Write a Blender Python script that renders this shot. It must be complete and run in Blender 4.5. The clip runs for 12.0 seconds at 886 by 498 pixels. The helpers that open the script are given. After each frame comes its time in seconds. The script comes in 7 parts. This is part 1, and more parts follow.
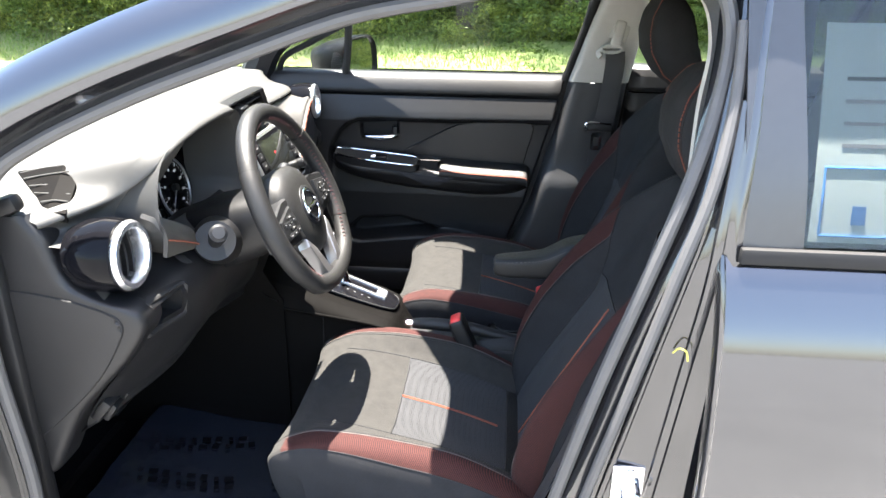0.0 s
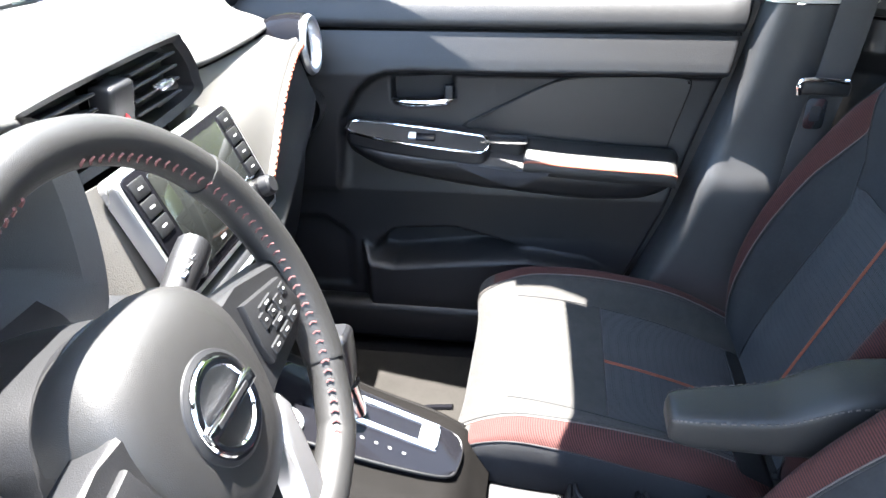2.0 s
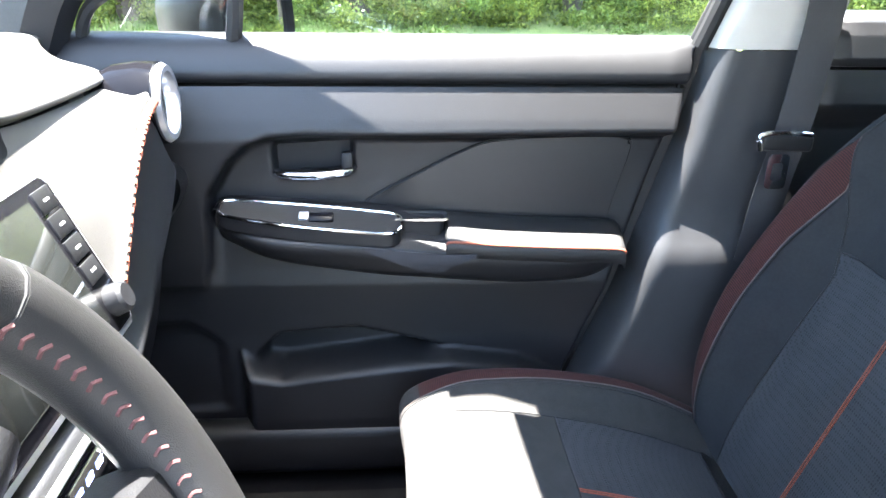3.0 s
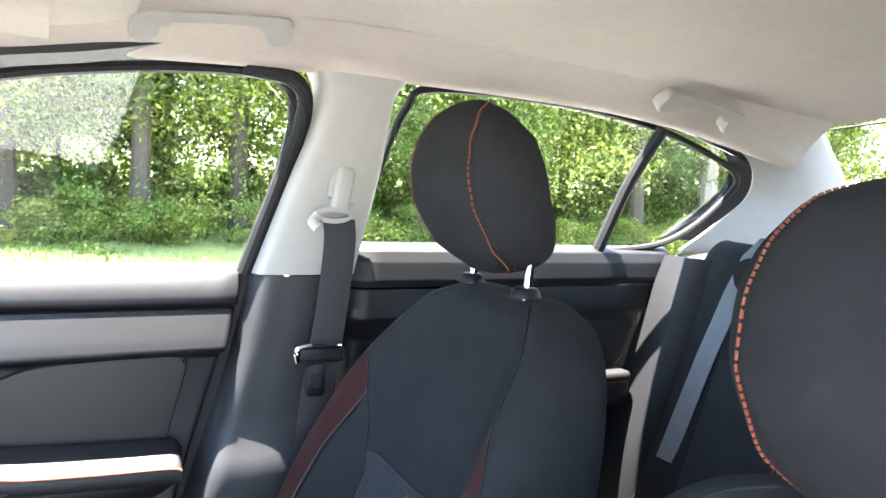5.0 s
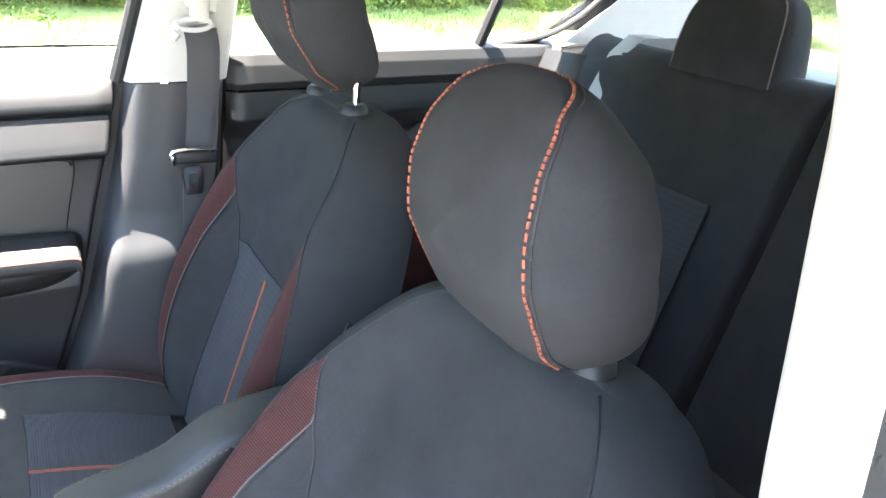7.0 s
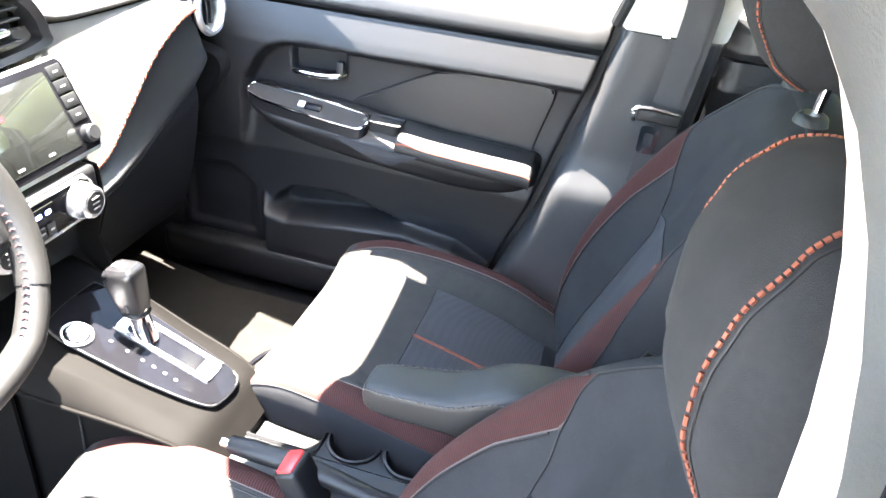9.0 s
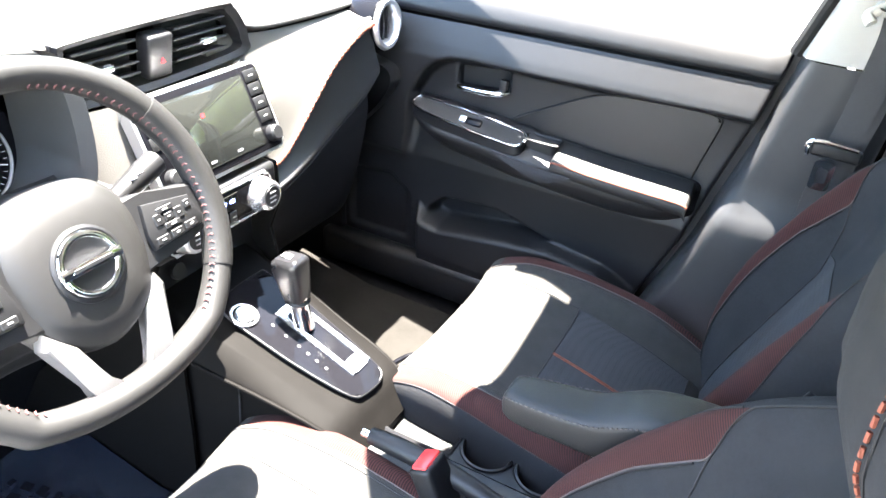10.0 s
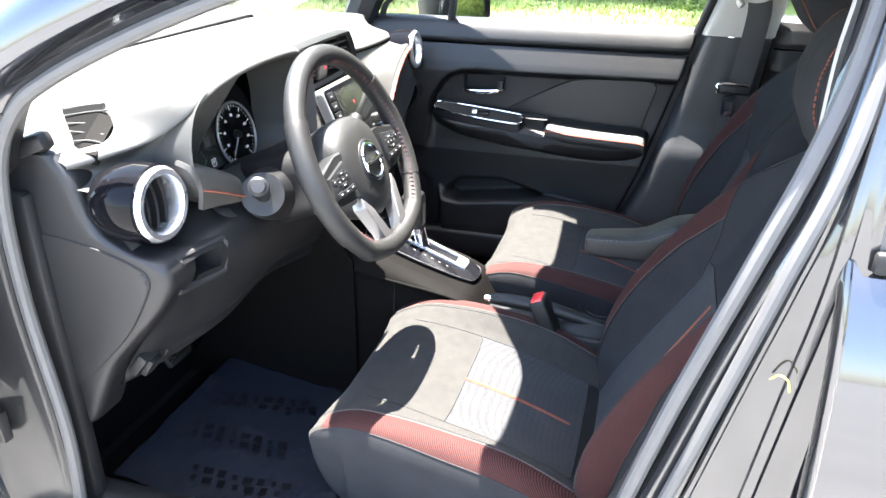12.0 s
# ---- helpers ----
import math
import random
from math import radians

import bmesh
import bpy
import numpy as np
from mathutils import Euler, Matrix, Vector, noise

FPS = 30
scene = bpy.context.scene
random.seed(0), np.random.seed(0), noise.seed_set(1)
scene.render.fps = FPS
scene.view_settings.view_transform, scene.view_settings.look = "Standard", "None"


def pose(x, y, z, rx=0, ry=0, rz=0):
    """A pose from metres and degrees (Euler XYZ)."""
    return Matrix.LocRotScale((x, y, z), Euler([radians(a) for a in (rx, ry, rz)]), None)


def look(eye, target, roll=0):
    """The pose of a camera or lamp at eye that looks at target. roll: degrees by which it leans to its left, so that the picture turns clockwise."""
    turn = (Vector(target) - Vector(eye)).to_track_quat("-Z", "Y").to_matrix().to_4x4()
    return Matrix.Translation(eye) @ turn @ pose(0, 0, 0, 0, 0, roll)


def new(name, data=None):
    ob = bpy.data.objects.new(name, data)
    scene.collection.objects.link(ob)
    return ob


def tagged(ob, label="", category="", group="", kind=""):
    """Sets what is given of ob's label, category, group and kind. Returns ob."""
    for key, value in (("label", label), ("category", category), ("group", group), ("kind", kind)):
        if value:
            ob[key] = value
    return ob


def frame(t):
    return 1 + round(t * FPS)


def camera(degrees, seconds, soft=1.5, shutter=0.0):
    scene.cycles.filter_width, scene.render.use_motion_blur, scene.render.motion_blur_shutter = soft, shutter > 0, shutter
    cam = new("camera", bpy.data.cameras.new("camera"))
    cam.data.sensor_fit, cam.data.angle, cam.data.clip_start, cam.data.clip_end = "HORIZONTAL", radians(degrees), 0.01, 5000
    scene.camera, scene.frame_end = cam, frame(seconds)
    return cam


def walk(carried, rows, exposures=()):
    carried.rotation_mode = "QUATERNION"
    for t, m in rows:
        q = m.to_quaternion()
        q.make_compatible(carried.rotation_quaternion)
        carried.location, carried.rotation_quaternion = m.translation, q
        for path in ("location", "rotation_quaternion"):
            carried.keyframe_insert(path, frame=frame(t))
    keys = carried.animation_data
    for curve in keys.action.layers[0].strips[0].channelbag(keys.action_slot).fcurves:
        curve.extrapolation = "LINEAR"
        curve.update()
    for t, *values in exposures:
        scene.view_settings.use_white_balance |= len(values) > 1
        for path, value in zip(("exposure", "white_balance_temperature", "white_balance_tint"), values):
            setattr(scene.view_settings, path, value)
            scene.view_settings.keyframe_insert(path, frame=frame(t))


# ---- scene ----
cam = camera(62.3, 12.0)
PATH = [
    (0, (0.3876, -1.7287, 1.3788), (0.2255, 0.1192, 0.6311), 0.60),
    (0.5, (0.3407, -1.4266, 1.3431), (0.1525, 0.4036, 0.5589), 0.62),
    (1, (0.2535, -1.1363, 1.3314), (0.0745, 0.6692, 0.4898), -0.55),
    (1.5, (0.2416, -0.8925, 1.2748), (0.0319, 0.8791, 0.3707), -0.44),
    (2, (0.2133, -0.7201, 1.2455), (-0.0608, 1.0147, 0.2888), -1.16),
    (2.5, (0.1701, -0.5636, 1.1932), (-0.0564, 1.1939, 0.2658), -2.31),
    (3, (0.0808, -0.4500, 1.1397), (0.2128, 1.3947, 0.3784), 0.89),
    (3.5, (0.0970, -0.4162, 1.1590), (0.5405, 1.4516, 0.5983), 2.88),
    (3.7, (0.1244, -0.4273, 1.1607), (0.6514, 1.4438, 0.6905), 2.58),
    (5.3, (0.2969, -0.6302, 1.1919), (1.2985, 1.0927, 1.0238), 3.18),
    (5.5, (0.3134, -0.6627, 1.2042), (1.3553, 1.0348, 1.0222), 2.85),
    (6, (0.3336, -0.7343, 1.2335), (1.4374, 0.8973, 0.8879), 2.88),
    (6.5, (0.3555, -0.7883, 1.2614), (1.4328, 0.7926, 0.6782), 2.94),
    (8.3, (0.5782, -0.7331, 1.3435), (0.7201, 0.9426, 0.2609), 5.94),
    (8.5, (0.5979, -0.7284, 1.3422), (0.5648, 0.9589, 0.2689), 6.13),
    (9, (0.6271, -0.7268, 1.3461), (0.2200, 0.9207, 0.2877), 5.51),
    (9.5, (0.5964, -0.7113, 1.3458), (0.0310, 0.8849, 0.2816), 4.12),
    (10, (0.6165, -0.7571, 1.3416), (-0.1483, 0.7754, 0.3089), 4.12),
    (10.5, (0.6561, -0.8748, 1.3450), (-0.2885, 0.5860, 0.3583), 4.08),
    (11, (0.5844, -1.0606, 1.3436), (-0.2779, 0.4785, 0.4015), 1.97),
    (11.5, (0.4939, -1.2854, 1.3452), (-0.1494, 0.3750, 0.4346), 0.90),
    (12, (0.4791, -1.5319, 1.3252), (-0.0303, 0.2054, 0.4753), 0.30),
]
walk(cam, [(t, look(eye, target, roll)) for t, eye, target, roll in PATH], exposures=[(0.0, 3.85, 6800, 10), (1.0, 4.45, 6450, 10), (2.0, 5.0, 6400, 10), (3.0, 5.45, 6400, 10), (3.7, 5.6, 6550, 10), (5.3, 5.1, 6550, 11), (6.5, 5.6, 6800, 11), (8.3, 6.35, 7050, 11), (9.0, 6.1, 6950, 11), (10.0, 5.65, 6750, 10), (11.0, 5.05, 6600, 10), (12.0, 4.55, 6600, 10)])

# ---- light and air ----
world = bpy.data.worlds.new("sky")
scene.world = world
world.use_nodes = True
wn = world.node_tree.nodes
sky = wn.new("ShaderNodeTexSky")
sky.sky_type, sky.sun_disc = "NISHITA", False
sky.sun_elevation, sky.sun_rotation = radians(78), radians(130)
sky.air_density, sky.dust_density = 1.0, 1.5
wn["Background"].inputs["Strength"].default_value = 0.095
world.node_tree.links.new(sky.outputs["Color"], wn["Background"].inputs["Color"])
sun = new("sun", bpy.data.lights.new("sun", "SUN"))
sun.data.energy, sun.data.angle, sun.data.color = 4.6, radians(0.53), (1.0, 0.96, 0.90)
sun.matrix_basis = look((0, 0, 8), Vector((0, 0, 8)) + Vector((0.13, -0.12, -1.0)))

# ---- building tools ----


def crom(points, n, closed=False):
    """n points on a smooth curve through the given ones."""
    p = np.array(points, float)
    k = len(p)
    if k < 3 and not closed:
        return np.array([p[0] + (p[-1] - p[0]) * i / (n - 1) for i in range(n)])
    if closed:
        s = np.linspace(0, k, n, endpoint=False)
        get = lambda i: p[i % k]
    else:
        s = np.linspace(0, k - 1, n)
        get = lambda i: p[i] if 0 <= i < k else (2 * p[0] - p[1] if i < 0 else 2 * p[-1] - p[-2])
    out = []
    for a in s:
        i = int(a) if closed else min(int(a), k - 2)
        f = a - i
        p0, p1, p2, p3 = get(i - 1), get(i), get(i + 1), get(i + 2)
        out.append(0.5 * (2 * p1 + (p2 - p0) * f + (2 * p0 - 5 * p1 + 4 * p2 - p3) * f * f + (3 * p1 - p0 - 3 * p2 + p3) * f ** 3))
    return np.array(out)


def smooth_grid(grid, nu, nv, closed_v=False):
    g = np.array([crom(row, nv, closed_v) for row in grid])
    return np.array([crom(g[:, j], nu) for j in range(g.shape[1])]).transpose(1, 0, 2)


def grid_mesh(grid, closed_v=False, caps=False):
    nu, nv = len(grid), len(grid[0])
    bm = bmesh.new()
    v = [[bm.verts.new(grid[i][j]) for j in range(nv)] for i in range(nu)]
    for i in range(nu - 1):
        for j in range(nv if closed_v else nv - 1):
            k = (j + 1) % nv
            try:
                bm.faces.new((v[i][j], v[i][k], v[i + 1][k], v[i + 1][j]))
            except ValueError:
                pass
    if caps:
        bm.faces.new(v[0][::-1])
        bm.faces.new(v[-1])
    return bm


def loft(rings, caps=True):
    return grid_mesh(rings, True, caps)


def slab(grid, thick):
    """A sheet with thickness: the grid, pushed back along its normals, and the rim between."""
    g = np.array(grid, float)
    du, dv = np.gradient(g, axis=0), np.gradient(g, axis=1)
    nrm = np.cross(du, dv)
    nrm /= np.maximum(np.linalg.norm(nrm, axis=2, keepdims=True), 1e-9)
    back = g - nrm * thick
    nu, nv = g.shape[:2]
    bm = bmesh.new()
    a = [[bm.verts.new(g[i, j]) for j in range(nv)] for i in range(nu)]
    b = [[bm.verts.new(back[i, j]) for j in range(nv)] for i in range(nu)]
    for i in range(nu - 1):
        for j in range(nv - 1):
            bm.faces.new((a[i][j], a[i][j + 1], a[i + 1][j + 1], a[i + 1][j]))
            bm.faces.new((b[i][j], b[i + 1][j], b[i + 1][j + 1], b[i][j + 1]))
    edge = [(0, j) for j in range(nv)] + [(i, nv - 1) for i in range(1, nu)] + [(nu - 1, j) for j in range(nv - 2, -1, -1)] + [(i, 0) for i in range(nu - 2, 0, -1)]
    for p, q in zip(edge, edge[1:] + edge[:1]):
        bm.faces.new((a[q[0]][q[1]], a[p[0]][p[1]], b[p[0]][p[1]], b[q[0]][q[1]]))
    return bm


def tube(points, r, n=8, steps=0, closed=False, flat=1.0, up=(0, 0, 1)):
    """A round or flattened bar along a curve; r a number or one for each given point."""
    k = len(points)
    steps = steps or max(6, 5 * k)
    pts = crom(points, steps, closed)
    if np.ndim(r):
        rr = np.interp(np.linspace(0, 1, steps), np.linspace(0, 1, k), r)
    else:
        rr = np.full(steps, float(r))
    rings = []
    for i, p in enumerate(pts):
        a = pts[(i + 1) % steps] if (closed or i < steps - 1) else p
        b = pts[i - 1] if (closed or i > 0) else p
        t = (a - b) / max(np.linalg.norm(a - b), 1e-9)
        side = np.cross(t, up)
        if np.linalg.norm(side) < 1e-4:
            side = np.cross(t, (1, 0, 0))
        side /= np.linalg.norm(side)
        top = np.cross(side, t)
        rings.append([p + rr[i] * (math.cos(q) * side + flat * math.sin(q) * top) for q in np.arange(n) * 2 * math.pi / n])
    if closed:
        rings.append(rings[0])
        bm = grid_mesh(rings, True)
        bmesh.ops.remove_doubles(bm, verts=bm.verts, dist=1e-6)
        return bm
    return loft(rings)


def rbox(c, s, bevel=0.006, seg=2, m=None):
    """A box of size s round c, with rounded edges."""
    bm = bmesh.new()
    bmesh.ops.create_cube(bm, size=1.0)
    for v in bm.verts:
        v.co = Vector((v.co.x * s[0], v.co.y * s[1], v.co.z * s[2]))
    if bevel:
        bmesh.ops.bevel(bm, geom=bm.edges[:], offset=min(bevel, 0.49 * min(s)), segments=seg, profile=0.5, affect="EDGES")
    bm.transform(Matrix.Translation(c) @ (m or Matrix()))
    return bm


def prism(outline, place, d0, d1, bevel=0.0, seg=2):
    """A plate: the outline (u, v) laid by place(u, v, d), from depth d0 to d1; the rim at d1 is rounded."""
    bm = bmesh.new()
    lo = [bm.verts.new((u, v, d0)) for u, v in outline]
    hi = [bm.verts.new((u, v, d1)) for u, v in outline]
    n = len(outline)
    bm.faces.new(lo[::-1])
    top = bm.faces.new(hi)
    for i in range(n):
        bm.faces.new((lo[i], lo[(i + 1) % n], hi[(i + 1) % n], hi[i]))
    if bevel:
        bmesh.ops.bevel(bm, geom=list(top.edges), offset=bevel, segments=seg, profile=0.5, affect="EDGES")
    for v in bm.verts:
        v.co = place(*v.co)
    bmesh.ops.recalc_face_normals(bm, faces=bm.faces[:])
    return bm


def lathe(profile, n=32, m=None):
    """Turns (radius, height) pairs round z, then lays the shape by m."""
    rings = [[(r * math.cos(a), r * math.sin(a), h) for a in np.arange(n) * 2 * math.pi / n] for r, h in profile]
    bm = grid_mesh(rings, True)
    bmesh.ops.remove_doubles(bm, verts=bm.verts, dist=1e-6)
    if m:
        bm.transform(m)
    bmesh.ops.recalc_face_normals(bm, faces=bm.faces[:])
    return bm


def axes(origin, zdir, xdir=(0, 1, 0)):
    """A pose whose z looks along zdir and whose x lies near xdir."""
    z = Vector(zdir).normalized()
    x = Vector(xdir)
    x = (x - z * x.dot(z)).normalized()
    y = z.cross(x)
    m = Matrix((x, y, z)).transposed().to_4x4()
    m.translation = Vector(origin)
    return m


def merge(*bms):
    out = bmesh.new()
    for b in bms:
        me = bpy.data.meshes.new("tmp")
        b.to_mesh(me)
        b.free()
        out.from_mesh(me)
        bpy.data.meshes.remove(me)
    return out


WORLD = {}


def thing(name, place=(0, 0, 0), label="", category="", group="", kind=""):
    ob = new(name)
    ob.empty_display_size = 0.05
    ob.location = place
    WORLD[ob] = Matrix.Translation(place)
    return tagged(ob, label, category, group, kind)


def part(name, bm, material, parent=None, label="", sharp=35, kind=""):
    me = bpy.data.meshes.new(name)
    for f in bm.faces:
        f.smooth = True
    bm.normal_update()
    bm.to_mesh(me)
    bm.free()
    me.materials.append(material)
    me.set_sharp_from_angle(angle=radians(sharp))
    ob = new(name, me)
    WORLD[ob] = Matrix()
    if parent is not None:
        ob.parent = parent
        ob.matrix_parent_inverse = WORLD[parent].inverted()
    return tagged(ob, label=label, kind=kind)


def lettering(name, text, size, m, material, parent, depth=0.0004):
    cu = bpy.data.curves.new(name, "FONT")
    cu.body, cu.size, cu.align_x, cu.align_y, cu.extrude = text, size, "CENTER", "CENTER", depth
    tmp = bpy.data.objects.new("tmp", cu)
    me = bpy.data.meshes.new_from_object(tmp)
    bpy.data.objects.remove(tmp)
    me.transform(m)
    me.materials.append(material)
    ob = new(name, me)
    WORLD[ob] = Matrix()
    ob.parent = parent
    ob.matrix_parent_inverse = WORLD[parent].inverted()
    return ob


# ---- materials ----
def surface(name, colour, rough=0.6, metal=0.0, second=None, grain=60.0, mix=0.5, bump=0.0, bump_scale=400.0, bump_kind="NOISE", spec=0.5, rough_var=0.1, sheen=0.0, coat=0.0, coords="Object"):
    """A surface with broad and fine variation of colour and gloss, and fine relief."""
    m = bpy.data.materials.new(name)
    m.use_nodes = True
    nt = m.node_tree
    nd, ln = nt.nodes, nt.links
    b = nd["Principled BSDF"]
    tc = nd.new("ShaderNodeTexCoord")
    big = nd.new("ShaderNodeTexNoise")
    big.inputs["Scale"].default_value, big.inputs["Detail"].default_value = grain / 12, 4
    fine = nd.new("ShaderNodeTexNoise")
    fine.inputs["Scale"].default_value, fine.inputs["Detail"].default_value = grain, 6
    for n in (big, fine):
        ln.new(tc.outputs[coords], n.inputs["Vector"])
    add = nd.new("ShaderNodeMath")
    add.operation = "ADD"
    ln.new(big.outputs["Fac"], add.inputs[0])
    ln.new(fine.outputs["Fac"], add.inputs[1])
    rng = nd.new("ShaderNodeMapRange")
    rng.inputs["From Min"].default_value, rng.inputs["From Max"].default_value = 0.7, 1.3
    ln.new(add.outputs[0], rng.inputs["Value"])
    mixc = nd.new("ShaderNodeMix")
    mixc.data_type = "RGBA"
    a = tuple(colour)
    c2 = tuple(second) if second else tuple(v * (1 - 0.35 * mix) for v in a)
    mixc.inputs["A"].default_value, mixc.inputs["B"].default_value = (*a, 1), (*c2, 1)
    ln.new(rng.outputs["Result"], mixc.inputs["Factor"])
    ln.new(mixc.outputs["Result"], b.inputs["Base Color"])
    rr = nd.new("ShaderNodeMapRange")
    rr.inputs["To Min"].default_value, rr.inputs["To Max"].default_value = max(0.02, rough - rough_var), min(1, rough + rough_var)
    ln.new(big.outputs["Fac"], rr.inputs["Value"])
    ln.new(rr.outputs["Result"], b.inputs["Roughness"])
    b.inputs["Metallic"].default_value = metal
    b.inputs["Specular IOR Level"].default_value = spec
    b.inputs["Sheen Weight"].default_value = sheen
    b.inputs["Coat Weight"].default_value = coat
    b.inputs["Coat Roughness"].default_value = 0.04
    if bump:
        if bump_kind == "VORONOI":
            t = nd.new("ShaderNodeTexVoronoi")
            out = t.outputs["Distance"]
        else:
            t = nd.new("ShaderNodeTexNoise")
            t.inputs["Detail"].default_value = 3
            out = t.outputs["Fac"]
        t.inputs["Scale"].default_value = bump_scale
        ln.new(tc.outputs[coords], t.inputs["Vector"])
        bp = nd.new("ShaderNodeBump")
        bp.inputs["Strength"].default_value, bp.inputs["Distance"].default_value = bump, 0.002
        ln.new(out, bp.inputs["Height"])
        ln.new(bp.outputs["Normal"], b.inputs["Normal"])
    return m


def woven(name, dark, light, scale, angle=0.0, kind="WAVE", rough=0.85, bump=0.4, second_angle=None, sharp=(0.35, 0.65)):
    """Cloth with a visible weave: ribs or small cells of two colours."""
    m = bpy.data.materials.new(name)
    m.use_nodes = True
    nt = m.node_tree
    nd, ln = nt.nodes, nt.links
    b = nd["Principled BSDF"]
    tc = nd.new("ShaderNodeTexCoord")
    mp = nd.new("ShaderNodeMapping")
    mp.inputs["Rotation"].default_value = (0, 0, 0) if kind != "WAVE" else (0, radians(angle), 0)
    ln.new(tc.outputs["Object"], mp.inputs["Vector"])
    if kind == "WAVE":
        t = nd.new("ShaderNodeTexWave")
        t.bands_direction = "X"
        t.inputs["Scale"].default_value, t.inputs["Distortion"].default_value = scale, 0.15
        out = t.outputs["Fac"]
    else:
        t = nd.new("ShaderNodeTexVoronoi")
        t.inputs["Scale"].default_value, t.inputs["Randomness"].default_value = scale, 0.25
        out = t.outputs["Distance"]
    ln.new(mp.outputs["Vector"], t.inputs["Vector"])
    noi = nd.new("ShaderNodeTexNoise")
    noi.inputs["Scale"].default_value = 14
    ln.new(tc.outputs["Object"], noi.inputs["Vector"])
    rg = nd.new("ShaderNodeMapRange")
    rg.inputs["From Min"].default_value, rg.inputs["From Max"].default_value = sharp
    ln.new(out, rg.inputs["Value"])
    mx = nd.new("ShaderNodeMix")
    mx.data_type = "RGBA"
    mx.inputs["A"].default_value, mx.inputs["B"].default_value = (*dark, 1), (*light, 1)
    ln.new(rg.outputs["Result"], mx.inputs["Factor"])
    hs = nd.new("ShaderNodeHueSaturation")
    vr = nd.new("ShaderNodeMapRange")
    vr.inputs["To Min"].default_value, vr.inputs["To Max"].default_value = 0.8, 1.2
    ln.new(noi.outputs["Fac"], vr.inputs["Value"])
    ln.new(vr.outputs["Result"], hs.inputs["Value"])
    ln.new(mx.outputs["Result"], hs.inputs["Color"])
    ln.new(hs.outputs["Color"], b.inputs["Base Color"])
    b.inputs["Roughness"].default_value = rough
    b.inputs["Sheen Weight"].default_value = 0.02
    b.inputs["Specular IOR Level"].default_value = 0.1
    bp = nd.new("ShaderNodeBump")
    bp.inputs["Strength"].default_value, bp.inputs["Distance"].default_value = bump, 0.001
    ln.new(rg.outputs["Result"], bp.inputs["Height"])
    ln.new(bp.outputs["Normal"], b.inputs["Normal"])
    return m


def clear_glass(name, tint=(0.92, 0.95, 0.93), gloss=1.0):
    """Thin car glass: clear and tinted, with a Fresnel gloss."""
    m = bpy.data.materials.new(name)
    m.use_nodes = True
    nt = m.node_tree
    nd, ln = nt.nodes, nt.links
    nd.remove(nd["Principled BSDF"])
    tr = nd.new("ShaderNodeBsdfTransparent")
    tr.inputs["Color"].default_value = (*tint, 1)
    gl = nd.new("ShaderNodeBsdfGlossy")
    gl.inputs["Roughness"].default_value = 0.02
    fr = nd.new("ShaderNodeLayerWeight")
    fr.inputs["Blend"].default_value = 0.5
    pw = nd.new("ShaderNodeMath")
    pw.operation = "POWER"
    pw.inputs[1].default_value = 4.0
    ln.new(fr.outputs["Facing"], pw.inputs[0])
    mu = nd.new("ShaderNodeMath")
    mu.operation = "MULTIPLY_ADD"
    mu.inputs[1].default_value, mu.inputs[2].default_value = 0.8 * gloss, 0.03 * gloss
    ln.new(pw.outputs[0], mu.inputs[0])
    mx = nd.new("ShaderNodeMixShader")
    ln.new(mu.outputs[0], mx.inputs["Fac"])
    ln.new(tr.outputs["BSDF"], mx.inputs[1])
    ln.new(gl.outputs["BSDF"], mx.inputs[2])
    ln.new(mx.outputs["Shader"], nd["Material Output"].inputs["Surface"])
    return m


def lamp_colour(name, colour, strength):
    m = bpy.data.materials.new(name)
    m.use_nodes = True
    b = m.node_tree.nodes["Principled BSDF"]
    b.inputs["Base Color"].default_value = (*colour, 1)
    b.inputs["Emission Color"].default_value = (*colour, 1)
    b.inputs["Emission Strength"].default_value = strength
    return m


PLASTIC = surface("black_grained_plastic", (0.0062, 0.0063, 0.007), 0.47, bump=0.2, bump_scale=900, grain=40, spec=0.28)
PLASTIC_LT = surface("charcoal_plastic", (0.0068, 0.007, 0.008), 0.46, bump=0.2, bump_scale=900, grain=40, spec=0.3)
SOFT_TOP = surface("soft_dash_skin", (0.034, 0.0335, 0.032), 0.62, bump=0.3, bump_scale=700, grain=30)
SOFT_PANEL = surface("stitched_grey_skin", (0.034, 0.032, 0.029), 0.6, bump=0.3, bump_scale=600, grain=30)
LEATHER = surface("wheel_leather", (0.0105, 0.0103, 0.0103), 0.5, bump=0.16, bump_scale=1500, bump_kind="VORONOI", grain=60, spec=0.3)
GLOSS = surface("piano_black", (0.004, 0.004, 0.005), 0.06, rough_var=0.02, spec=0.07)
SILVER = surface("satin_silver", (0.62, 0.63, 0.65), 0.28, 0.9, grain=30, mix=0.2)
# SILVER darkened in its colour for the dark seat that the spokes mirror
SPOKE = surface("satin_silver_mirroring_seat", (0.26, 0.255, 0.26), 0.3, 0.85, grain=30, mix=0.2)
CHROME = surface("chrome", (0.82, 0.83, 0.85), 0.08, 1.0, rough_var=0.03, mix=0.1)
CLOTH = surface("black_knit_cloth", (0.0178, 0.0181, 0.0194), 0.92, bump=0.35, bump_scale=1400, grain=220, mix=0.7, sheen=0.0, spec=0.14)
CLOTH_GREY = surface("grey_knit_cloth", (0.0265, 0.0255, 0.024), 0.92, second=(0.0195, 0.019, 0.0182), bump=0.4, bump_scale=1300, grain=520, mix=0.8, sheen=0.03, spec=0.08)
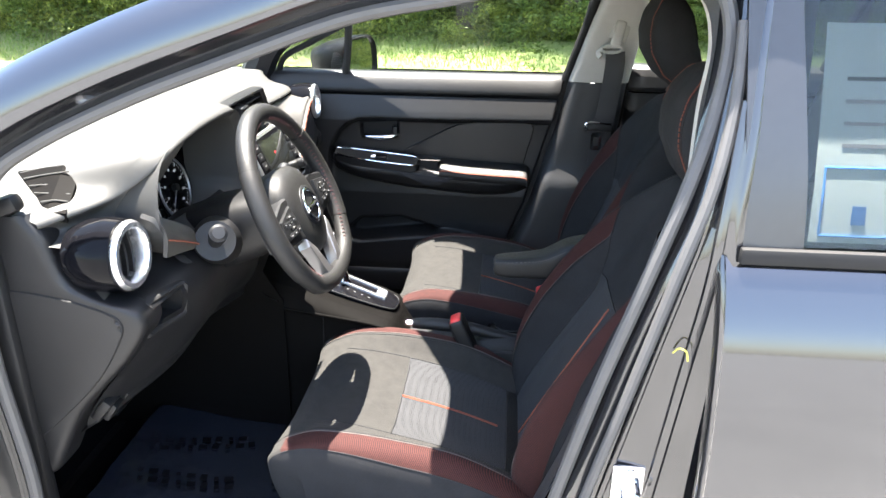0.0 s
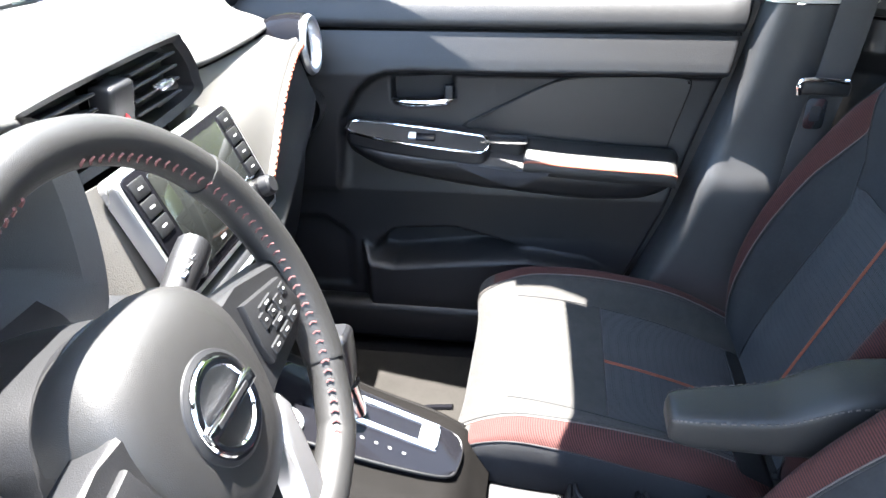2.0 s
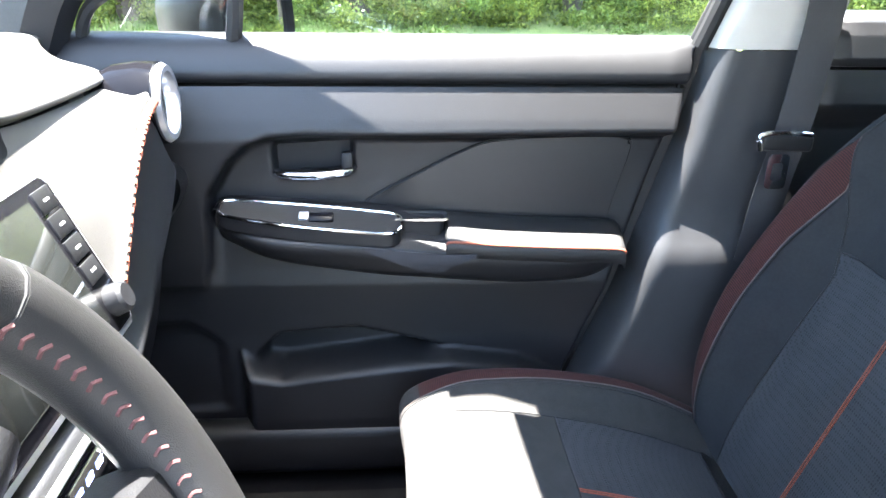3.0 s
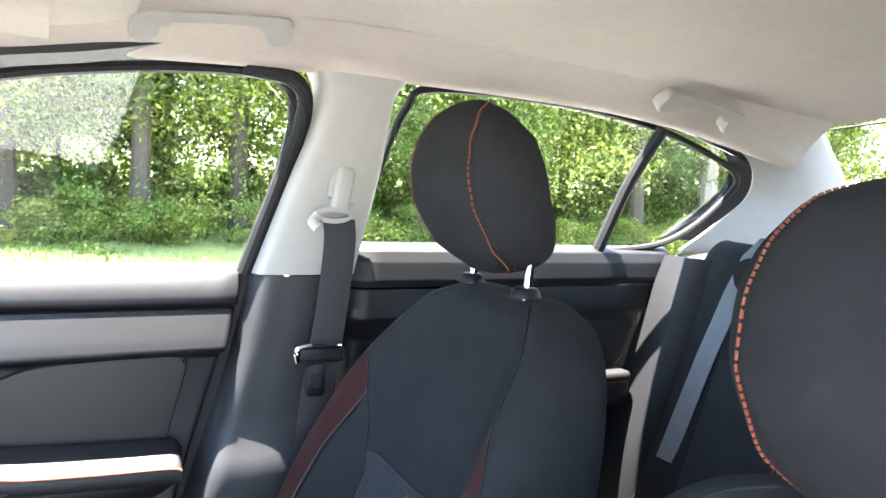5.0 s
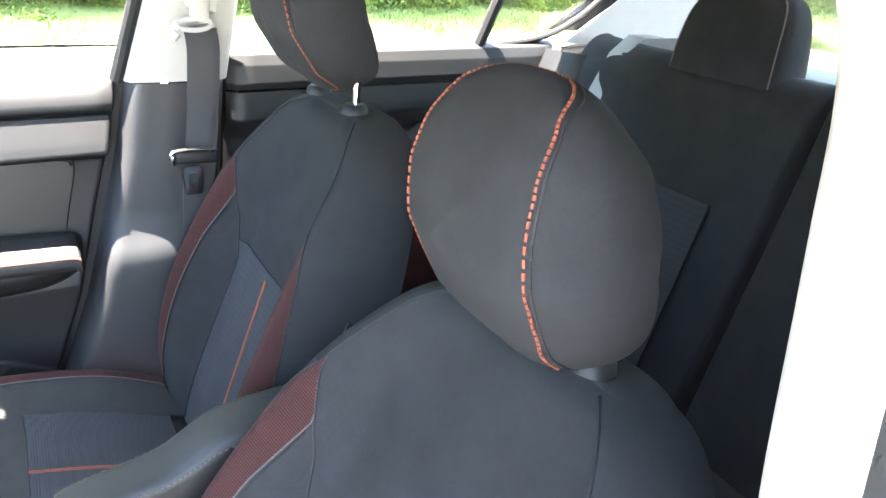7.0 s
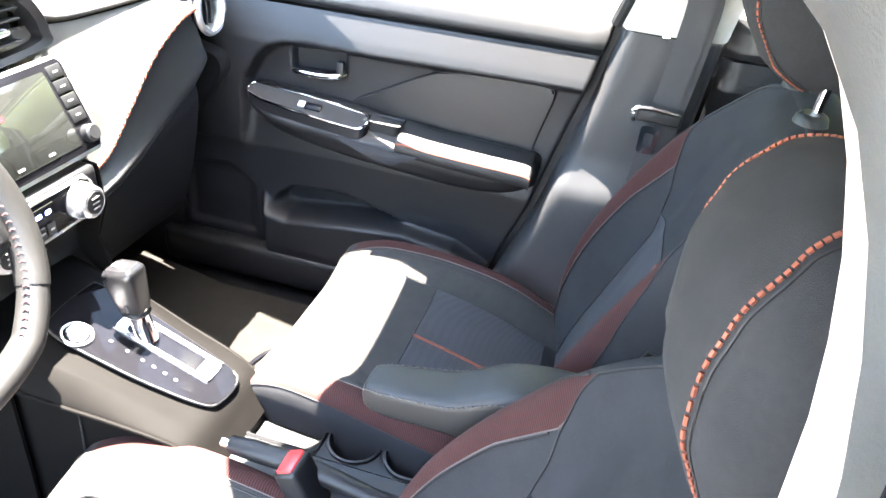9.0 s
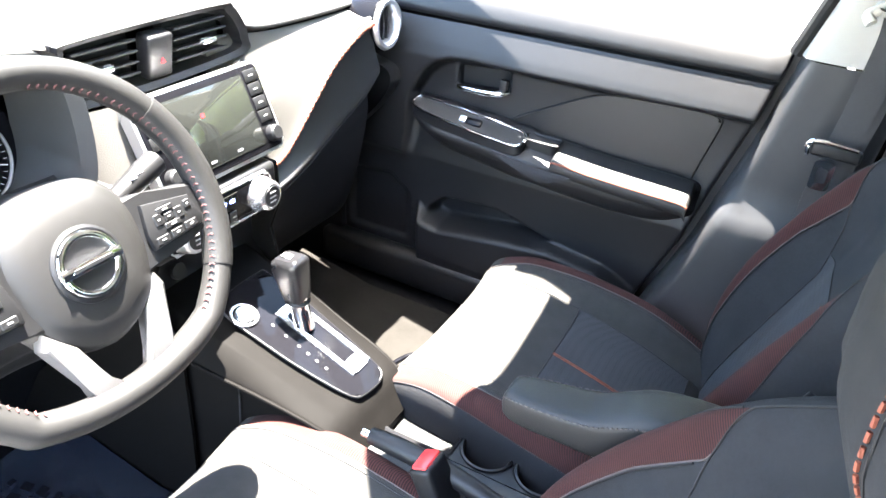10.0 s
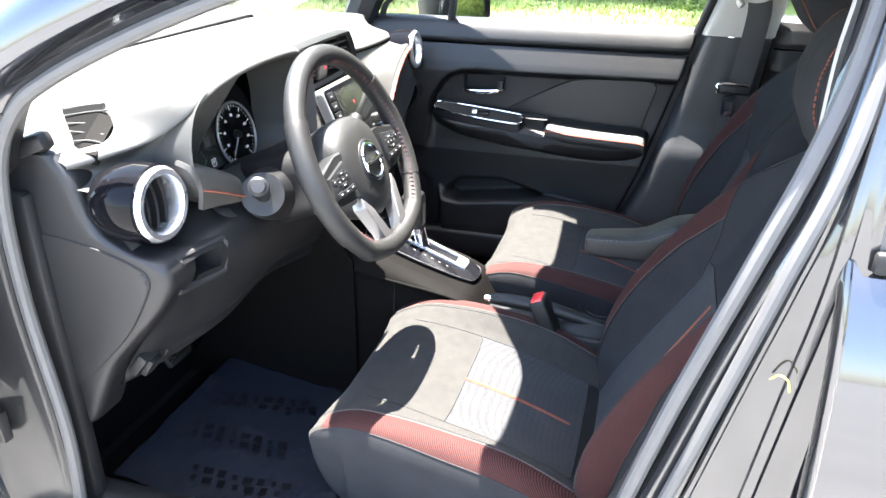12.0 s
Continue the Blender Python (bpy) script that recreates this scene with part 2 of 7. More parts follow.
INSERT = woven("cell_weave_cloth", (0.0125, 0.0128, 0.0138), (0.029, 0.0296, 0.0315), 240, kind="CELL", bump=0.6, sharp=(0.1, 0.5))
MAROON = woven("red_ribbed_mesh", (0.0115, 0.0060, 0.0058), (0.041, 0.0142, 0.0125), 105, angle=35, bump=0.3, sharp=(0.25, 0.6))
STITCH = surface("orange_thread", (0.17, 0.04, 0.018), 0.8, grain=300)
STITCH_RED = surface("dark_red_thread", (0.05, 0.012, 0.012), 0.8, grain=300)
STITCH_PALE = surface("pale_thread", (0.06, 0.048, 0.043), 0.8, grain=300)
HEADLINER = surface("headliner_felt", (0.42, 0.375, 0.33), 0.95, bump=0.25, bump_scale=1200, grain=80, mix=0.25, spec=0.1)
TRIM_GREY = surface("pale_grey_trim", (0.33, 0.315, 0.29), 0.6, bump=0.15, bump_scale=900, grain=40, mix=0.2)
# carpet lifted for the sun on the passenger mat; CARPET below holds the shaded tone
SUNLIT_CARPET = surface("sunlit_mat_pile", (0.015, 0.014, 0.0128), 1.0, bump=0.9, bump_scale=900, grain=200, mix=0.8, spec=0.04)
# lighter copy of the charcoal plastic; the lift stands in for reflected sunlight
PILLAR_LIT = surface("sunlit_pillar_plastic", (0.021, 0.0213, 0.0228), 0.5, bump=0.15, bump_scale=900, grain=40, spec=0.3)
CONSOLE_SKIN = surface("console_skin", (0.0036, 0.0033, 0.0031), 0.62, bump=0.2, bump_scale=900, grain=40, spec=0.03)
CARPET = surface("black_carpet", (0.0048, 0.0048, 0.0055), 1.0, bump=0.9, bump_scale=900, grain=200, mix=0.8, spec=0.04)
FILM = surface("floor_film", (0.0105, 0.0128, 0.0175), 0.2, bump=0.5, bump_scale=45, grain=25, rough_var=0.12)
RUBBER = surface("black_rubber", (0.010, 0.010, 0.0105), 0.65, grain=50, spec=0.25)
SEAL = surface("grey_seal", (0.055, 0.054, 0.054), 0.55, grain=50, spec=0.4)
PAINT = surface("gun_metallic_paint", (0.042, 0.044, 0.05), 0.13, 0.85, grain=2500, mix=0.25, rough_var=0.03, coat=1.0)
PAINT_IN = surface("unpolished_paint", (0.017, 0.017, 0.0175), 0.4, 0.3, grain=300, mix=0.4, coat=0.25)
JAMB = surface("dark_jamb_paint", (0.022, 0.0225, 0.025), 0.12, 0.4, grain=600, mix=0.3, rough_var=0.05, spec=0.8, coat=0.6)
BELT = surface("belt_webbing", (0.018, 0.018, 0.02), 0.7, bump=0.3, bump_scale=600, grain=200)
WHITE_PLASTIC = surface("pale_plastic", (0.46, 0.44, 0.41), 0.5, grain=40, mix=0.15)
RED_PLASTIC = surface("red_release", (0.62, 0.03, 0.03), 0.35, grain=60)
GLASS = clear_glass("window_glass")
GLASS_DARK = clear_glass("tinted_glass", (0.5, 0.53, 0.52))
INSERT_SKIN = surface("black_door_skin", (0.0075, 0.0076, 0.0082), 0.42, bump=0.1, bump_scale=1300, bump_kind="VORONOI", grain=60, spec=0.35)
SCREEN = surface("screen_glass", (0.012, 0.013, 0.012), 0.05, rough_var=0.02, coat=0.6)
PRINT = surface("white_print", (0.26, 0.26, 0.26), 0.6, grain=100, mix=0.1)
PRINT_DIM = surface("grey_print", (0.08, 0.08, 0.085), 0.6, grain=100, mix=0.1)
GLOW_RED = lamp_colour("red_telltale", (0.6, 0.01, 0.015), 0.12)
GLOW_AMBER = lamp_colour("amber_telltale", (0.6, 0.2, 0.02), 0.1)
GLOW_WHITE = lamp_colour("lit_figures", (0.3, 0.32, 0.35), 0.05)
MIRROR_CAP = surface("mirror_cap_black", (0.004, 0.0042, 0.005), 0.4, grain=60, spec=0.12)
PAPER = surface("paper_label", (0.62, 0.65, 0.66), 0.8, grain=60, mix=0.1)
BLUE_INK = surface("blue_ink", (0.05, 0.2, 0.55), 0.7, grain=60)
ASPHALT = surface("worn_asphalt", (0.21, 0.207, 0.20), 0.9, second=(0.16, 0.158, 0.153), bump=0.6, bump_scale=60, grain=30)
EARTH = surface("verge_soil_green", (0.10, 0.15, 0.035), 1.0, second=(0.16, 0.17, 0.06), bump=0.8, bump_scale=25, grain=5)
BARK = surface("bark", (0.08, 0.062, 0.045), 0.95, second=(0.045, 0.036, 0.026), bump=1.0, bump_scale=30, grain=14)
BARK_PALE = surface("pale_bark", (0.32, 0.28, 0.23), 0.95, second=(0.2, 0.17, 0.14), bump=0.8, bump_scale=30, grain=14)


def leafy(name, colour, other):
    m = bpy.data.materials.new(name)
    m.use_nodes = True
    nt = m.node_tree
    nd, ln = nt.nodes, nt.links
    b = nd["Principled BSDF"]
    g = nd.new("ShaderNodeNewGeometry")
    mx = nd.new("ShaderNodeMix")
    mx.data_type = "RGBA"
    mx.inputs["A"].default_value, mx.inputs["B"].default_value = (*colour, 1), (*other, 1)
    ln.new(g.outputs["Random Per Island"], mx.inputs["Factor"])
    ln.new(mx.outputs["Result"], b.inputs["Base Color"])
    b.inputs["Roughness"].default_value = 0.5
    tl = nd.new("ShaderNodeBsdfTranslucent")
    ln.new(mx.outputs["Result"], tl.inputs["Color"])
    ms = nd.new("ShaderNodeMixShader")
    ms.inputs["Fac"].default_value = 0.45
    ln.new(b.outputs["BSDF"], ms.inputs[1])
    ln.new(tl.outputs["BSDF"], ms.inputs[2])
    ln.new(ms.outputs["Shader"], nd["Material Output"].inputs["Surface"])
    return m


LEAF = leafy("leaf", (0.05, 0.085, 0.012), (0.27, 0.31, 0.06))
LEAF_DARK = leafy("shade_leaf", (0.045, 0.085, 0.014), (0.14, 0.19, 0.035))
GRASS = leafy("grass_blade", (0.08, 0.14, 0.025), (0.16, 0.22, 0.05))

# ---- setting: ground, verge, woods ----
def flat(x0, x1, y0, y1, z, nx=2, ny=2):
    return grid_mesh([[(x0 + (x1 - x0) * i / (nx - 1), y0 + (y1 - y0) * j / (ny - 1), z) for j in range(ny)] for i in range(nx)][::-1])


tagged(part("ground", flat(-900, 900, -900, 900, 0.0), ASPHALT), "sunlit pale grey asphalt lot", "ground", kind="structure")
verge = smooth_grid([[(x, y, 0.004 + h + 0.03 * math.sin(x * 0.9 + y)) for y, h in ((7.6, 0.0), (8.2, 0.05), (9.5, 0.12), (14, 0.35), (30, 0.9), (60, 1.5))] for x in range(-40, 61, 5)], 60, 20)
tagged(part("grass_verge", grid_mesh(verge), EARTH), "sunny green grass verge below the wood", "grass", kind="structure")

# ---- car shell ----
car = thing("car", (0.6, 0, 0), "dark grey metallic saloon car with its driver's door open", "car")


def both(points, s):
    return [(x, y * s, z) for x, y, z in points]


OPENING = [(-0.44, 0.745, 0.30), (-0.425, 0.745, 0.50), (-0.44, 0.745, 0.76), (-0.425, 0.745, 0.96), (-0.375, 0.742, 1.06), (-0.30, 0.735, 1.115), (-0.16, 0.715, 1.18),
           (0.0, 0.69, 1.24), (0.16, 0.665, 1.295), (0.32, 0.645, 1.325), (0.46, 0.635, 1.36), (0.58, 0.64, 1.38), (0.652, 0.65, 1.358), (0.683, 0.665, 1.29), (0.673, 0.69, 1.19), (0.645, 0.72, 1.09), (0.605, 0.742, 0.97), (0.545, 0.748, 0.77), (0.50, 0.748, 0.59), (0.46, 0.745, 0.42), (0.43, 0.745, 0.32)]
part("door_opening_seal", tube(both(OPENING, -1), 0.011, 10, 160, False, 1.0, (0, 1, 0)), SEAL, car, "soft grey rubber door seal")


def strip(points, offsets, s, steps=60):
    """A band that follows a line, its cross-section given as (outwards, sideways in the opening's plane) steps."""
    pts = crom(points, steps)
    rows = []
    mid = np.array((0.1, 0.69, 0.8))
    for i, p in enumerate(pts):
        t = pts[min(i + 1, steps - 1)] - pts[max(i - 1, 0)]
        t /= np.linalg.norm(t)
        out = np.array((0, 1.0, 0))
        side = np.cross(out, t)
        side /= np.linalg.norm(side)
        if side @ (p - mid) < 0:
            side = -side
        rows.append([(q[0], q[1] * s, q[2]) for q in (p + a * out + b * side for a, b in offsets)])
    return rows


part("door_flange", tube([(x + d, -y - 0.004, z) for (x, y, z), d in zip(OPENING[:5], (-0.021, -0.021, -0.021, -0.021, -0.014))], 0.007, 8, 40, False, 1.0, (0, 1, 0)), PAINT_IN, car)
A_LINE = OPENING[3:11]
for s in (-1, 1):
    # painted outer faces of the pillars
    part("a_pillar", slab(strip(A_LINE, [(0.0, 0.012), (0.008, 0.02), (0.016, 0.024), (0.032, 0.036), (0.034, 0.06), (0.02, 0.088), (-0.01, 0.105)][:: s], s), 0.006), PAINT, car)
    part("pillar_trim", slab(strip(A_LINE, [(-0.02, 0.10), (-0.05, 0.085), (-0.06, 0.05), (-0.045, 0.015), (-0.012, 0.004)][:: s], s), 0.004), PLASTIC_LT, car, "dark grey pillar cover")

roof_rows = []
for x, zc, ze, w in ((0.200, 1.395, 1.355, 0.555), (0.35, 1.435, 1.39, 0.575), (0.7, 1.458, 1.41, 0.59), (1.1, 1.453, 1.40, 0.585), (1.5, 1.43, 1.382, 0.578), (1.82, 1.392, 1.358, 0.565)):
    bow = 0.006 if x < 0.21 else (0.004 if x < 0.4 else 0.0)
    roof_rows.append([(x - bow * (1 - min(1, f * f)), w * f, zc - (zc - ze) * abs(f) ** 2.6) for f in (-1.06, -0.85, -0.5, 0, 0.5, 0.85, 1.06)])
rg = smooth_grid(roof_rows, 30, 30)
part("roof_panel", slab([[(p[0] - 0.02, p[1] * 1.02, p[2] + 0.03) for p in r] for r in rg], 0.01), PAINT, car)
tagged(part("ceiling", slab([[(p[0], p[1], p[2] - 0.012) for p in r[::-1]] for r in rg], 0.008), HEADLINER), "pale grey felt headliner", "headliner", kind="structure")

# floor and sills
for s in (-1, 1):
    part("kick_panel", rbox((-0.55, 0.705 * s, 0.55), (0.26, 0.03, 0.75), 0.01), PLASTIC, car)
tagged(part("floor", merge(rbox((0.55, 0, 0.19), (2.3, 1.42, 0.04), 0.01), rbox((-0.66, 0, 0.55), (0.04, 1.42, 0.8), 0.01)), CARPET), "black carpeted car floor", "floor", kind="structure")
for s in (-1, 1):
    part("sill", rbox((0.1, 0.755 * s, 0.26), (1.3, 0.11, 0.14), 0.03, 3), PAINT_IN, car)
    part("sill_cover", rbox((0.1, 0.69 * s, 0.28), (1.15, 0.06, 0.10), 0.02, 3), PLASTIC, car)

# ---- seats ----
def patch(grid, i0, i1, j0, j1):
    return grid_mesh([row[j0:j1 + 1] for row in grid[i0:i1 + 1]])


BOLSTER = [0, 0.30, 0.52, 0.68, 0.82, 0.93, 1.0, 0.98, 0.85, 0.45]
HINGE = Vector((0.50, 0, 0.40))


def front_seat(name, label, drop, recline):
    """A seat facing -x: cushion, backrest leaning back by recline degrees more, head restraint pushed down by drop."""
    seat = thing(name, (0, 0, 0), label, "car seat", "front seats")
    # cushion: stations from the front underside over the nose to the back
    nose = [(0.06, 0.29, 0.2), (0.02, 0.345, 0.3), (0.004, 0.41, 0.5), (0.012, 0.458, 0.45), (0.055, 0.489, 0.35), (0.13, 0.487, 0.55), (0.235, 0.466, 0.85), (0.37, 0.430, 1.0), (0.54, 0.366, 0.5)]
    cross = [(-0.255, -0.19), (-0.268, -0.11), (-0.270, -0.035), (-0.262, 0.018), (-0.240, 0.044), (-0.208, 0.040), (-0.165, 0.014), (-0.10, 0.001), (0, 0.0), (0.10, 0.001), (0.165, 0.014), (0.208, 0.040), (0.240, 0.044), (0.262, 0.018), (0.270, -0.035), (0.268, -0.11), (0.255, -0.19)]
    rows = []
    for k, (x, z, h) in enumerate(nose):
        w = (0.86, 0.88, 0.90, 0.93, 0.95, 0.975, 1.0, 1.0, 1.0)[k]
        row = []
        for y, dz in cross:
            if k < 4:
                row.append((x + (-dz if dz < 0 else -0.2 * dz) * 0.9 * (abs(y) / 0.27), y * w, max(0.28, z + min(dz, 0.01) * (0.25 + 0.2 * k))))
            else:
                row.append((x + 0.02 * (abs(y) > 0.2), y * w, z + (dz * h if dz > 0 else dz)))
        rows.append(row)
    nu, nv = 65, 81
    g = smooth_grid(rows, nu, nv)
    jm0, jm1 = 15, 24
    jc0 = 31
    i_b, i_f, i_p, i_r = 27, 29, 48, 61
    part("cushion_side", patch(g, 0, nu - 1, 0, jm0), CLOTH, seat)
    part("cushion_side", patch(g, 0, nu - 1, nv - 1 - jm0, nv - 1), CLOTH, seat)
    for a, b in ((jm0, jm1), (nv - 1 - jm1, nv - 1 - jm0)):
        part("cushion_front_corner", patch(g, 0, i_b, a, b), CLOTH_GREY, seat)
        part("bolster_band", patch(g, i_b, nu - 1, a, b), MAROON, seat, "dark red ribbed band")
    for a, b in ((jm1, jc0), (nv - 1 - jc0, nv - 1 - jm1)):
        part("bolster_inner", patch(g, i_f, nu - 1, a, b), CLOTH_GREY, seat)
        part("cushion_front", patch(g, 0, i_f, a, b), CLOTH_GREY, seat)
    part("cushion_front", patch(g, 0, i_p, jc0, nv - 1 - jc0), CLOTH_GREY, seat, "plain grey cloth nose of the cushion")
    part("cushion_panel", patch(g, i_p, i_r, jc0, nv - 1 - jc0), INSERT, seat, "cell-weave cloth panel")
    part("cushion_tail", patch(g, i_r, nu - 1, jc0, nv - 1 - jc0), LEATHER, seat, "black leatherette strip")

    def seam(pts, r, mat, nm="seam"):
        part(nm, tube([tuple(p) for p in pts], r, 6, len(pts)), mat, seat)
    up = np.array((0, 0, 0.0015))
    for j in (jm1, nv - 1 - jm1):
        seam([g[i][j] + up * 0.4 for i in range(20, nu)], 0.0010, STITCH_PALE, "stitching")
        seam([g[i][j + (1 if j < 40 else -1)] * np.array((1, 1, 1)) for i in range(20, nu)], 0.0012, RUBBER)
    for j in (jm0, nv - 1 - jm0):
        seam([g[i][j] for i in range(i_b, nu)], 0.0012, RUBBER)
    for j in (jc0, nv - 1 - jc0):
        seam([g[i][j] for i in range(i_f + 6, nu)], 0.0013, RUBBER)
    seam([g[i_p][j] for j in range(jc0, nv - jc0)], 0.0016, RUBBER)
    seam([g[i_r][j] for j in range(jc0, nv - jc0)], 0.0018, RUBBER)
    for dy in (-1, 1):
        seam([g[i][40] + up * 0.5 + np.array((0, 0.0022 * dy, 0)) for i in range(i_p, i_r)], 0.0012, STITCH, "stitching")
    # backrest: rings from the seat up to the top
    turn = Matrix.Translation(HINGE) @ pose(0, 0, 0, 0, recline, 0) @ Matrix.Translation(-HINGE)
    tilt_back = lambda p: np.array(turn @ Vector(p))
    rings = []
    #        z     front  back   half  bolster
    levels = [(0.36, 0.495, 0.61, 0.235, 0.0), (0.45, 0.527, 0.655, 0.262, 0.05), (0.54, 0.560, 0.692, 0.275, 0.080), (0.64, 0.597, 0.728, 0.278, 0.090), (0.74, 0.634, 0.757, 0.273, 0.082),
              (0.83, 0.667, 0.783, 0.260, 0.066), (0.90, 0.692, 0.803, 0.240, 0.046), (0.96, 0.713, 0.820, 0.210, 0.020), (1.0, 0.730, 0.828, 0.172, 0.006), (1.02, 0.752, 0.822, 0.125, 0.0)]
    for z, f, bk, w, bo in levels:
        d = bk - f
        half = [(0, f), (0.30, f), (0.52, f - 0.002), (0.68, f - 0.55 * bo), (0.82, f - bo), (0.93, f - 0.8 * bo + 0.12 * d), (1.0, f + 0.38 * d), (0.98, f + 0.72 * d), (0.85, f + 0.95 * d), (0.45, bk)]
        ring = [(x, y * w) for y, x in half] + [(bk, 0)] + [(x, -y * w) for y, x in half[:0:-1]]
        rings.append([tilt_back((x, y, z - 0.09 * (x - f))) for x, y in ring])
    nb, mb = 61, 120
    r = smooth_grid(rings, nb, mb, True)
    zrow = [float(np.interp(i / (nb - 1) * 9, range(10), [q[0] for q in levels])) for i in range(nb)]
    row_at = lambda z: min(range(nb), key=lambda i: abs(zrow[i] - z))

    def column(frac):
        """The column of the ring at a share of the half width."""
        return float(np.interp(frac, BOLSTER[:7], range(7))) * 6

    LINES = {"a": ([0.36, 0.54, 0.71, 0.79, 0.83, 0.90, 1.02], [0.60, 0.55, 0.52, 0.60, 0.67, 0.80, 0.76]),
             "b": ([0.36, 0.54, 0.64, 0.74, 0.83, 0.90, 1.02], [0.82, 0.765, 0.75, 0.73, 0.67, 0.80, 0.76]),
             "c": ([0.36, 0.54, 0.64, 0.74, 0.83, 0.90, 1.02], [0.97, 0.95, 0.94, 0.92, 0.88, 0.80, 0.76])}

    def spot(i, c):
        j = math.floor(c)
        return r[i][j % mb] * (1 - (c - j)) + r[i][(j + 1) % mb] * (c - j)

    def zone(i0, i1, lo, hi, n):
        return grid_mesh([[spot(i, lo(i) + (hi(i) - lo(i)) * k / n) for k in range(n + 1)] for i in range(i0, i1 + 1)])

    def line(key, s):
        zs, fs = LINES[key]
        return lambda i: s * column(float(np.interp(zrow[i], zs, fs)))
    i_ins, i_cusp, i_tip = row_at(0.745), row_at(0.83), row_at(0.90)
    part("backrest_panel", zone(0, i_ins, line("a", -1), line("a", 1), 28), INSERT, seat, "cell-weave cloth panel with an orange line")
    part("backrest_upper", zone(i_ins, nb - 1, line("a", -1), line("a", 1), 28), CLOTH, seat)
    for s in (1, -1):
        o = lambda *q: q if s > 0 else q[::-1]
        part("backrest_bolster", zone(0, i_cusp, *o(line("a", s), line("b", s)), 8), CLOTH, seat)
        part("backrest_band", zone(0, i_tip, *o(line("b", s), line("c", s)), 10), MAROON, seat, "dark red ribbed band")
        fw = np.array((-0.0012, 0, 0))
        edge = lambda key, i0, i1: [spot(i, line(key, s)(i)) + fw for i in range(i0, i1)]
        seam(edge("a", 0, nb - 1), 0.0013, RUBBER)
        seam(edge("b", 0, i_tip + 1), 0.0011, STITCH_PALE, "stitching")
        seam([p + np.array((0.0005, -0.003 * s, 0)) for p in edge("b", 0, i_cusp)], 0.0014, RUBBER)
        seam(edge("c", 0, i_tip), 0.0012, RUBBER)
        part("backrest_side", zone(0, nb - 1, *o(line("c", s), lambda i: s * 36.0), 10), CLOTH, seat)
    part("backrest_shell", zone(0, nb - 1, lambda i: 36.0, lambda i: mb - 36.0, 40), CLOTH, seat)
    seam([spot(i_ins, c) + np.array((-0.001, 0, 0)) for c in np.linspace(line("a", -1)(i_ins), line("a", 1)(i_ins), 24)], 0.0013, RUBBER)
    mid = r[nb - 1].mean(0)
    part("backrest_top", loft([r[nb - 1]] + [mid + (r[nb - 1] - mid) * k + np.array((0, 0, h)) for k, h in ((0.93, 0.004), (0.75, 0.008), (0.4, 0.010), (0.05, 0.010))]), CLOTH, seat)
    for dy in (-1, 1):
        seam([r[i][0] + np.array((-0.001, 0.0022 * dy, 0)) for i in range(2, i_ins)], 0.0012, STITCH, "stitching")
    tag = tilt_back((0.70, 0.244, 0.895))
    part("side_tag", rbox(tag, (0.03, 0.004, 0.03), 0.001, 1, pose(0, 0, 0, 0, 25, 0)), PLASTIC, seat, "small black cloth tag")
    # head restraint: a broad padded face and sides that deepen towards the bottom
    slide = Vector((0, 0, -drop))
    face = lambda z: float(np.interp(z, [1.06, 1.09, 1.15, 1.195, 1.24, 1.275, 1.30], [0.720, 0.684, 0.652, 0.645, 0.650, 0.666, 0.690]))
    depth = lambda z: float(np.interp(z, [1.06, 1.09, 1.15, 1.20, 1.25, 1.29], [0.082, 0.114, 0.122, 0.118, 0.100, 0.060]))
    hs = []
    for k, f in ((0.04, -0.095), (0.3, -0.09), (0.55, -0.07), (0.75, -0.045), (0.89, -0.015), (0.965, 0.03), (1.0, 0.12), (1.0, 0.35), (0.99, 0.6), (0.965, 0.82), (0.90, 0.96), (0.7, 1.02), (0.35, 1.03), (0.04, 1.03)):
        ring = []
        for q in np.arange(48) * 2 * math.pi / 48:
            c, s_ = math.cos(q), math.sin(q)
            y = 0.131 * float(np.interp(f, [0.0, 0.12, 0.35, 0.6, 0.85, 1.0], [0.71, 0.81, 0.95, 1.0, 0.99, 0.97])) * math.copysign(abs(c) ** 0.74, c)
            dz = 0.122 * math.copysign(abs(s_) ** 0.74, s_)
            y *= 1 - 0.12 * (dz / 0.122) ** 2 * (1 if dz > 0 else 0.4)
            z = 1.175 + dz * k
            ring.append(tilt_back(Vector((face(z) + f * depth(z) + (0.006 if f < 0.1 else 0.0) * (y * k / 0.13) ** 2, y * k * (1 - 0.05 * max(0, f)), z + (0.004 if dz < 0 else -0.012) * max(0, f) * k)) + slide))
        hs.append(ring)
    hr = part("headrest", loft(smooth_grid(hs, 53, 96, True)), CLOTH, seat, "padded black cloth headrest")
    fine = smooth_grid(hs, 53, 96, True)
    def along(shift):
        zs = fine[20][:, 2]
        out = []
        for j in range(96):
            h = (zs[j] - zs.min()) / (zs.max() - zs.min())
            i = float(np.interp(h, [0, 0.12, 0.3, 0.55, 0.75, 0.9, 1.0], [27, 24, 19.5, 17.5, 18, 21.5, 27])) + shift
            k = int(i)
            out.append(fine[k][j] * (k + 1 - i) + fine[k + 1][j] * (i - k))
        return out
    run = crom(along(0), 390, True)
    cen = np.mean(run, 0) + np.array((0.03, 0, 0))
    lift = lambda p: p + (p - cen) / np.linalg.norm(p - cen) * 0.0005 + np.array((-0.0008, 0, 0))
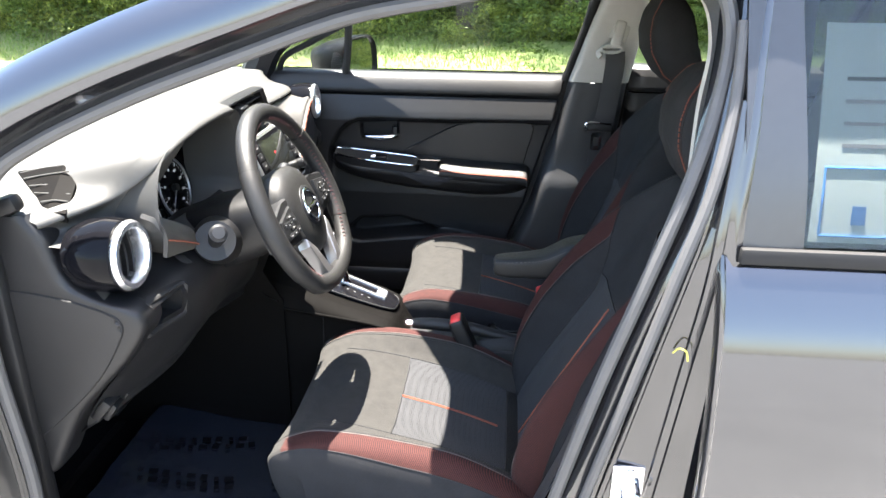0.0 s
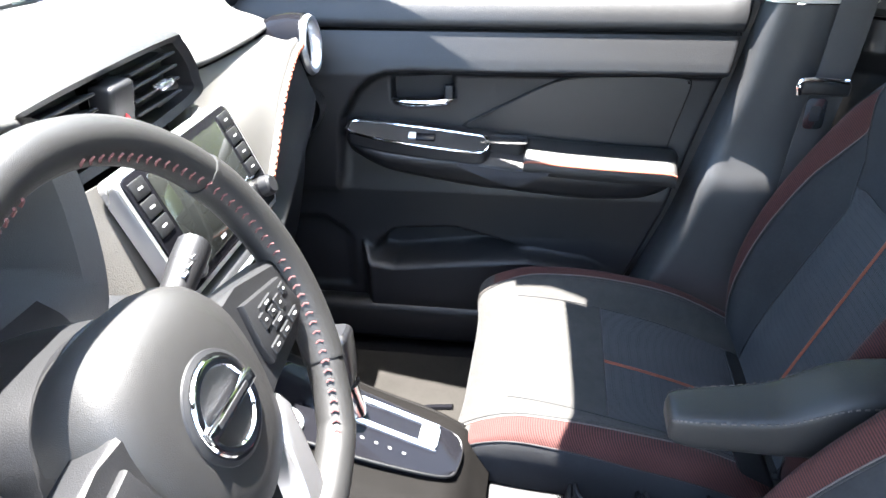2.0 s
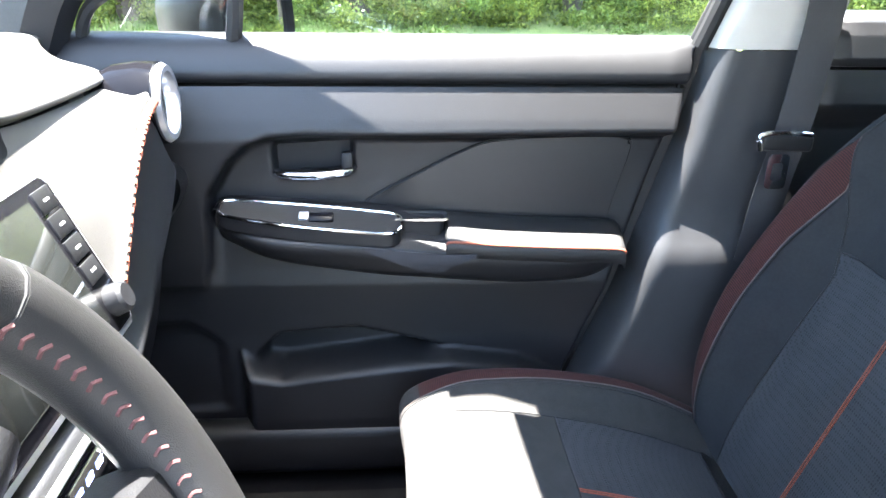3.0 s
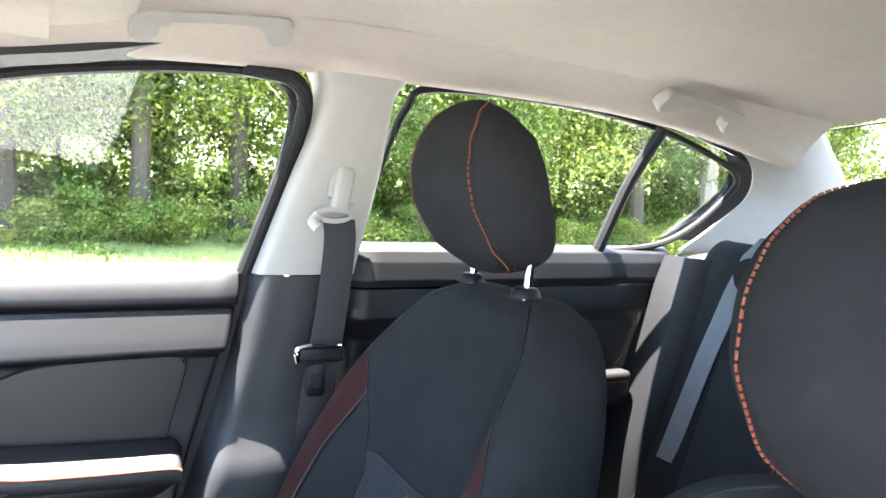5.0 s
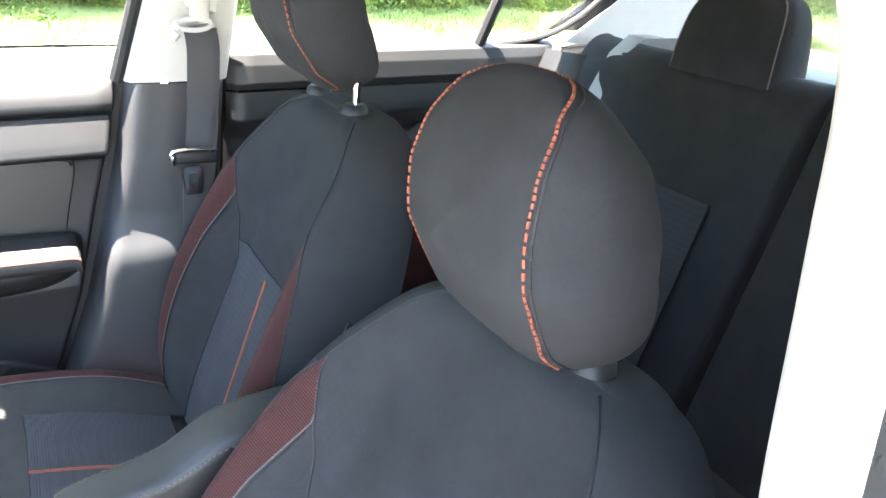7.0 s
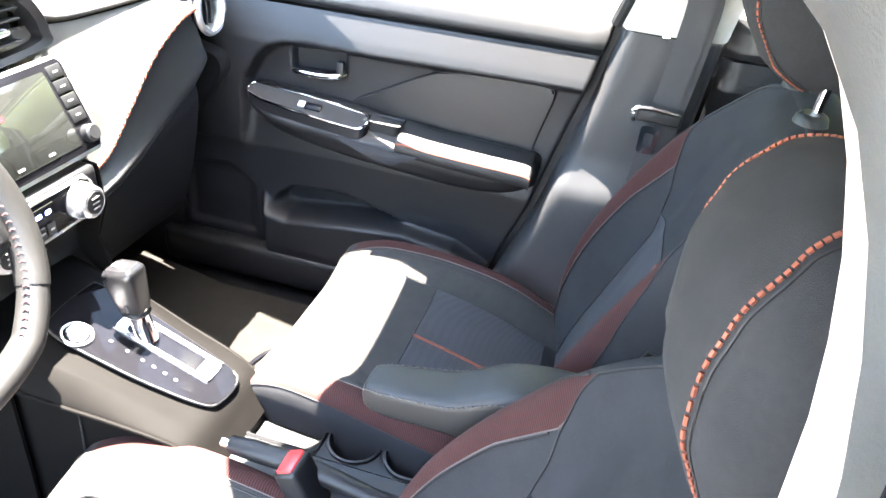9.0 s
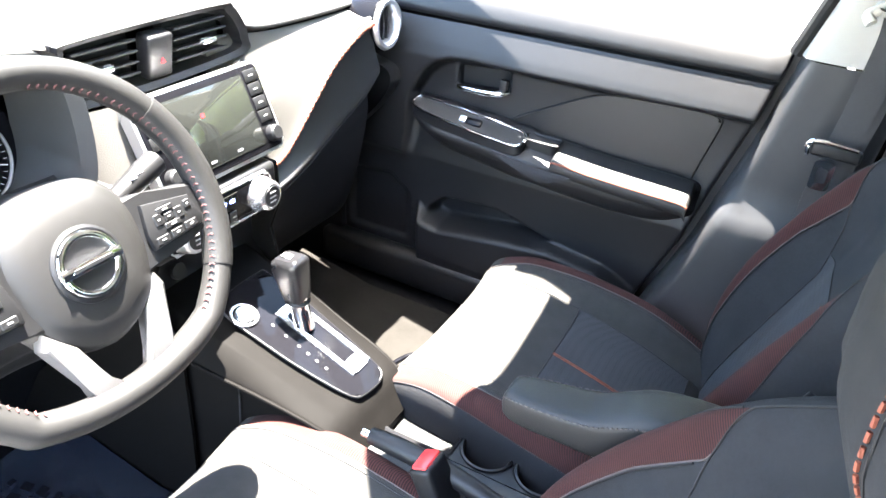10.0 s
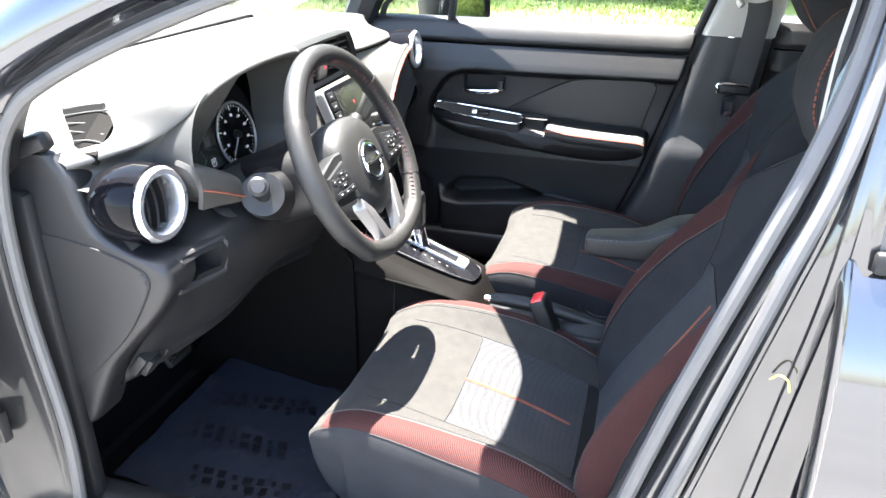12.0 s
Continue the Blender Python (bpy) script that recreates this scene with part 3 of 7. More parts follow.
    part("stitching", merge(*[tube([lift(run[i]), lift(run[i + 1]), lift(run[(i + 2) % 390])], 0.0015, 5, 3) for i in range(0, 388, 3)]), STITCH, hr, "orange stitching")
    part("seam", tube([tuple(p + (p - cen) * 0.004) for p in along(1.6)], 0.0010, 5, 110, True), RUBBER, hr)
    for sgn in (1, -1):
        yy = 0.075 * sgn
        part("headrest_post", tube([tilt_back((0.756, yy, 0.97)), tilt_back(Vector((0.764, yy, 1.115)) + slide)], 0.0065, 12, 3), CHROME, seat)
        part("post_guide", lathe([(0.0, 0.014), (0.015, 0.014), (0.02, 0.009), (0.022, 0)], 20, turn @ Matrix.Translation((0.757, yy, 1.027))), PLASTIC, seat)
    # base
    part("seat_base", rbox((0.3, 0, 0.29), (0.46, 0.44, 0.10), 0.02), PLASTIC, seat)
    for sgn in (1, -1):
        part("seat_rail", rbox((0.31, 0.17 * sgn, 0.228), (0.48, 0.05, 0.03), 0.006), PLASTIC, seat)
    return seat


pseat = front_seat("passenger_seat", "black and grey cloth front passenger seat with dark red bands", 0.0, 0.0)
pseat.matrix_basis = pose(0.09, 0.325, 0)
dseat = front_seat("driver_seat", "black and grey cloth driver's seat with orange stitching", 0.042, 8.0)
dseat.matrix_basis = pose(-0.06, -0.325, -0.018)

# ---- steering wheel ----
WC = Vector((-0.018, -0.348, 0.898))
WM = axes(WC, (math.cos(radians(24)), 0, math.sin(radians(24))), (0, 1, 0))
wheel = thing("steering_wheel", tuple(WC), "black leather steering wheel with silver lower spokes", "steering wheel")


def on_wheel(u, v, d):
    return WM @ Vector((u, v, d))


def rim_point(a, r=0.187):
    """A point of the rim, whose foot is flattened a little."""
    x, y = r * math.cos(a), r * math.sin(a)
    if y < -0.14:
        y = -0.14 + (y + 0.14) * 0.65
        x *= 1.04
    return WM @ Vector((x, y + 0.018, 0.0))


AX = tuple(WM.col[2][:3])
arcs = (("rim_top", 36, 146, 0.0180), ("rim_grip", 146, 214, 0.0195), ("rim_bottom", 214, 329, 0.0180), ("rim_grip", 329, 396, 0.0195))
for nm, a0, a1, rr in arcs:
    pts = [rim_point(radians(a)) for a in np.linspace(a0, a1, 22)]
    part(nm, tube(pts, [rr * 0.985] + [rr] * 20 + [rr * 0.985], 14, 44, False, 1.0, AX), LEATHER, wheel)
for a in (36, 146, 214, 329):
    pts = [rim_point(radians(a + k)) for k in (-0.35, 0.35)]
    part("rim_seam", tube(pts, 0.0190, 14, 2, False, 1.0, AX), RUBBER, wheel)
for sgn in (1, -1):
    for k in range(44):
        a = radians(90 - sgn * (10 + k * 3.1))
        at = lambda t, turn_: rim_point(a + sgn * t, 0.187 - 0.0192 * math.cos(turn_)) + Vector(AX) * 0.0192 * math.sin(turn_)
        part("stitch", tube([at(-0.007, 0.38), at(0.004, 0.55), at(-0.007, 0.72)], 0.0011, 5, 5), STITCH_RED, wheel)
hub_line = [(0.0, 0.083), (0.045, 0.077), (0.072, 0.052), (0.08, 0.015), (0.074, -0.03), (0.055, -0.068), (0.0, -0.09), (-0.055, -0.068), (-0.074, -0.03), (-0.08, 0.015), (-0.072, 0.052), (-0.045, 0.077)]
hub = crom(hub_line, 48, True) * 1.1
part("airbag_cover", loft([[on_wheel(u * k, v * k, d) for u, v in hub] for k, d in ((0.93, -0.06), (1.0, -0.035), (1.0, -0.022), (0.97, -0.008), (0.88, 0.004), (0.68, 0.0115), (0.5, 0.0145), (0.36, 0.0155), (0.1, 0.0155))]), LEATHER, wheel)
part("hub_back", lathe([(0.0, -0.075), (0.085, -0.07), (0.09, -0.05), (0.075, -0.03)], 36, WM), PLASTIC, wheel)
badge = part("badge", lathe([(0.0, 0.0165), (0.033, 0.0165), (0.0385, 0.0185), (0.042, 0.0165), (0.044, 0.010)], 36, WM), PLASTIC_LT, wheel)
part("badge_ring", tube([on_wheel(0.0325 * math.cos(a), 0.0325 * math.sin(a), 0.0185) for a in np.arange(24) * 2 * math.pi / 24], 0.0042, 8, 48, True, 0.6, AX), CHROME, badge)
part("badge_bar", rbox((0, 0, 0), (0.074, 0.0115, 0.006), 0.002, 2, WM @ Matrix.Translation((0, 0, 0.0215))), CHROME, badge)
part("badge_plate", rbox((0, 0, 0), (0.048, 0.0045, 0.002), 0.0006, 1, WM @ Matrix.Translation((0, 0, 0.0242))), PLASTIC_LT, badge)
for s in (-1, 1):
    arm = [(0.06, 0.048), (0.10, 0.043), (0.176, 0.030), (0.178, -0.024), (0.14, -0.034), (0.10, -0.038), (0.055, -0.048)]
    part("spoke", prism([(u * s, v) for u, v in (arm if s > 0 else arm[::-1])], on_wheel, -0.028, 0.004, 0.006), PLASTIC, wheel)
    pod = [(0.088, 0.031), (0.154, 0.019), (0.163, -0.012), (0.158, -0.020), (0.083, -0.024), (0.081, -0.004)]
    pd = part("switch_pod", prism([(u * s, v) for u, v in (pod if s > 0 else pod[::-1])], on_wheel, 0.003, 0.011, 0.003), PLASTIC, wheel)
    for u, v, w, h in ((0.116, 0.006, 0.012, 0.009), (0.114, 0.016, 0.024, 0.007), (0.118, -0.004, 0.024, 0.007), (0.101, 0.007, 0.012, 0.014), (0.131, 0.005, 0.012, 0.014), (0.146, 0.010, 0.010, 0.010),
                       (0.097, -0.016, 0.018, 0.009), (0.119, -0.0155, 0.018, 0.009), (0.141, -0.014, 0.018, 0.009)):
        bt = part("button", rbox((0, 0, 0), (w, h, 0.003), 0.001, 1, WM @ Matrix.Translation((u * s, v, 0.0110))), PLASTIC, pd)
        part("button_mark", rbox((0, 0, 0), (w * 0.3, 0.0016, 0.0006), 0, 1, WM @ Matrix.Translation((u * s, v, 0.0128))), PRINT, pd)
    leg = [(0.046, -0.075), (0.072, -0.045), (0.078, -0.062), (0.054, -0.120), (0.050, -0.150), (0.0, -0.157), (0.0, -0.141), (0.022, -0.138), (0.030, -0.122)]
    part("silver_spoke", prism([(u * s, v) for u, v in (leg if s < 0 else leg[::-1])], on_wheel, -0.018, 0.006, 0.004), SPOKE, wheel)

# column, stalks
part("column_cover", loft([[Vector((x, -0.335 + w * math.copysign(abs(math.cos(a)) ** 0.6, math.cos(a)), z + h * math.copysign(abs(math.sin(a)) ** 0.6, math.sin(a)))) for a in np.arange(28) * 2 * math.pi / 28]
                           for x, z, w, h in ((-0.30, 0.80, 0.075, 0.07), (-0.2, 0.835, 0.085, 0.075), (-0.1, 0.868, 0.088, 0.068), (-0.055, 0.885, 0.08, 0.058), (-0.045, 0.888, 0.068, 0.05))]), PLASTIC, wheel)
for s, tip, nm in ((-1, (-0.108, -0.570, 0.922), "light_stalk"), (1, (-0.114, -0.152, 0.922), "wiper_stalk")):
    root = Vector((-0.105, -0.26, 0.886)) if s > 0 else Vector((-0.165, -0.46, 0.858))
    tip = Vector(tip)
    d = tip - root
    st = part(nm, tube([root, root + d * 0.4, root + d * 0.8, tip - d * 0.02, tip], [0.0125, 0.014, 0.017, 0.0165, 0.010], 14, 24), PLASTIC, wheel)
    part("collar", tube([root - d * 0.15, root + d * 0.05, root + d * 0.12], [0.038, 0.032, 0.022], 24, 8), PLASTIC, st)
    if s < 0:
        part("collar_boss", tube([(-0.18, -0.40, 0.842), (-0.165, -0.45, 0.858), (-0.154, -0.482, 0.871)], [0.052, 0.045, 0.038], 24, 8), PLASTIC, st)
    part("collar_ring", lathe([(0.027, 0.0), (0.032, 0.003), (0.036, 0.0), (0.032, -0.006)], 28, axes(root + d * 0.02, d, (1, 0, 0))), PLASTIC_LT, st)
    part("end_switch", tube([root + d * 0.74, root + d * 0.99], 0.0166, 16, 4), PLASTIC, st)
    part("end_cap", lathe([(0, 0.003), (0.011, 0.0025), (0.0135, 0.0)], 20, axes(tip, d, (1, 0, 0))), PLASTIC_LT, st)
    for k in range(3):
        part("stalk_mark", rbox(root + d * (0.55 + 0.1 * k) + Vector((0.009, 0, 0.0125)), (0.004, 0.009, 0.002), 0, 1), PRINT, st)

# ---- dashboard ----
dash = thing("dashboard", (-0.5, 0, 0.4), "black soft-touch dashboard with grey stitched panel", "dashboard")
#        y      edge x  edge z  crest
EDGE = [(-0.69, -0.36, 0.975), (-0.645, -0.31, 0.988), (-0.60, -0.27, 1.002), (-0.575, -0.21, 1.045), (-0.53, -0.185, 1.075), (-0.45, -0.178, 1.088), (-0.36, -0.178, 1.09), (-0.28, -0.182, 1.086), (-0.225, -0.20, 1.072),
        (-0.20, -0.255, 1.052), (-0.16, -0.275, 1.05), (-0.10, -0.282, 1.055), (0.0, -0.285, 1.058), (0.10, -0.285, 1.05), (0.16, -0.285, 1.035), (0.21, -0.287, 1.008), (0.27, -0.29, 0.993), (0.40, -0.295, 0.985), (0.55, -0.305, 0.98), (0.63, -0.33, 0.975), (0.69, -0.38, 0.97)]
rows = []
for y, x, z in EDGE:
    k = abs(y) / 0.69
    xf = -0.90 + 0.16 * k * k
    rows.append([(xf, y, 1.0), (xf + 0.14, y, 1.022), (-0.56, y, 1.03 - 0.015 * k), (-0.44, y, 1.03 + 0.35 * max(0, z - 1.03) - 0.015 * k - 0.016 * max(0, (-y - 0.5) / 0.19)), (x - 0.055, y, max(z, 0.985) + 0.003), (x - 0.018, y, z + 0.003), (x, y, z - 0.004), (x + 0.003, y, z - 0.012), (x - 0.012, y, z - 0.02)])
top_grid = smooth_grid(rows, 90, 40)
part("dash_top", grid_mesh(top_grid), SOFT_TOP, dash, "soft dark grey dash top in the sun")
# passenger side panel, ledge and glove box
PAN = [(0.12, 0.775, 0.725, 0.975), (0.165, 0.778, 0.728, 0.99), (0.21, 0.792, 0.732, 0.982), (0.285, 0.84, 0.748, 0.972), (0.38, 0.9, 0.775, 0.966), (0.48, 0.935, 0.80, 0.962), (0.53, 0.942, 0.82, 0.961), (0.556, 0.944, 0.835, 0.960)]
upper, lower = [], []
for y, zl, zg, zt in PAN:
    k = (y - 0.12) / 0.436
    xt, xl = -0.285 - 0.02 * k, -0.185 - 0.055 * k
    upper.append([(xt, y, zt), (xt + 0.018, y, zt - 0.25 * (zt - zl)), ((xt + xl) / 2 + 0.01, y, (zt + zl) / 2), (xl - 0.006, y, zl + 0.012), (xl, y, zl)])
    lower.append([(xl - 0.004, y, zl - 0.002), (xl - 0.006, y, zl - 0.02), (xl + 0.006, y, zg + 0.35 * (zl - zg)), (xl + 0.012, y, zg + 0.012), (xl + 0.002, y, zg - 0.004), (xl - 0.03, y, zg - 0.02), (-0.26, y, zg - 0.09), (-0.30, y, 0.56), (-0.36, y, 0.45), (-0.5, y, 0.40)])
pu = smooth_grid(upper, 40, 20)
part("trim_panel", slab([r[::-1] for r in pu], 0.012), SOFT_PANEL, dash, "smooth grey stitched skin panel")
pl = smooth_grid(lower, 40, 50)
for j in range(50):
    pl[:, j, 0] += 0.008 * (3 * min(1, j / 22) ** 2 - 2 * min(1, j / 22) ** 3)
part("glove_box_ledge", grid_mesh(pl[:, :22]), PLASTIC, dash)
part("glove_box_gap", tube([pl[i][22] + np.array((0.001, 0, 0)) for i in range(40)], 0.0022, 6, 60), RUBBER, dash)
part("glove_box", grid_mesh(pl[:, 22:]), PLASTIC, dash)
line = [pu[i][-1] for i in range(40)]
part("piping", tube([p + np.array((0.002, 0, 0)) for p in line], 0.0055, 8, 60), SOFT_PANEL, dash, "grey stitched edge")
for off in (-0.0022, 0.0022):
    for i in range(0, 118, 2):
        a, b = crom(line, 120)[i], crom(line, 120)[i + 1]
        if i < 118 and off > 0 or i % 4 == 0:
            part("stitch", tube([a + np.array((0.0074, 0, off)), b + np.array((0.0074, 0, off))], 0.0016, 5, 2), STITCH, dash)
cheek = smooth_grid([[(x - 0.006, y, z - 0.014), (x - 0.03, y, z - 0.04), (-0.295, y, 0.925), (-0.285, y, 0.87), (-0.25, y, 0.82)] for y, x, z in EDGE[:6]], 20, 24)
part("vent_cheek", grid_mesh(cheek), SOFT_TOP, dash)
# centre stack
def stack(z):
    return np.interp(z, [0.60, 0.70, 0.72, 0.80, 0.82, 0.965, 1.0], [-0.20, -0.175, -0.16, -0.155, -0.165, -0.228, -0.25])


cs = [[(stack(z) - 0.004 - 0.03 * max(0, abs(y - 0.005) - 0.12) / 0.05, y, z) for z in (0.955, 0.945, 0.925, 0.89, 0.85, 0.815)] for y in (-0.20, -0.175, -0.14, -0.06, 0.02, 0.10, 0.145, 0.165)]
part("stack_panel", slab([r[::-1] for r in smooth_grid(cs, 30, 24)], 0.01), SOFT_PANEL, dash)
tilt = math.atan2(0.063, 0.145)
SM = axes((-0.192, 0.02, 0.894), (math.cos(tilt), 0, math.sin(tilt)), (0, 1, 0))


def on_screen(u, v, d):
    return SM @ Vector((u, v, d))


def rrect(w, h, r, n=5):
    r = min(r, 0.49 * w, 0.49 * h)
    out = []
    for cx, cy, a0 in ((w / 2 - r, h / 2 - r, 0), (-w / 2 + r, h / 2 - r, 90), (-w / 2 + r, -h / 2 + r, 180), (w / 2 - r, -h / 2 + r, 270)):
        out += [(cx + r * math.cos(radians(a0 + 90 * k / n)), cy + r * math.sin(radians(a0 + 90 * k / n))) for k in range(n + 1)]
    return out


unit = part("display_unit", prism(rrect(0.266, 0.150, 0.012), on_screen, -0.01, 0.012, 0.004), SILVER, dash, "satin silver display surround")
part("display_face", prism(rrect(0.254, 0.138, 0.008), on_screen, 0.0, 0.0145, 0.002), GLOSS, unit)
part("display_glass", prism(rrect(0.176, 0.116, 0.004), on_screen, 0.013, 0.0155, 0.0006), SCREEN, unit, "dark glossy screen")
for s in (-1, 1):
    for k in range(4 if s > 0 else 3):
        v = 0.052 - 0.0225 * k
        part("display_button", rbox((0, 0, 0), (0.028, 0.0195, 0.004), 0.0012, 2, SM @ Matrix.Translation((0.108 * s, v, 0.0145))), PLASTIC, unit)
        part("button_mark", rbox((0, 0, 0), (0.009, 0.0022, 0.0006), 0, 1, SM @ Matrix.Translation((0.108 * s, v, 0.0166))), PRINT, unit)
    part("display_knob", lathe([(0, 0.016), (0.0105, 0.016), (0.0135, 0.013), (0.0145, 0.0)], 28, SM @ Matrix.Translation((0.109 * s, -0.047, 0.0135))), PLASTIC_LT, unit)
for k, (u, v, w) in enumerate(((0.03, -0.05, 0.012), (-0.028, -0.05, 0.012))):
    part("screen_text", rbox((0, 0, 0), (w, 0.004, 0.0003), 0, 1, SM @ Matrix.Translation((u, v, 0.0158))), PRINT_DIM, unit)
part("screen_mark", rbox((0, 0, 0), (0.006, 0.006, 0.0003), 0, 1, SM @ Matrix.Translation((-0.015, 0.02, 0.0158))), GLOW_RED, unit)
# centre vents
for s in (-1, 1):
    y0, y1 = (0.035, 0.15) if s > 0 else (-0.145, -0.03)
    yc, w = (y0 + y1) / 2, y1 - y0
    v = part("air_vent", merge(rbox((-0.292, yc, 1.003), (0.02, w, 0.066), 0.004)), RUBBER, dash, "black slatted air vent")
    for k in range(4):
        part("slat", rbox((-0.272, yc, 0.978 + 0.016 * k), (0.026, w - 0.006, 0.0035), 0.001, 1, pose(0, 0, 0, 0, -12, 0)), PLASTIC, v)
    part("vent_tab", rbox((-0.258, yc + 0.01 * s, 1.000), (0.014, 0.03, 0.009), 0.003, 2), SILVER, v)
hz = part("hazard_switch", rbox((-0.268, 0.003, 0.998), (0.03, 0.048, 0.068), 0.006, 3, pose(0, 0, 0, 0, 10, 0)), PLASTIC, dash)
part("hazard_triangle", prism([(-0.0045, 0.0), (0.0045, 0.0), (0.0, 0.0075)], lambda u, v, d: Vector((-0.2515 + d - 0.17 * v, 0.003 + u, 0.988 + v)), 0.0, 0.0008), GLOW_RED, hz)
part("hazard_lens", rbox((-0.2585, 0.003, 1.018), (0.003, 0.030, 0.004), 0.001, 1), PRINT_DIM, hz)
vf = [(-0.162, 0.955), (0.165, 0.955), (0.20, 0.985), (0.172, 1.04), (0.13, 1.052), (-0.13, 1.05), (-0.168, 1.035)]
ring_o, ring_i = [(u, v) for u, v in vf], [(0.004 + (u - 0.004) * 0.9, 1.003 + (v - 1.003) * 0.78) for u, v in vf]
ring_o, ring_i = [tuple(p) for p in crom(ring_o, 56, True)], [tuple(p) for p in crom(ring_i, 56, True)]
part("vent_surround", loft([[(-0.285, u, v) for u, v in ring_o], [(-0.262, u, v) for u, v in ring_o], [(-0.256, 0.004 + (u - 0.004) * 0.97, 1.003 + (v - 1.003) * 0.94) for u, v in ring_o], [(-0.262, u, v) for u, v in ring_i], [(-0.30, u, v) for u, v in ring_i]], False), PLASTIC, dash)
# climate panel
cm = part("climate_panel", rbox((-0.165, -0.021, 0.780), (0.05, 0.27, 0.078), 0.012, 3), PLASTIC, dash)
part("climate_bar", rbox((-0.142, -0.021, 0.780), (0.012, 0.225, 0.058), 0.008, 3), GLOSS, cm)
part("climate_rim", tube([(-0.139, -0.021 + u, 0.780 + v) for u, v in rrect(0.232, 0.064, 0.03, 4)], 0.003, 8, 80, True), SILVER, cm)
for y in (-0.103, 0.061):
    kb = part("climate_knob", lathe([(0, 0.034), (0.021, 0.034), (0.0245, 0.031), (0.028, 0.012), (0.030, 0.0)], 36, axes((-0.142, y, 0.780), (1, 0, 0.05))), SILVER, cm, "silver knurled knob")
    part("knob_face", lathe([(0, 0.0352), (0.017, 0.0352), (0.018, 0.033)], 30, axes((-0.142, y, 0.780), (1, 0, 0.05))), PLASTIC, kb)
    for v in (-0.008, 0.0, 0.008):
        part("knob_mark", rbox((-0.1062, y, 0.7815 + v), (0.0006, 0.014, 0.0022), 0, 1), PRINT, kb)
part("climate_screen", rbox((-0.1352, -0.021, 0.792), (0.002, 0.062, 0.024), 0.001, 1), SCREEN, cm)
for k, y in enumerate((-0.039, -0.021, -0.003)):
    part("climate_digits", rbox((-0.1338, y, 0.792), (0.0006, 0.010, 0.006), 0, 1), lamp_colour("blue_digits", (0.25, 0.35, 1.0), 0.6), cm)
    part("climate_button", rbox((-0.134, y, 0.765), (0.004, 0.0155, 0.018), 0.0015, 1), PLASTIC_LT, cm)
    part("button_mark", rbox((-0.1316, y, 0.765), (0.0006, 0.007, 0.0025), 0, 1), PRINT, cm)
# lower stack down to the console
ls = [[(x, y, z) for x, z in ((-0.165, 0.745), (-0.185, 0.72), (-0.225, 0.69), (-0.235, 0.63), (-0.20, 0.60), (-0.16, 0.575))] for y in (-0.14, -0.07, 0.0, 0.07, 0.145)]
part("storage_niche", grid_mesh(smooth_grid(ls, 12, 20)), PLASTIC, dash)
for y in (-0.05, 0.055):
    part("socket", lathe([(0, 0.006), (0.014, 0.006), (0.016, 0.0)], 20, axes((-0.226, y, 0.655), (1, 0, 0.2))), RUBBER, dash)
for s in (-1, 1):
    part("stack_cheek", slab([[(x, (0.142 + w) * s, z) for x, w, z in r][:: s] for r in (((-0.165, 0, 0.80), (-0.3, 0.01, 0.80)), ((-0.16, 0, 0.73), (-0.32, 0.012, 0.70)), ((-0.19, 0.005, 0.66), (-0.36, 0.015, 0.6)), ((-0.15, -0.012, 0.575), (-0.4, 0.0, 0.5)), ((-0.15, -0.008, 0.38), (-0.55, 0.0, 0.35)), ((-0.15, 0.0, 0.20), (-0.64, 0.01, 0.20)))], 0.006), CONSOLE_SKIN, dash)
# round end vents
for s, c in ((-1, Vector((-0.241, -0.652, 0.908))), (1, Vector((-0.249, 0.606, 0.931)))):
    m = axes(c, (1, 0.03 * s, 0.05), (0, 1, 0)) @ Matrix.Scale(0.90 if s < 0 else 0.84, 4)
    v = part("round_vent", lathe([(0.055, -0.09), (0.068, -0.06), (0.071, -0.02), (0.068, 0.008), (0.058, 0.01)], 40, m), GLOSS, dash, "gloss black round vent barrel")
    part("vent_ring", lathe([(0.061, 0.004), (0.066, 0.014), (0.061, 0.022), (0.052, 0.022), (0.047, 0.014), (0.047, -0.02)], 48, m), SILVER, v, "satin silver ring")
    part("vent_cup", lathe([(0.0, -0.035), (0.03, -0.035), (0.048, -0.015)], 36, m), RUBBER, v)
    for k in (-1, 0, 1):
        blade = [[m @ Vector((k * 0.022 + 0.010 * math.cos(v * 30) - 0.006, v, d)) for d in (-0.03, -0.008, 0.004)] for v in np.linspace(-0.041, 0.041, 11)]
        part("vent_blade", slab(blade, 0.006), PLASTIC, v)
# instrument cluster
binn = [[(-0.325, y, z) for y, z in ((-0.575, 0.93), (-0.57, 0.99), (-0.53, 1.035), (-0.40, 1.055), (-0.27, 1.05), (-0.215, 1.02), (-0.205, 0.95), (-0.225, 0.88), (-0.30, 0.85), (-0.45, 0.85), (-0.53, 0.87))],
        [(-0.205, y, z) for y, z in ((-0.597, 0.925), (-0.593, 1.0), (-0.545, 1.052), (-0.40, 1.072), (-0.27, 1.068), (-0.21, 1.035), (-0.195, 0.95), (-0.21, 0.87), (-0.29, 0.842), (-0.45, 0.842), (-0.54, 0.862))],
        [(-0.19, y, z) for y, z in ((-0.605, 0.92), (-0.605, 1.01), (-0.55, 1.062), (-0.40, 1.08), (-0.27, 1.077), (-0.2, 1.05), (-0.18, 0.95), (-0.20, 0.862), (-0.29, 0.83), (-0.45, 0.83), (-0.545, 0.85))]]
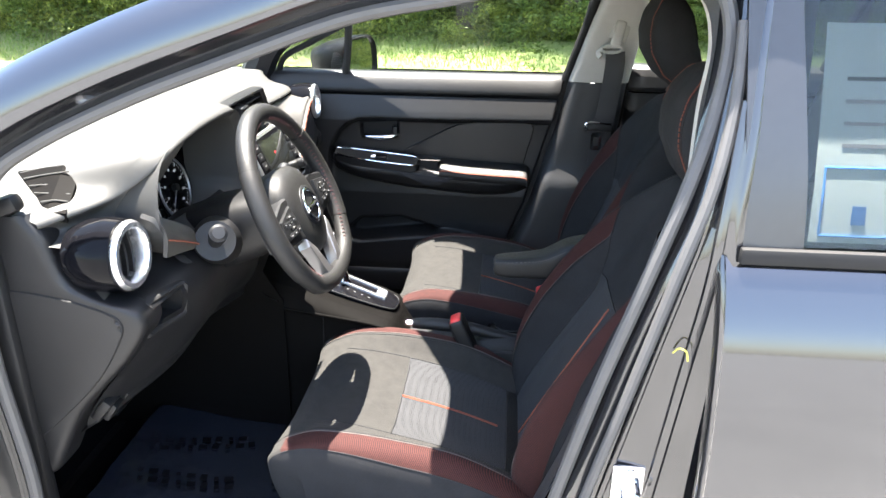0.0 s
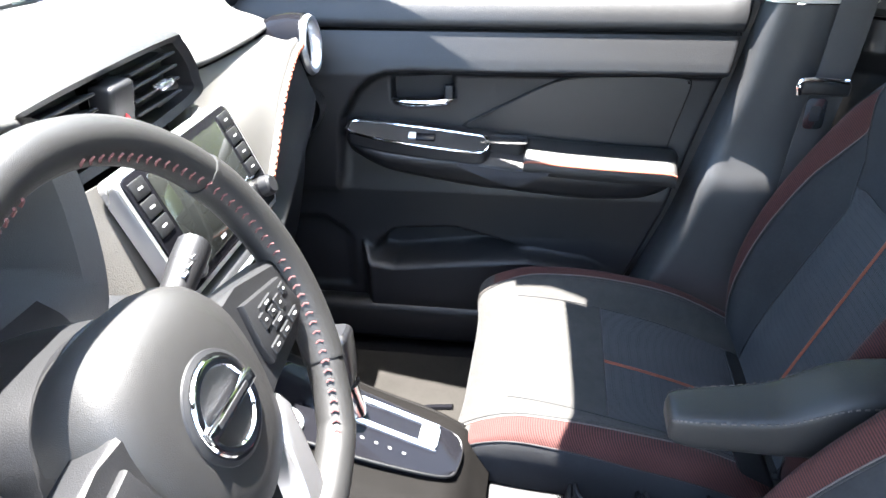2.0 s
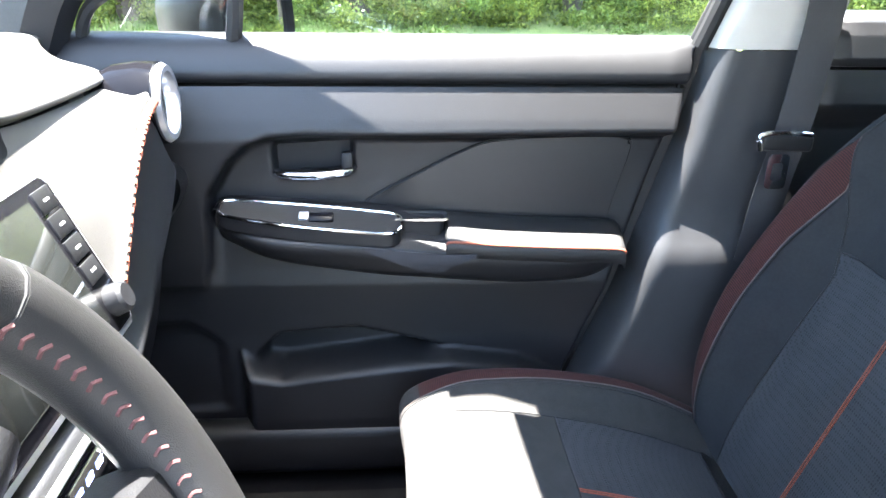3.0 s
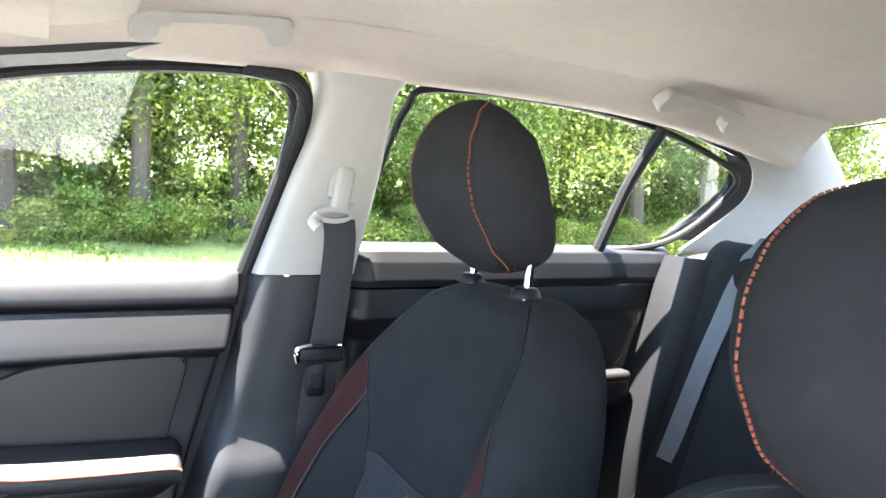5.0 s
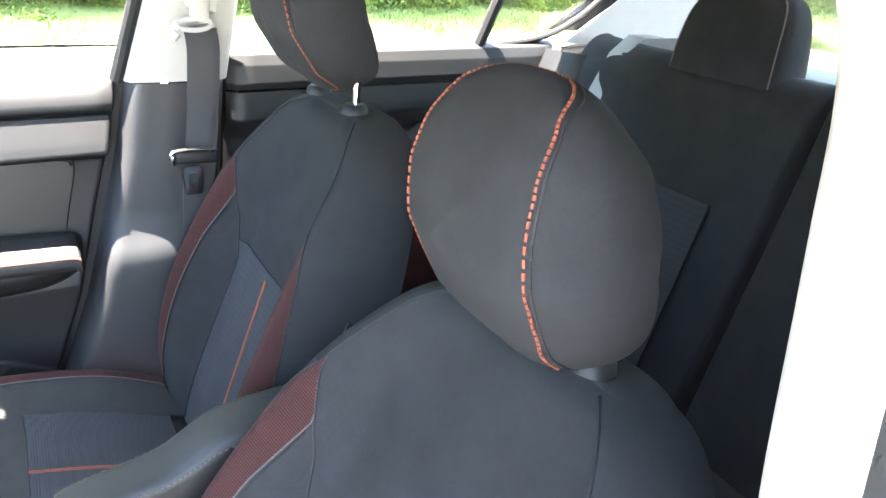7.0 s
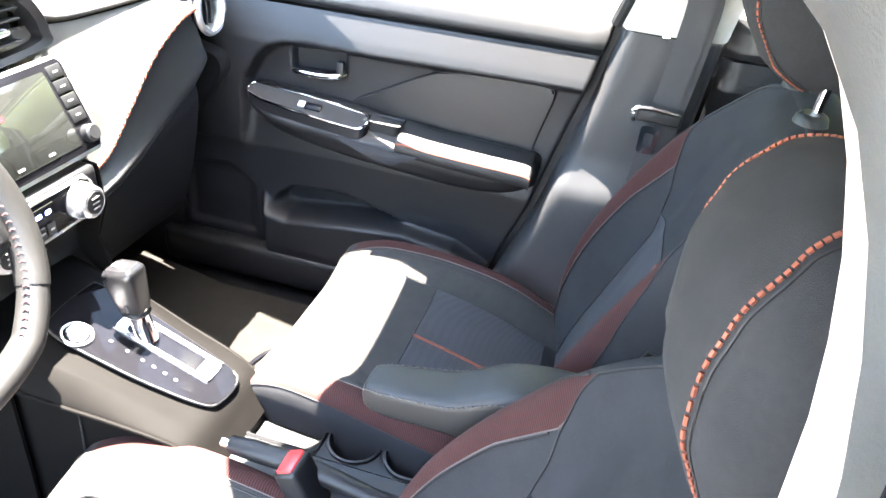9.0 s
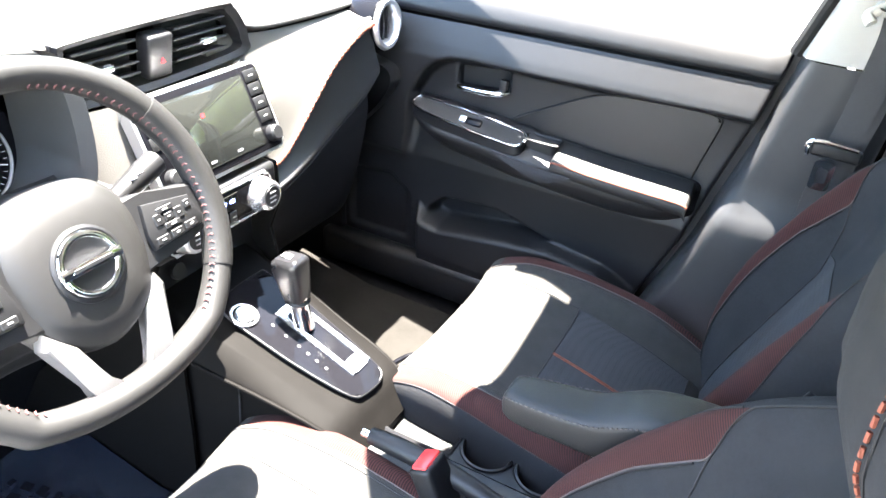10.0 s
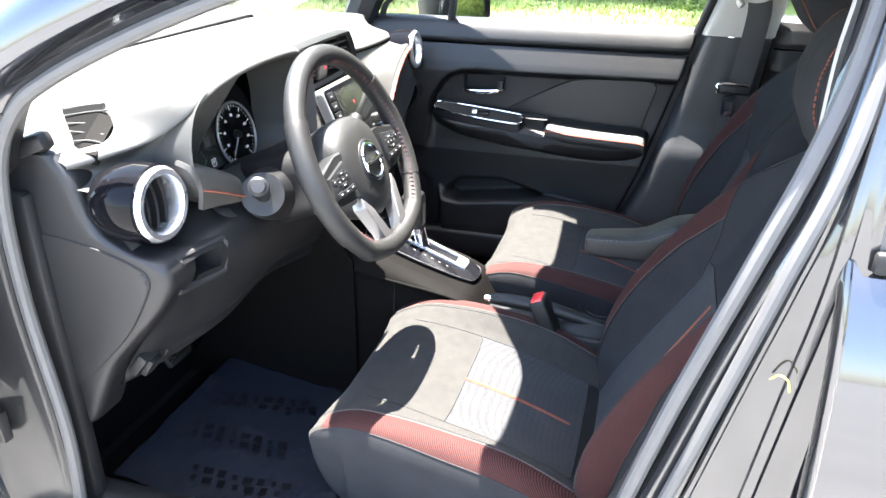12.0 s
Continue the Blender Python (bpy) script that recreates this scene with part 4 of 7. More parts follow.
part("binnacle", grid_mesh([crom(r, 60, True) for r in binn], True), SOFT_TOP, dash)
part("binnacle_back", prism(rrect(0.36, 0.19, 0.06), lambda u, v, d: Vector((-0.352 + d - 0.1 * v, u - 0.385, v + 0.94)), -0.004, 0.0), PLASTIC, dash)
CM = axes((-0.318, -0.338, 0.909), (1, 0, 0.22), (0, 1, 0))
cl = part("instrument_face", prism([(u, v) for u, v in crom([(-0.23, -0.02), (-0.22, 0.045), (-0.17, 0.09), (-0.03, 0.105), (0.09, 0.095), (0.128, 0.05), (0.13, -0.02), (0.11, -0.075), (-0.03, -0.09), (-0.19, -0.075)], 50, True)], lambda u, v, d: CM @ Vector((u, v, d)), -0.02, 0.0), GLOSS, dash, "glossy black instrument face with white figures")
gu = 0.052
part("dial_ring", tube([CM @ Vector((gu + 0.064 * math.cos(a), 0.0 + 0.064 * math.sin(a), 0.003)) for a in np.arange(40) * 2 * math.pi / 40], 0.0024, 8, 80, True, 1.0, tuple(CM.col[2][:3])), SILVER, cl)
for k in range(33):
    a = radians(235 - k * 290 / 32)
    big = k % 4 == 0
    r0 = 0.049 if big else 0.054
    p, q = CM @ Vector((gu + r0 * math.cos(a), r0 * math.sin(a), 0.002)), CM @ Vector((gu + 0.059 * math.cos(a), 0.059 * math.sin(a), 0.002))
    part("tick", tube([p, q], 0.0008 if big else 0.0004, 5, 2), GLOW_WHITE, cl)
    if big:
        lettering("figure", str(k // 4 * 20), 0.0075, CM @ Matrix.Translation((gu + 0.039 * math.cos(a), 0.039 * math.sin(a), 0.002)), GLOW_WHITE, cl)
a = radians(228)
part("needle", tube([CM @ Vector((gu, 0, 0.007)), CM @ Vector((gu + 0.05 * math.cos(a), 0.05 * math.sin(a), 0.006))], [0.0018, 0.0006], 6, 3), PRINT, cl)
part("needle_hub", lathe([(0, 0.011), (0.008, 0.010), (0.009, 0.0)], 20, CM @ Matrix.Translation((gu, 0, 0))), PLASTIC, cl)
part("info_display", prism(rrect(0.13, 0.10, 0.004), lambda u, v, d: CM @ Vector((u - 0.085, v - 0.01, d)), 0.0, 0.002), SCREEN, cl, "dark information display")
dm = lambda u, v: CM @ Matrix.Translation((u, v, 0.0025))
lettering("display_text", "9:47", 0.0085, dm(-0.075, 0.052), GLOW_WHITE, cl)
lettering("display_text", "91\u00b0F", 0.0085, dm(-0.038, 0.052), GLOW_WHITE, cl)
lettering("display_text", "P", 0.010, dm(-0.045, -0.028), GLOW_WHITE, cl)
part("display_frame", tube([dm(u - 0.1, v - 0.012) @ Vector((0, 0, 0)) for u, v in ((-0.04, 0.035), (0.026, 0.035), (0.026, -0.03), (-0.04, -0.03))], 0.0007, 4, 5, True), PRINT_DIM, cl)
part("letter_box", tube([dm(u - 0.045, v - 0.028) @ Vector((0, 0, 0)) for u, v in rrect(0.012, 0.014, 0.002, 2)], 0.0007, 4, 24, True), GLOW_WHITE, cl)
part("car_symbol", rbox((0, 0, 0), (0.018, 0.034, 0.001), 0.0004, 1, dm(-0.118, -0.012)), PRINT, cl)
part("car_symbol", rbox((0, 0, 0), (0.014, 0.018, 0.001), 0.0004, 1, dm(-0.045, 0.012)), PRINT_DIM, cl)
part("red_lamp", rbox((0, 0, 0), (0.006, 0.006, 0.001), 0, 1, dm(-0.055, 0.075)), GLOW_RED, cl)
part("amber_lamp", rbox((0, 0, 0), (0.006, 0.005, 0.001), 0, 1, dm(-0.12, 0.066)), GLOW_AMBER, cl)
part("gauge_arc", tube([dm(-0.085 + 0.075 * math.cos(q), -0.03 + 0.045 * math.sin(q)) @ Vector((0, 0, 0)) for q in np.linspace(math.pi * 1.1, math.pi * 1.9, 12)], 0.0012, 5, 24), PRINT_DIM, cl)
# driver's lower panels
END = ((0.985, -0.375), (0.95, -0.35), (0.90, -0.335), (0.865, -0.315), (0.842, -0.27), (0.828, -0.222), (0.81, -0.204), (0.78, -0.207), (0.73, -0.24), (0.67, -0.295), (0.62, -0.34), (0.55, -0.38), (0.49, -0.41), (0.475, -0.43))


def end_x(z):
    """How far back the outer corner of the dash reaches at a height."""
    return float(np.interp(z, [p[0] for p in END][::-1], [p[1] for p in END][::-1]))


kn = []
for y, dx, zb in ((-0.655, -0.045, 0.545), (-0.615, -0.02, 0.56), (-0.5, 0.0, 0.60), (-0.35, -0.01, 0.62), (-0.22, -0.005, 0.60), (-0.14, -0.01, 0.58)):
    low = float(np.interp(y, [-0.60, -0.53], [0.052, 0.0]))
    wgt = float(np.interp(y, [-0.655, -0.615, -0.5, -0.4], [1.0, 0.7, 0.2, 0.0]))
    kn.append([(-0.245 + dx - 0.8 * low, y, 0.885 - low), (-0.215 + dx - 0.4 * low, y, 0.87 - 0.8 * low), (-0.175 + dx, y, 0.84 - 0.35 * low), (-0.165 + dx, y, 0.80), (-0.175 + dx, y, 0.74), (-0.195 + dx, y, 0.74 - 0.45 * (0.74 - zb)), (-0.225 + dx, y, zb + 0.04), (-0.26 + dx, y, zb), (-0.42 + dx, y, zb - 0.02)])
    kn[-1] = [(x + wgt * (end_x(z) + 0.004 - x), y, z) if z > zb - 0.01 else (x, y, z) for x, y, z in kn[-1]]
kg = smooth_grid(kn, 40, 40)
knee = grid_mesh(kg)
hole = [f for f in knee.faces if -0.650 < f.calc_center_median().y < -0.570 and 0.768 < f.calc_center_median().z < 0.812]
bmesh.ops.delete(knee, geom=hole, context="FACES")
part("knee_panel", knee, PLASTIC_LT, dash)


def knee_x(y, z):
    p = kg.reshape(-1, 3)
    return float(p[np.argmin((p[:, 1] - y) ** 2 + (p[:, 2] - z) ** 2 - 0.0001 * (p[:, 0] > -0.3)), 0])


part("coin_box", loft([[((knee_x(-0.610 + u, 0.790 + v) if x > -0.1 else -0.16) + x, -0.610 + u, 0.790 + v) for u, v in rrect(w, h, 0.006, 2)] for x, w, h in ((-0.006, 0.108, 0.074), (0.003, 0.102, 0.068), (0.004, 0.096, 0.060), (-0.003, 0.088, 0.050), (-0.14, 0.086, 0.048), (-0.141, 0.002, 0.002))], False), RUBBER, dash, "open coin box")
strip_g = smooth_grid([[(-0.225, y, 0.965 - 0.02 * i), (-0.20, y, 0.955 - 0.02 * i), (-0.185, y, 0.925 - 0.02 * i), (-0.19, y, 0.885 - 0.01 * i)] for i, y in enumerate((-0.605, -0.56, -0.52, -0.48))], 14, 12)
part("stitched_strip", slab([r[::-1] for r in strip_g], 0.008), SOFT_PANEL, dash)
part("stitching", tube([strip_g[i][8] + np.array((0.003, 0, 0)) for i in range(14)], 0.0016, 5, 14), STITCH, dash)
# dash end beside the door: face, rounded corner and side in one moulding
for sd in (-1, 1):
    de = []
    for z, xe in END:
        xe -= 0.04 if sd > 0 else 0.0
        de.append([(-0.56, 0.70 * sd, z), (xe - 0.10, 0.70 * sd, z), (xe - 0.03, 0.700 * sd, z), (xe - 0.010, 0.6975 * sd, z), (xe - 0.001, 0.690 * sd, z), (xe + 0.002, 0.675 * sd, z), (xe + 0.002, 0.63 * sd, z)][:: sd])
    part("dash_end", grid_mesh(smooth_grid(de, 40, 30)), PLASTIC_LT, dash)
lid = [(-0.50, 0.85), (-0.41, 0.853), (-0.33, 0.842), (-0.262, 0.822), (-0.238, 0.803), (-0.245, 0.772), (-0.29, 0.70), (-0.35, 0.635), (-0.435, 0.56), (-0.49, 0.545), (-0.515, 0.68)]
part("end_lid", prism(crom(lid, 60, True), lambda u, v, d: Vector((u, -d, v)), 0.690, 0.7035, 0.008, 3), PLASTIC_LT, dash)
part("lid_gap", tube([(u, -0.7005, v) for u, v in crom(lid, 60, True)], 0.0024, 6, 120, True, 1.0, (0, 1, 0)), RUBBER, dash)
rel = part("release_levers", rbox((-0.335, -0.61, 0.592), (0.02, 0.09, 0.05), 0.005, 2, pose(0, 0, 0, 0, 40, 0)), PLASTIC, dash)
for y in (-0.632, -0.588):
    part("lever", rbox((-0.323, y, 0.585), (0.014, 0.03, 0.04), 0.004, 2, pose(0, 0, 0, 0, 35, 0)), PLASTIC, rel)
    part("lever_mark", rbox((-0.3165, y, 0.588), (0.002, 0.012, 0.014), 0, 1, pose(0, 0, 0, 0, 35, 0)), PRINT, rel)
flat_top = np.array(top_grid).reshape(-1, 3)


def top_z(x, y):
    """The height of the dash top at a place."""
    near = flat_top[flat_top[:, 2] > 0.95]
    d = (near[:, 0] - x) ** 2 + (near[:, 1] - y) ** 2
    few = np.argsort(d)[:8]
    return float(np.average(near[few, 2], weights=1 / (d[few] + 1e-6)))


# flat base without depth; the shade inside the slots is put into its near-black colour
dv = part("demister_vent", prism([(-0.455, -0.572), (-0.372, -0.566), (-0.335, -0.60), (-0.322, -0.662), (-0.352, -0.668)], lambda u, v, d: Vector((u, v, top_z(u, v) + d)), -0.01, 0.006), CONSOLE_SKIN, dash)
for y, x0, x1 in ((-0.576, -0.448, -0.376), (-0.595, -0.431, -0.354), (-0.614, -0.410, -0.342), (-0.633, -0.390, -0.334), (-0.652, -0.368, -0.328)):
    run = [(x0, y), ((x0 + x1) / 2, y + 0.008), (x1, y + 0.010)]
    part("vent_rib", tube([(*p, top_z(*p) + 0.006) for p in run], 0.0014, 6, 8), SOFT_TOP, dv)
part("defroster_grille", rbox((-0.72, 0.0, 1.028), (0.035, 0.9, 0.006), 0.002), RUBBER, dash)
part("pillar_foot", rbox((-0.43, -0.69, 0.99), (0.11, 0.03, 0.03), 0.01, 2, pose(0, 0, 0, 0, -20, 0)), PLASTIC, dash)
# pedal
pd = thing("pedal", (-0.46, -0.41, 0.46), "black rubber foot pedal below the dashboard", "pedal")
part("pedal_pad", rbox((-0.452, -0.41, 0.452), (0.016, 0.075, 0.05), 0.006, 2, pose(0, 0, 0, 0, -30, 0)), PLASTIC, pd)
part("pedal_arm", tube([(-0.46, -0.41, 0.46), (-0.50, -0.41, 0.53), (-0.54, -0.41, 0.62)], 0.008, 8, 8), PLASTIC, pd)
for k in range(4):
    part("rib", rbox((-0.443 + 0.006 * k, -0.41, 0.436 + 0.011 * k), (0.008, 0.066, 0.004), 0.001, 1, pose(0, 0, 0, 0, -30, 0)), PLASTIC, pd)
# ---- centre console ----
console = thing("centre_console", (0.1, 0.01, 0.2), "black plastic centre console with gloss gear panel", "console")
CY = 0.012
# tapered front body with sloping top
cb = []
for x, zt, w, zr in ((-0.26, 0.635, 0.145, 0.575), (-0.20, 0.615, 0.140, 0.562), (-0.12, 0.586, 0.133, 0.545), (-0.02, 0.546, 0.117, 0.522), (0.06, 0.515, 0.106, 0.503), (0.11, 0.494, 0.098, 0.484), (0.135, 0.462, 0.082, 0.455), (0.15, 0.44, 0.074, 0.435)):
    half = [(w + 0.012, 0.21), (w - 0.004, 0.33), (w - 0.010, zr - 0.03), (w - 0.006, zr - 0.010), (w, zr), (w - 0.010, zr + 0.45 * (zt - zr)), (w - 0.030, zr + 0.85 * (zt - zr)), (w - 0.050, zt - 0.001)]
    cb.append([(x, CY - y, z) for y, z in half] + [(x, CY, zt + 0.001)] + [(x, CY + y, z) for y, z in half[::-1]])
cg = smooth_grid(cb, 40, 64)
part("console_front", grid_mesh(cg), CONSOLE_SKIN, console)
for sgn in (-1, 1):
    part("console_edge", tube([(x, CY + sgn * (w + 0.001), z) for x, w, z in ((-0.24, 0.143, 0.570), (-0.12, 0.133, 0.545), (-0.02, 0.117, 0.522), (0.06, 0.106, 0.503), (0.11, 0.098, 0.484))], 0.0035, 8, 40), CONSOLE_SKIN, console)
part("console_gap", tube([(-0.06, CY - 0.1225, 0.532), (-0.058, CY - 0.118, 0.50), (-0.062, CY - 0.128, 0.33), (-0.065, CY - 0.137, 0.22)], 0.0015, 6, 20), RUBBER, console)
GM = axes((-0.045, CY + 0.004, 0.561), (0.366, 0, 0.93), (0, 1, 0))


def on_gear(u, v, d):
    return GM @ Vector((u, v, d))


gp = [tuple(p) for p in crom([(-0.060, 0.10), (-0.03, 0.122), (0.05, 0.124), (0.066, 0.11), (0.066, 0.0), (0.056, -0.13), (0.042, -0.165), (-0.008, -0.166), (-0.03, -0.15), (-0.046, -0.08), (-0.056, 0.0)], 66, True)]
gear = part("gear_panel", prism(gp, on_gear, -0.02, 0.006, 0.004), GLOSS, console, "gloss black gear panel")
part("panel_lip", tube([on_gear(u, v, 0.003) for u, v in gp], 0.0026, 8, 130, True, 1.0, (0.366, 0, 0.93)), PLASTIC, gear)
lp = crom([(0.027 + u, -0.045 + v) for u, v in rrect(0.046, 0.165, 0.012, 3)], 48, True)
part("gate_loop", loft([[on_gear(0.027 + (u - 0.027) * k, -0.045 + (v + 0.045) * q, d) for u, v in lp] for k, q, d in ((1.12, 1.06, 0.004), (1.1, 1.05, 0.010), (0.72, 0.86, 0.010), (0.68, 0.84, 0.002))], False), SILVER, gear, "satin silver gate surround")
part("gate_boot", prism(rrect(0.030, 0.138, 0.008, 3), lambda u, v, d: on_gear(u + 0.027, v - 0.045, d), 0.0, 0.0035), RUBBER, gear)
part("gate_end", prism(rrect(0.030, 0.024, 0.005, 3), lambda u, v, d: on_gear(u + 0.027, v - 0.116, d), 0.004, 0.0105, 0.002), SILVER, gear)
for k, v in enumerate((0.028, -0.002, -0.03, -0.05, -0.07, -0.09)):
    part("gear_mark", rbox((0, 0, 0), (0.004, 0.005, 0.0005), 0, 1, GM @ Matrix.Translation((-0.02, v, 0.0066))), PRINT_DIM, gear)
bt = part("start_button", lathe([(0, 0.010), (0.014, 0.010), (0.0165, 0.007), (0.0165, 0.0)], 28, GM @ Matrix.Translation((-0.042, 0.072, 0.004))), SILVER, gear, "round silver start button")
part("button_ring", tube([on_gear(-0.042 + 0.022 * math.cos(q), 0.072 + 0.022 * math.sin(q), 0.008) for q in np.arange(20) * 2 * math.pi / 20], 0.003, 8, 40, True), SILVER, bt)
lever = thing("gear_lever", (-0.03, 0.03, 0.56), "gloss black gear lever with satin silver neck", "gear lever")
lp0 = Vector((-0.035, 0.038, 0.56))
stem = [lp0, lp0 + Vector((-0.008, 0, 0.04)), lp0 + Vector((-0.015, 0, 0.075))]
part("neck", tube(stem, [0.018, 0.016, 0.02], 16, 12), CHROME, lever)
kn_rings = []
for z, a, b, dx in ((0.050, 0.015, 0.015, -0.011), (0.060, 0.019, 0.018, -0.013), (0.085, 0.024, 0.0205, -0.018), (0.112, 0.028, 0.0225, -0.023), (0.127, 0.028, 0.0225, -0.025), (0.135, 0.022, 0.017, -0.025)):
    kn_rings.append([lp0 + Vector((dx + a * math.copysign(abs(math.cos(q)) ** 0.45, math.cos(q)), b * math.copysign(abs(math.sin(q)) ** 0.45, math.sin(q)), z + 0.25 * a * math.cos(q))) for q in np.arange(24) * 2 * math.pi / 24])
part("knob", loft(smooth_grid(kn_rings, 20, 40, True)), surface("lever_black", (0.008, 0.008, 0.009), 0.28, grain=60), lever)
part("knob_strip", rbox(lp0 + Vector((-0.026, 0.0, 0.1345)), (0.026, 0.014, 0.004), 0.0015, 2), SILVER, lever)
part("knob_collar", lathe([(0.019, 0.0), (0.0225, 0.004), (0.019, 0.009)], 24, Matrix.Translation(lp0 + Vector((-0.012, 0, 0.05)))), PLASTIC, lever)
# rear part: tray, cup holders, sides
rc = []
for x, zt, w in ((0.11, 0.44, 0.10), (0.2, 0.44, 0.103), (0.35, 0.44, 0.105), (0.5, 0.44, 0.105), (0.68, 0.44, 0.10)):
    rc.append([(x, CY + v * (w + o), z) for v, o, z in ((-1, 0.01, 0.21), (-1, 0.004, 0.34), (-1, 0.0, zt - 0.012), (-1, -0.003, zt - 0.003), (-1, -0.01, zt))])
part("console_rear_side", grid_mesh(smooth_grid(rc, 24, 24)), PLASTIC, console)
rc2 = [[(x, 2 * CY - y, z) for x, y, z in r] for r in rc]
part("console_rear_side", grid_mesh(smooth_grid(rc2, 24, 24)[::-1]), PLASTIC, console)
# top deck with holes for the cups: built as strips round them
def deck(x0, x1, y0, y1, z=0.441, t=0.008):
    return rbox(((x0 + x1) / 2, (y0 + y1) / 2, z - t / 2), (x1 - x0, y1 - y0, t), 0.002, 1)


def holed(cx, cy, h, r, z):
    """A square of the deck with a round hole."""
    rings = []
    for k in range(40):
        q = 2 * math.pi * k / 40
        c, s = math.cos(q), math.sin(q)
        m = h / max(abs(c), abs(s))
        rings.append([(cx + r * c, cy + r * s, z), (cx + m * c, cy + m * s, z)])
    return grid_mesh(rings + rings[:1])


part("deck", merge(deck(0.11, 0.68, -0.088, 0.0095), deck(0.11, 0.139, 0.0095, 0.106), deck(0.4675, 0.68, 0.0095, 0.106), holed(0.319, 0.058, 0.0485, 0.042, 0.441), holed(0.416, 0.058, 0.0485, 0.042, 0.441), deck(0.11, 0.68, -0.088, 0.112, 0.355)), PLASTIC, console)
for cx, cy in ((0.319, 0.058), (0.416, 0.058)):
    cup = part("cup_holder", lathe([(0.0, -0.075), (0.034, -0.075), (0.037, -0.07), (0.040, 0.0), (0.0425, 0.004), (0.046, 0.003), (0.047, -0.004)], 36, Matrix.Translation((cx, cy, 0.442))), PLASTIC, console, "deep round cup holder")
part("tray", loft([[(0.205 + u, 0.058 + v, z) for u, v in rrect(w, h, 0.010, 3)] for w, h, z in ((0.134, 0.098, 0.4405), (0.128, 0.092, 0.444), (0.12, 0.084, 0.442), (0.112, 0.076, 0.420), (0.001, 0.001, 0.420))], False), PLASTIC, console, "shallow open tray")
# hand brake
hb = thing("hand_brake", (0.3, -0.05, 0.44), "black hand brake lever with a chrome button", "hand brake")
part("grip", tube([(0.165, -0.056, 0.492), (0.21, -0.056, 0.493), (0.30, -0.055, 0.487), (0.38, -0.054, 0.47), (0.46, -0.052, 0.45)], [0.0135, 0.0165, 0.0165, 0.014, 0.013], 14, 30), PLASTIC, hb)
part("button", tube([(0.15, -0.056, 0.492), (0.168, -0.056, 0.492)], 0.0075, 14, 4), CHROME, hb)
part("boot", loft([[(0.40 + a * math.cos(q), -0.053 + b * math.sin(q), z) for q in np.arange(20) * 2 * math.pi / 20] for a, b, z in ((0.09, 0.03, 0.438), (0.085, 0.028, 0.45), (0.06, 0.02, 0.462), (0.03, 0.014, 0.468))]), RUBBER, hb)
# buckles
for nm, x, y, rz, lab in (("driver", 0.30, -0.082, 0, "black belt buckle with a red release button"), ("passenger", 0.52, 0.115, 0, "black belt buckle with a red release button")):
    bk = thing("belt_buckle", (x, y, 0.4), lab, "belt buckle", "belt buckles")
    mm = pose(x, y, 0.474, 0, -24, rz)
    part("buckle_body", rbox((0, 0, 0), (0.038, 0.054, 0.115), 0.008, 3, mm), PLASTIC, bk)
    part("release_button", rbox((0, 0, 0), (0.028, 0.045, 0.018), 0.005, 2, mm @ Matrix.Translation((0.0, 0, 0.052))), RED_PLASTIC, bk)
    part("buckle_stalk", tube([mm @ Vector((0, 0, -0.04)), mm @ Vector((0.02, 0, -0.12)), mm @ Vector((0.05, 0, -0.17))], 0.014, 10, 10), PLASTIC, bk)
# folding armrest on the driver's seat
arm = thing("armrest", (0.5, -0.05, 0.62), "dark leatherette folding armrest with pale stitching", "armrest")
ar = []
for x, zt, h, y0, y1 in ((0.366, 0.664, 0.020, -0.042, -0.004), (0.373, 0.673, 0.042, -0.048, 0.004), (0.40, 0.677, 0.052, -0.052, 0.012), (0.45, 0.682, 0.056, -0.054, 0.018), (0.49, 0.690, 0.064, -0.056, 0.022), (0.52, 0.706, 0.08, -0.057, 0.025), (0.55, 0.722, 0.10, -0.058, 0.027), (0.60, 0.733, 0.125, -0.06, 0.028), (0.68, 0.735, 0.13, -0.06, 0.028)):
    yc, w = (y0 + y1) / 2, (y1 - y0) / 2
    ar.append([(x, yc + w * math.copysign(abs(math.cos(q)) ** 0.45, math.cos(q)), zt - h / 2 + h / 2 * math.copysign(abs(math.sin(q)) ** 0.45, math.sin(q))) for q in np.arange(24) * 2 * math.pi / 24])
ag = smooth_grid(ar, 40, 48, True)
part("pad", loft(ag), LEATHER, arm)
for j in (4, 20):
    pts = [ag[i][j] + np.array((0, 0.0015 if j < 12 else -0.0015, 0.0006)) for i in range(3, 40)]
    dense = crom(pts, 74)
    for i in range(0, 72, 2):
        part("stitch", tube([dense[i], dense[i + 1]], 0.0011, 5, 2), STITCH_PALE, arm)
part("armrest_hinge", tube([(0.66, -0.06, 0.66), (0.66, -0.115, 0.66)], 0.04, 20, 4), PLASTIC, arm)
part("armrest_lid_gap", tube([ag[i][2] * np.array((1, 1, 1)) + np.array((0, 0.001, -0.016)) for i in range(1, 34)], 0.0012, 5, 33), RUBBER, arm)

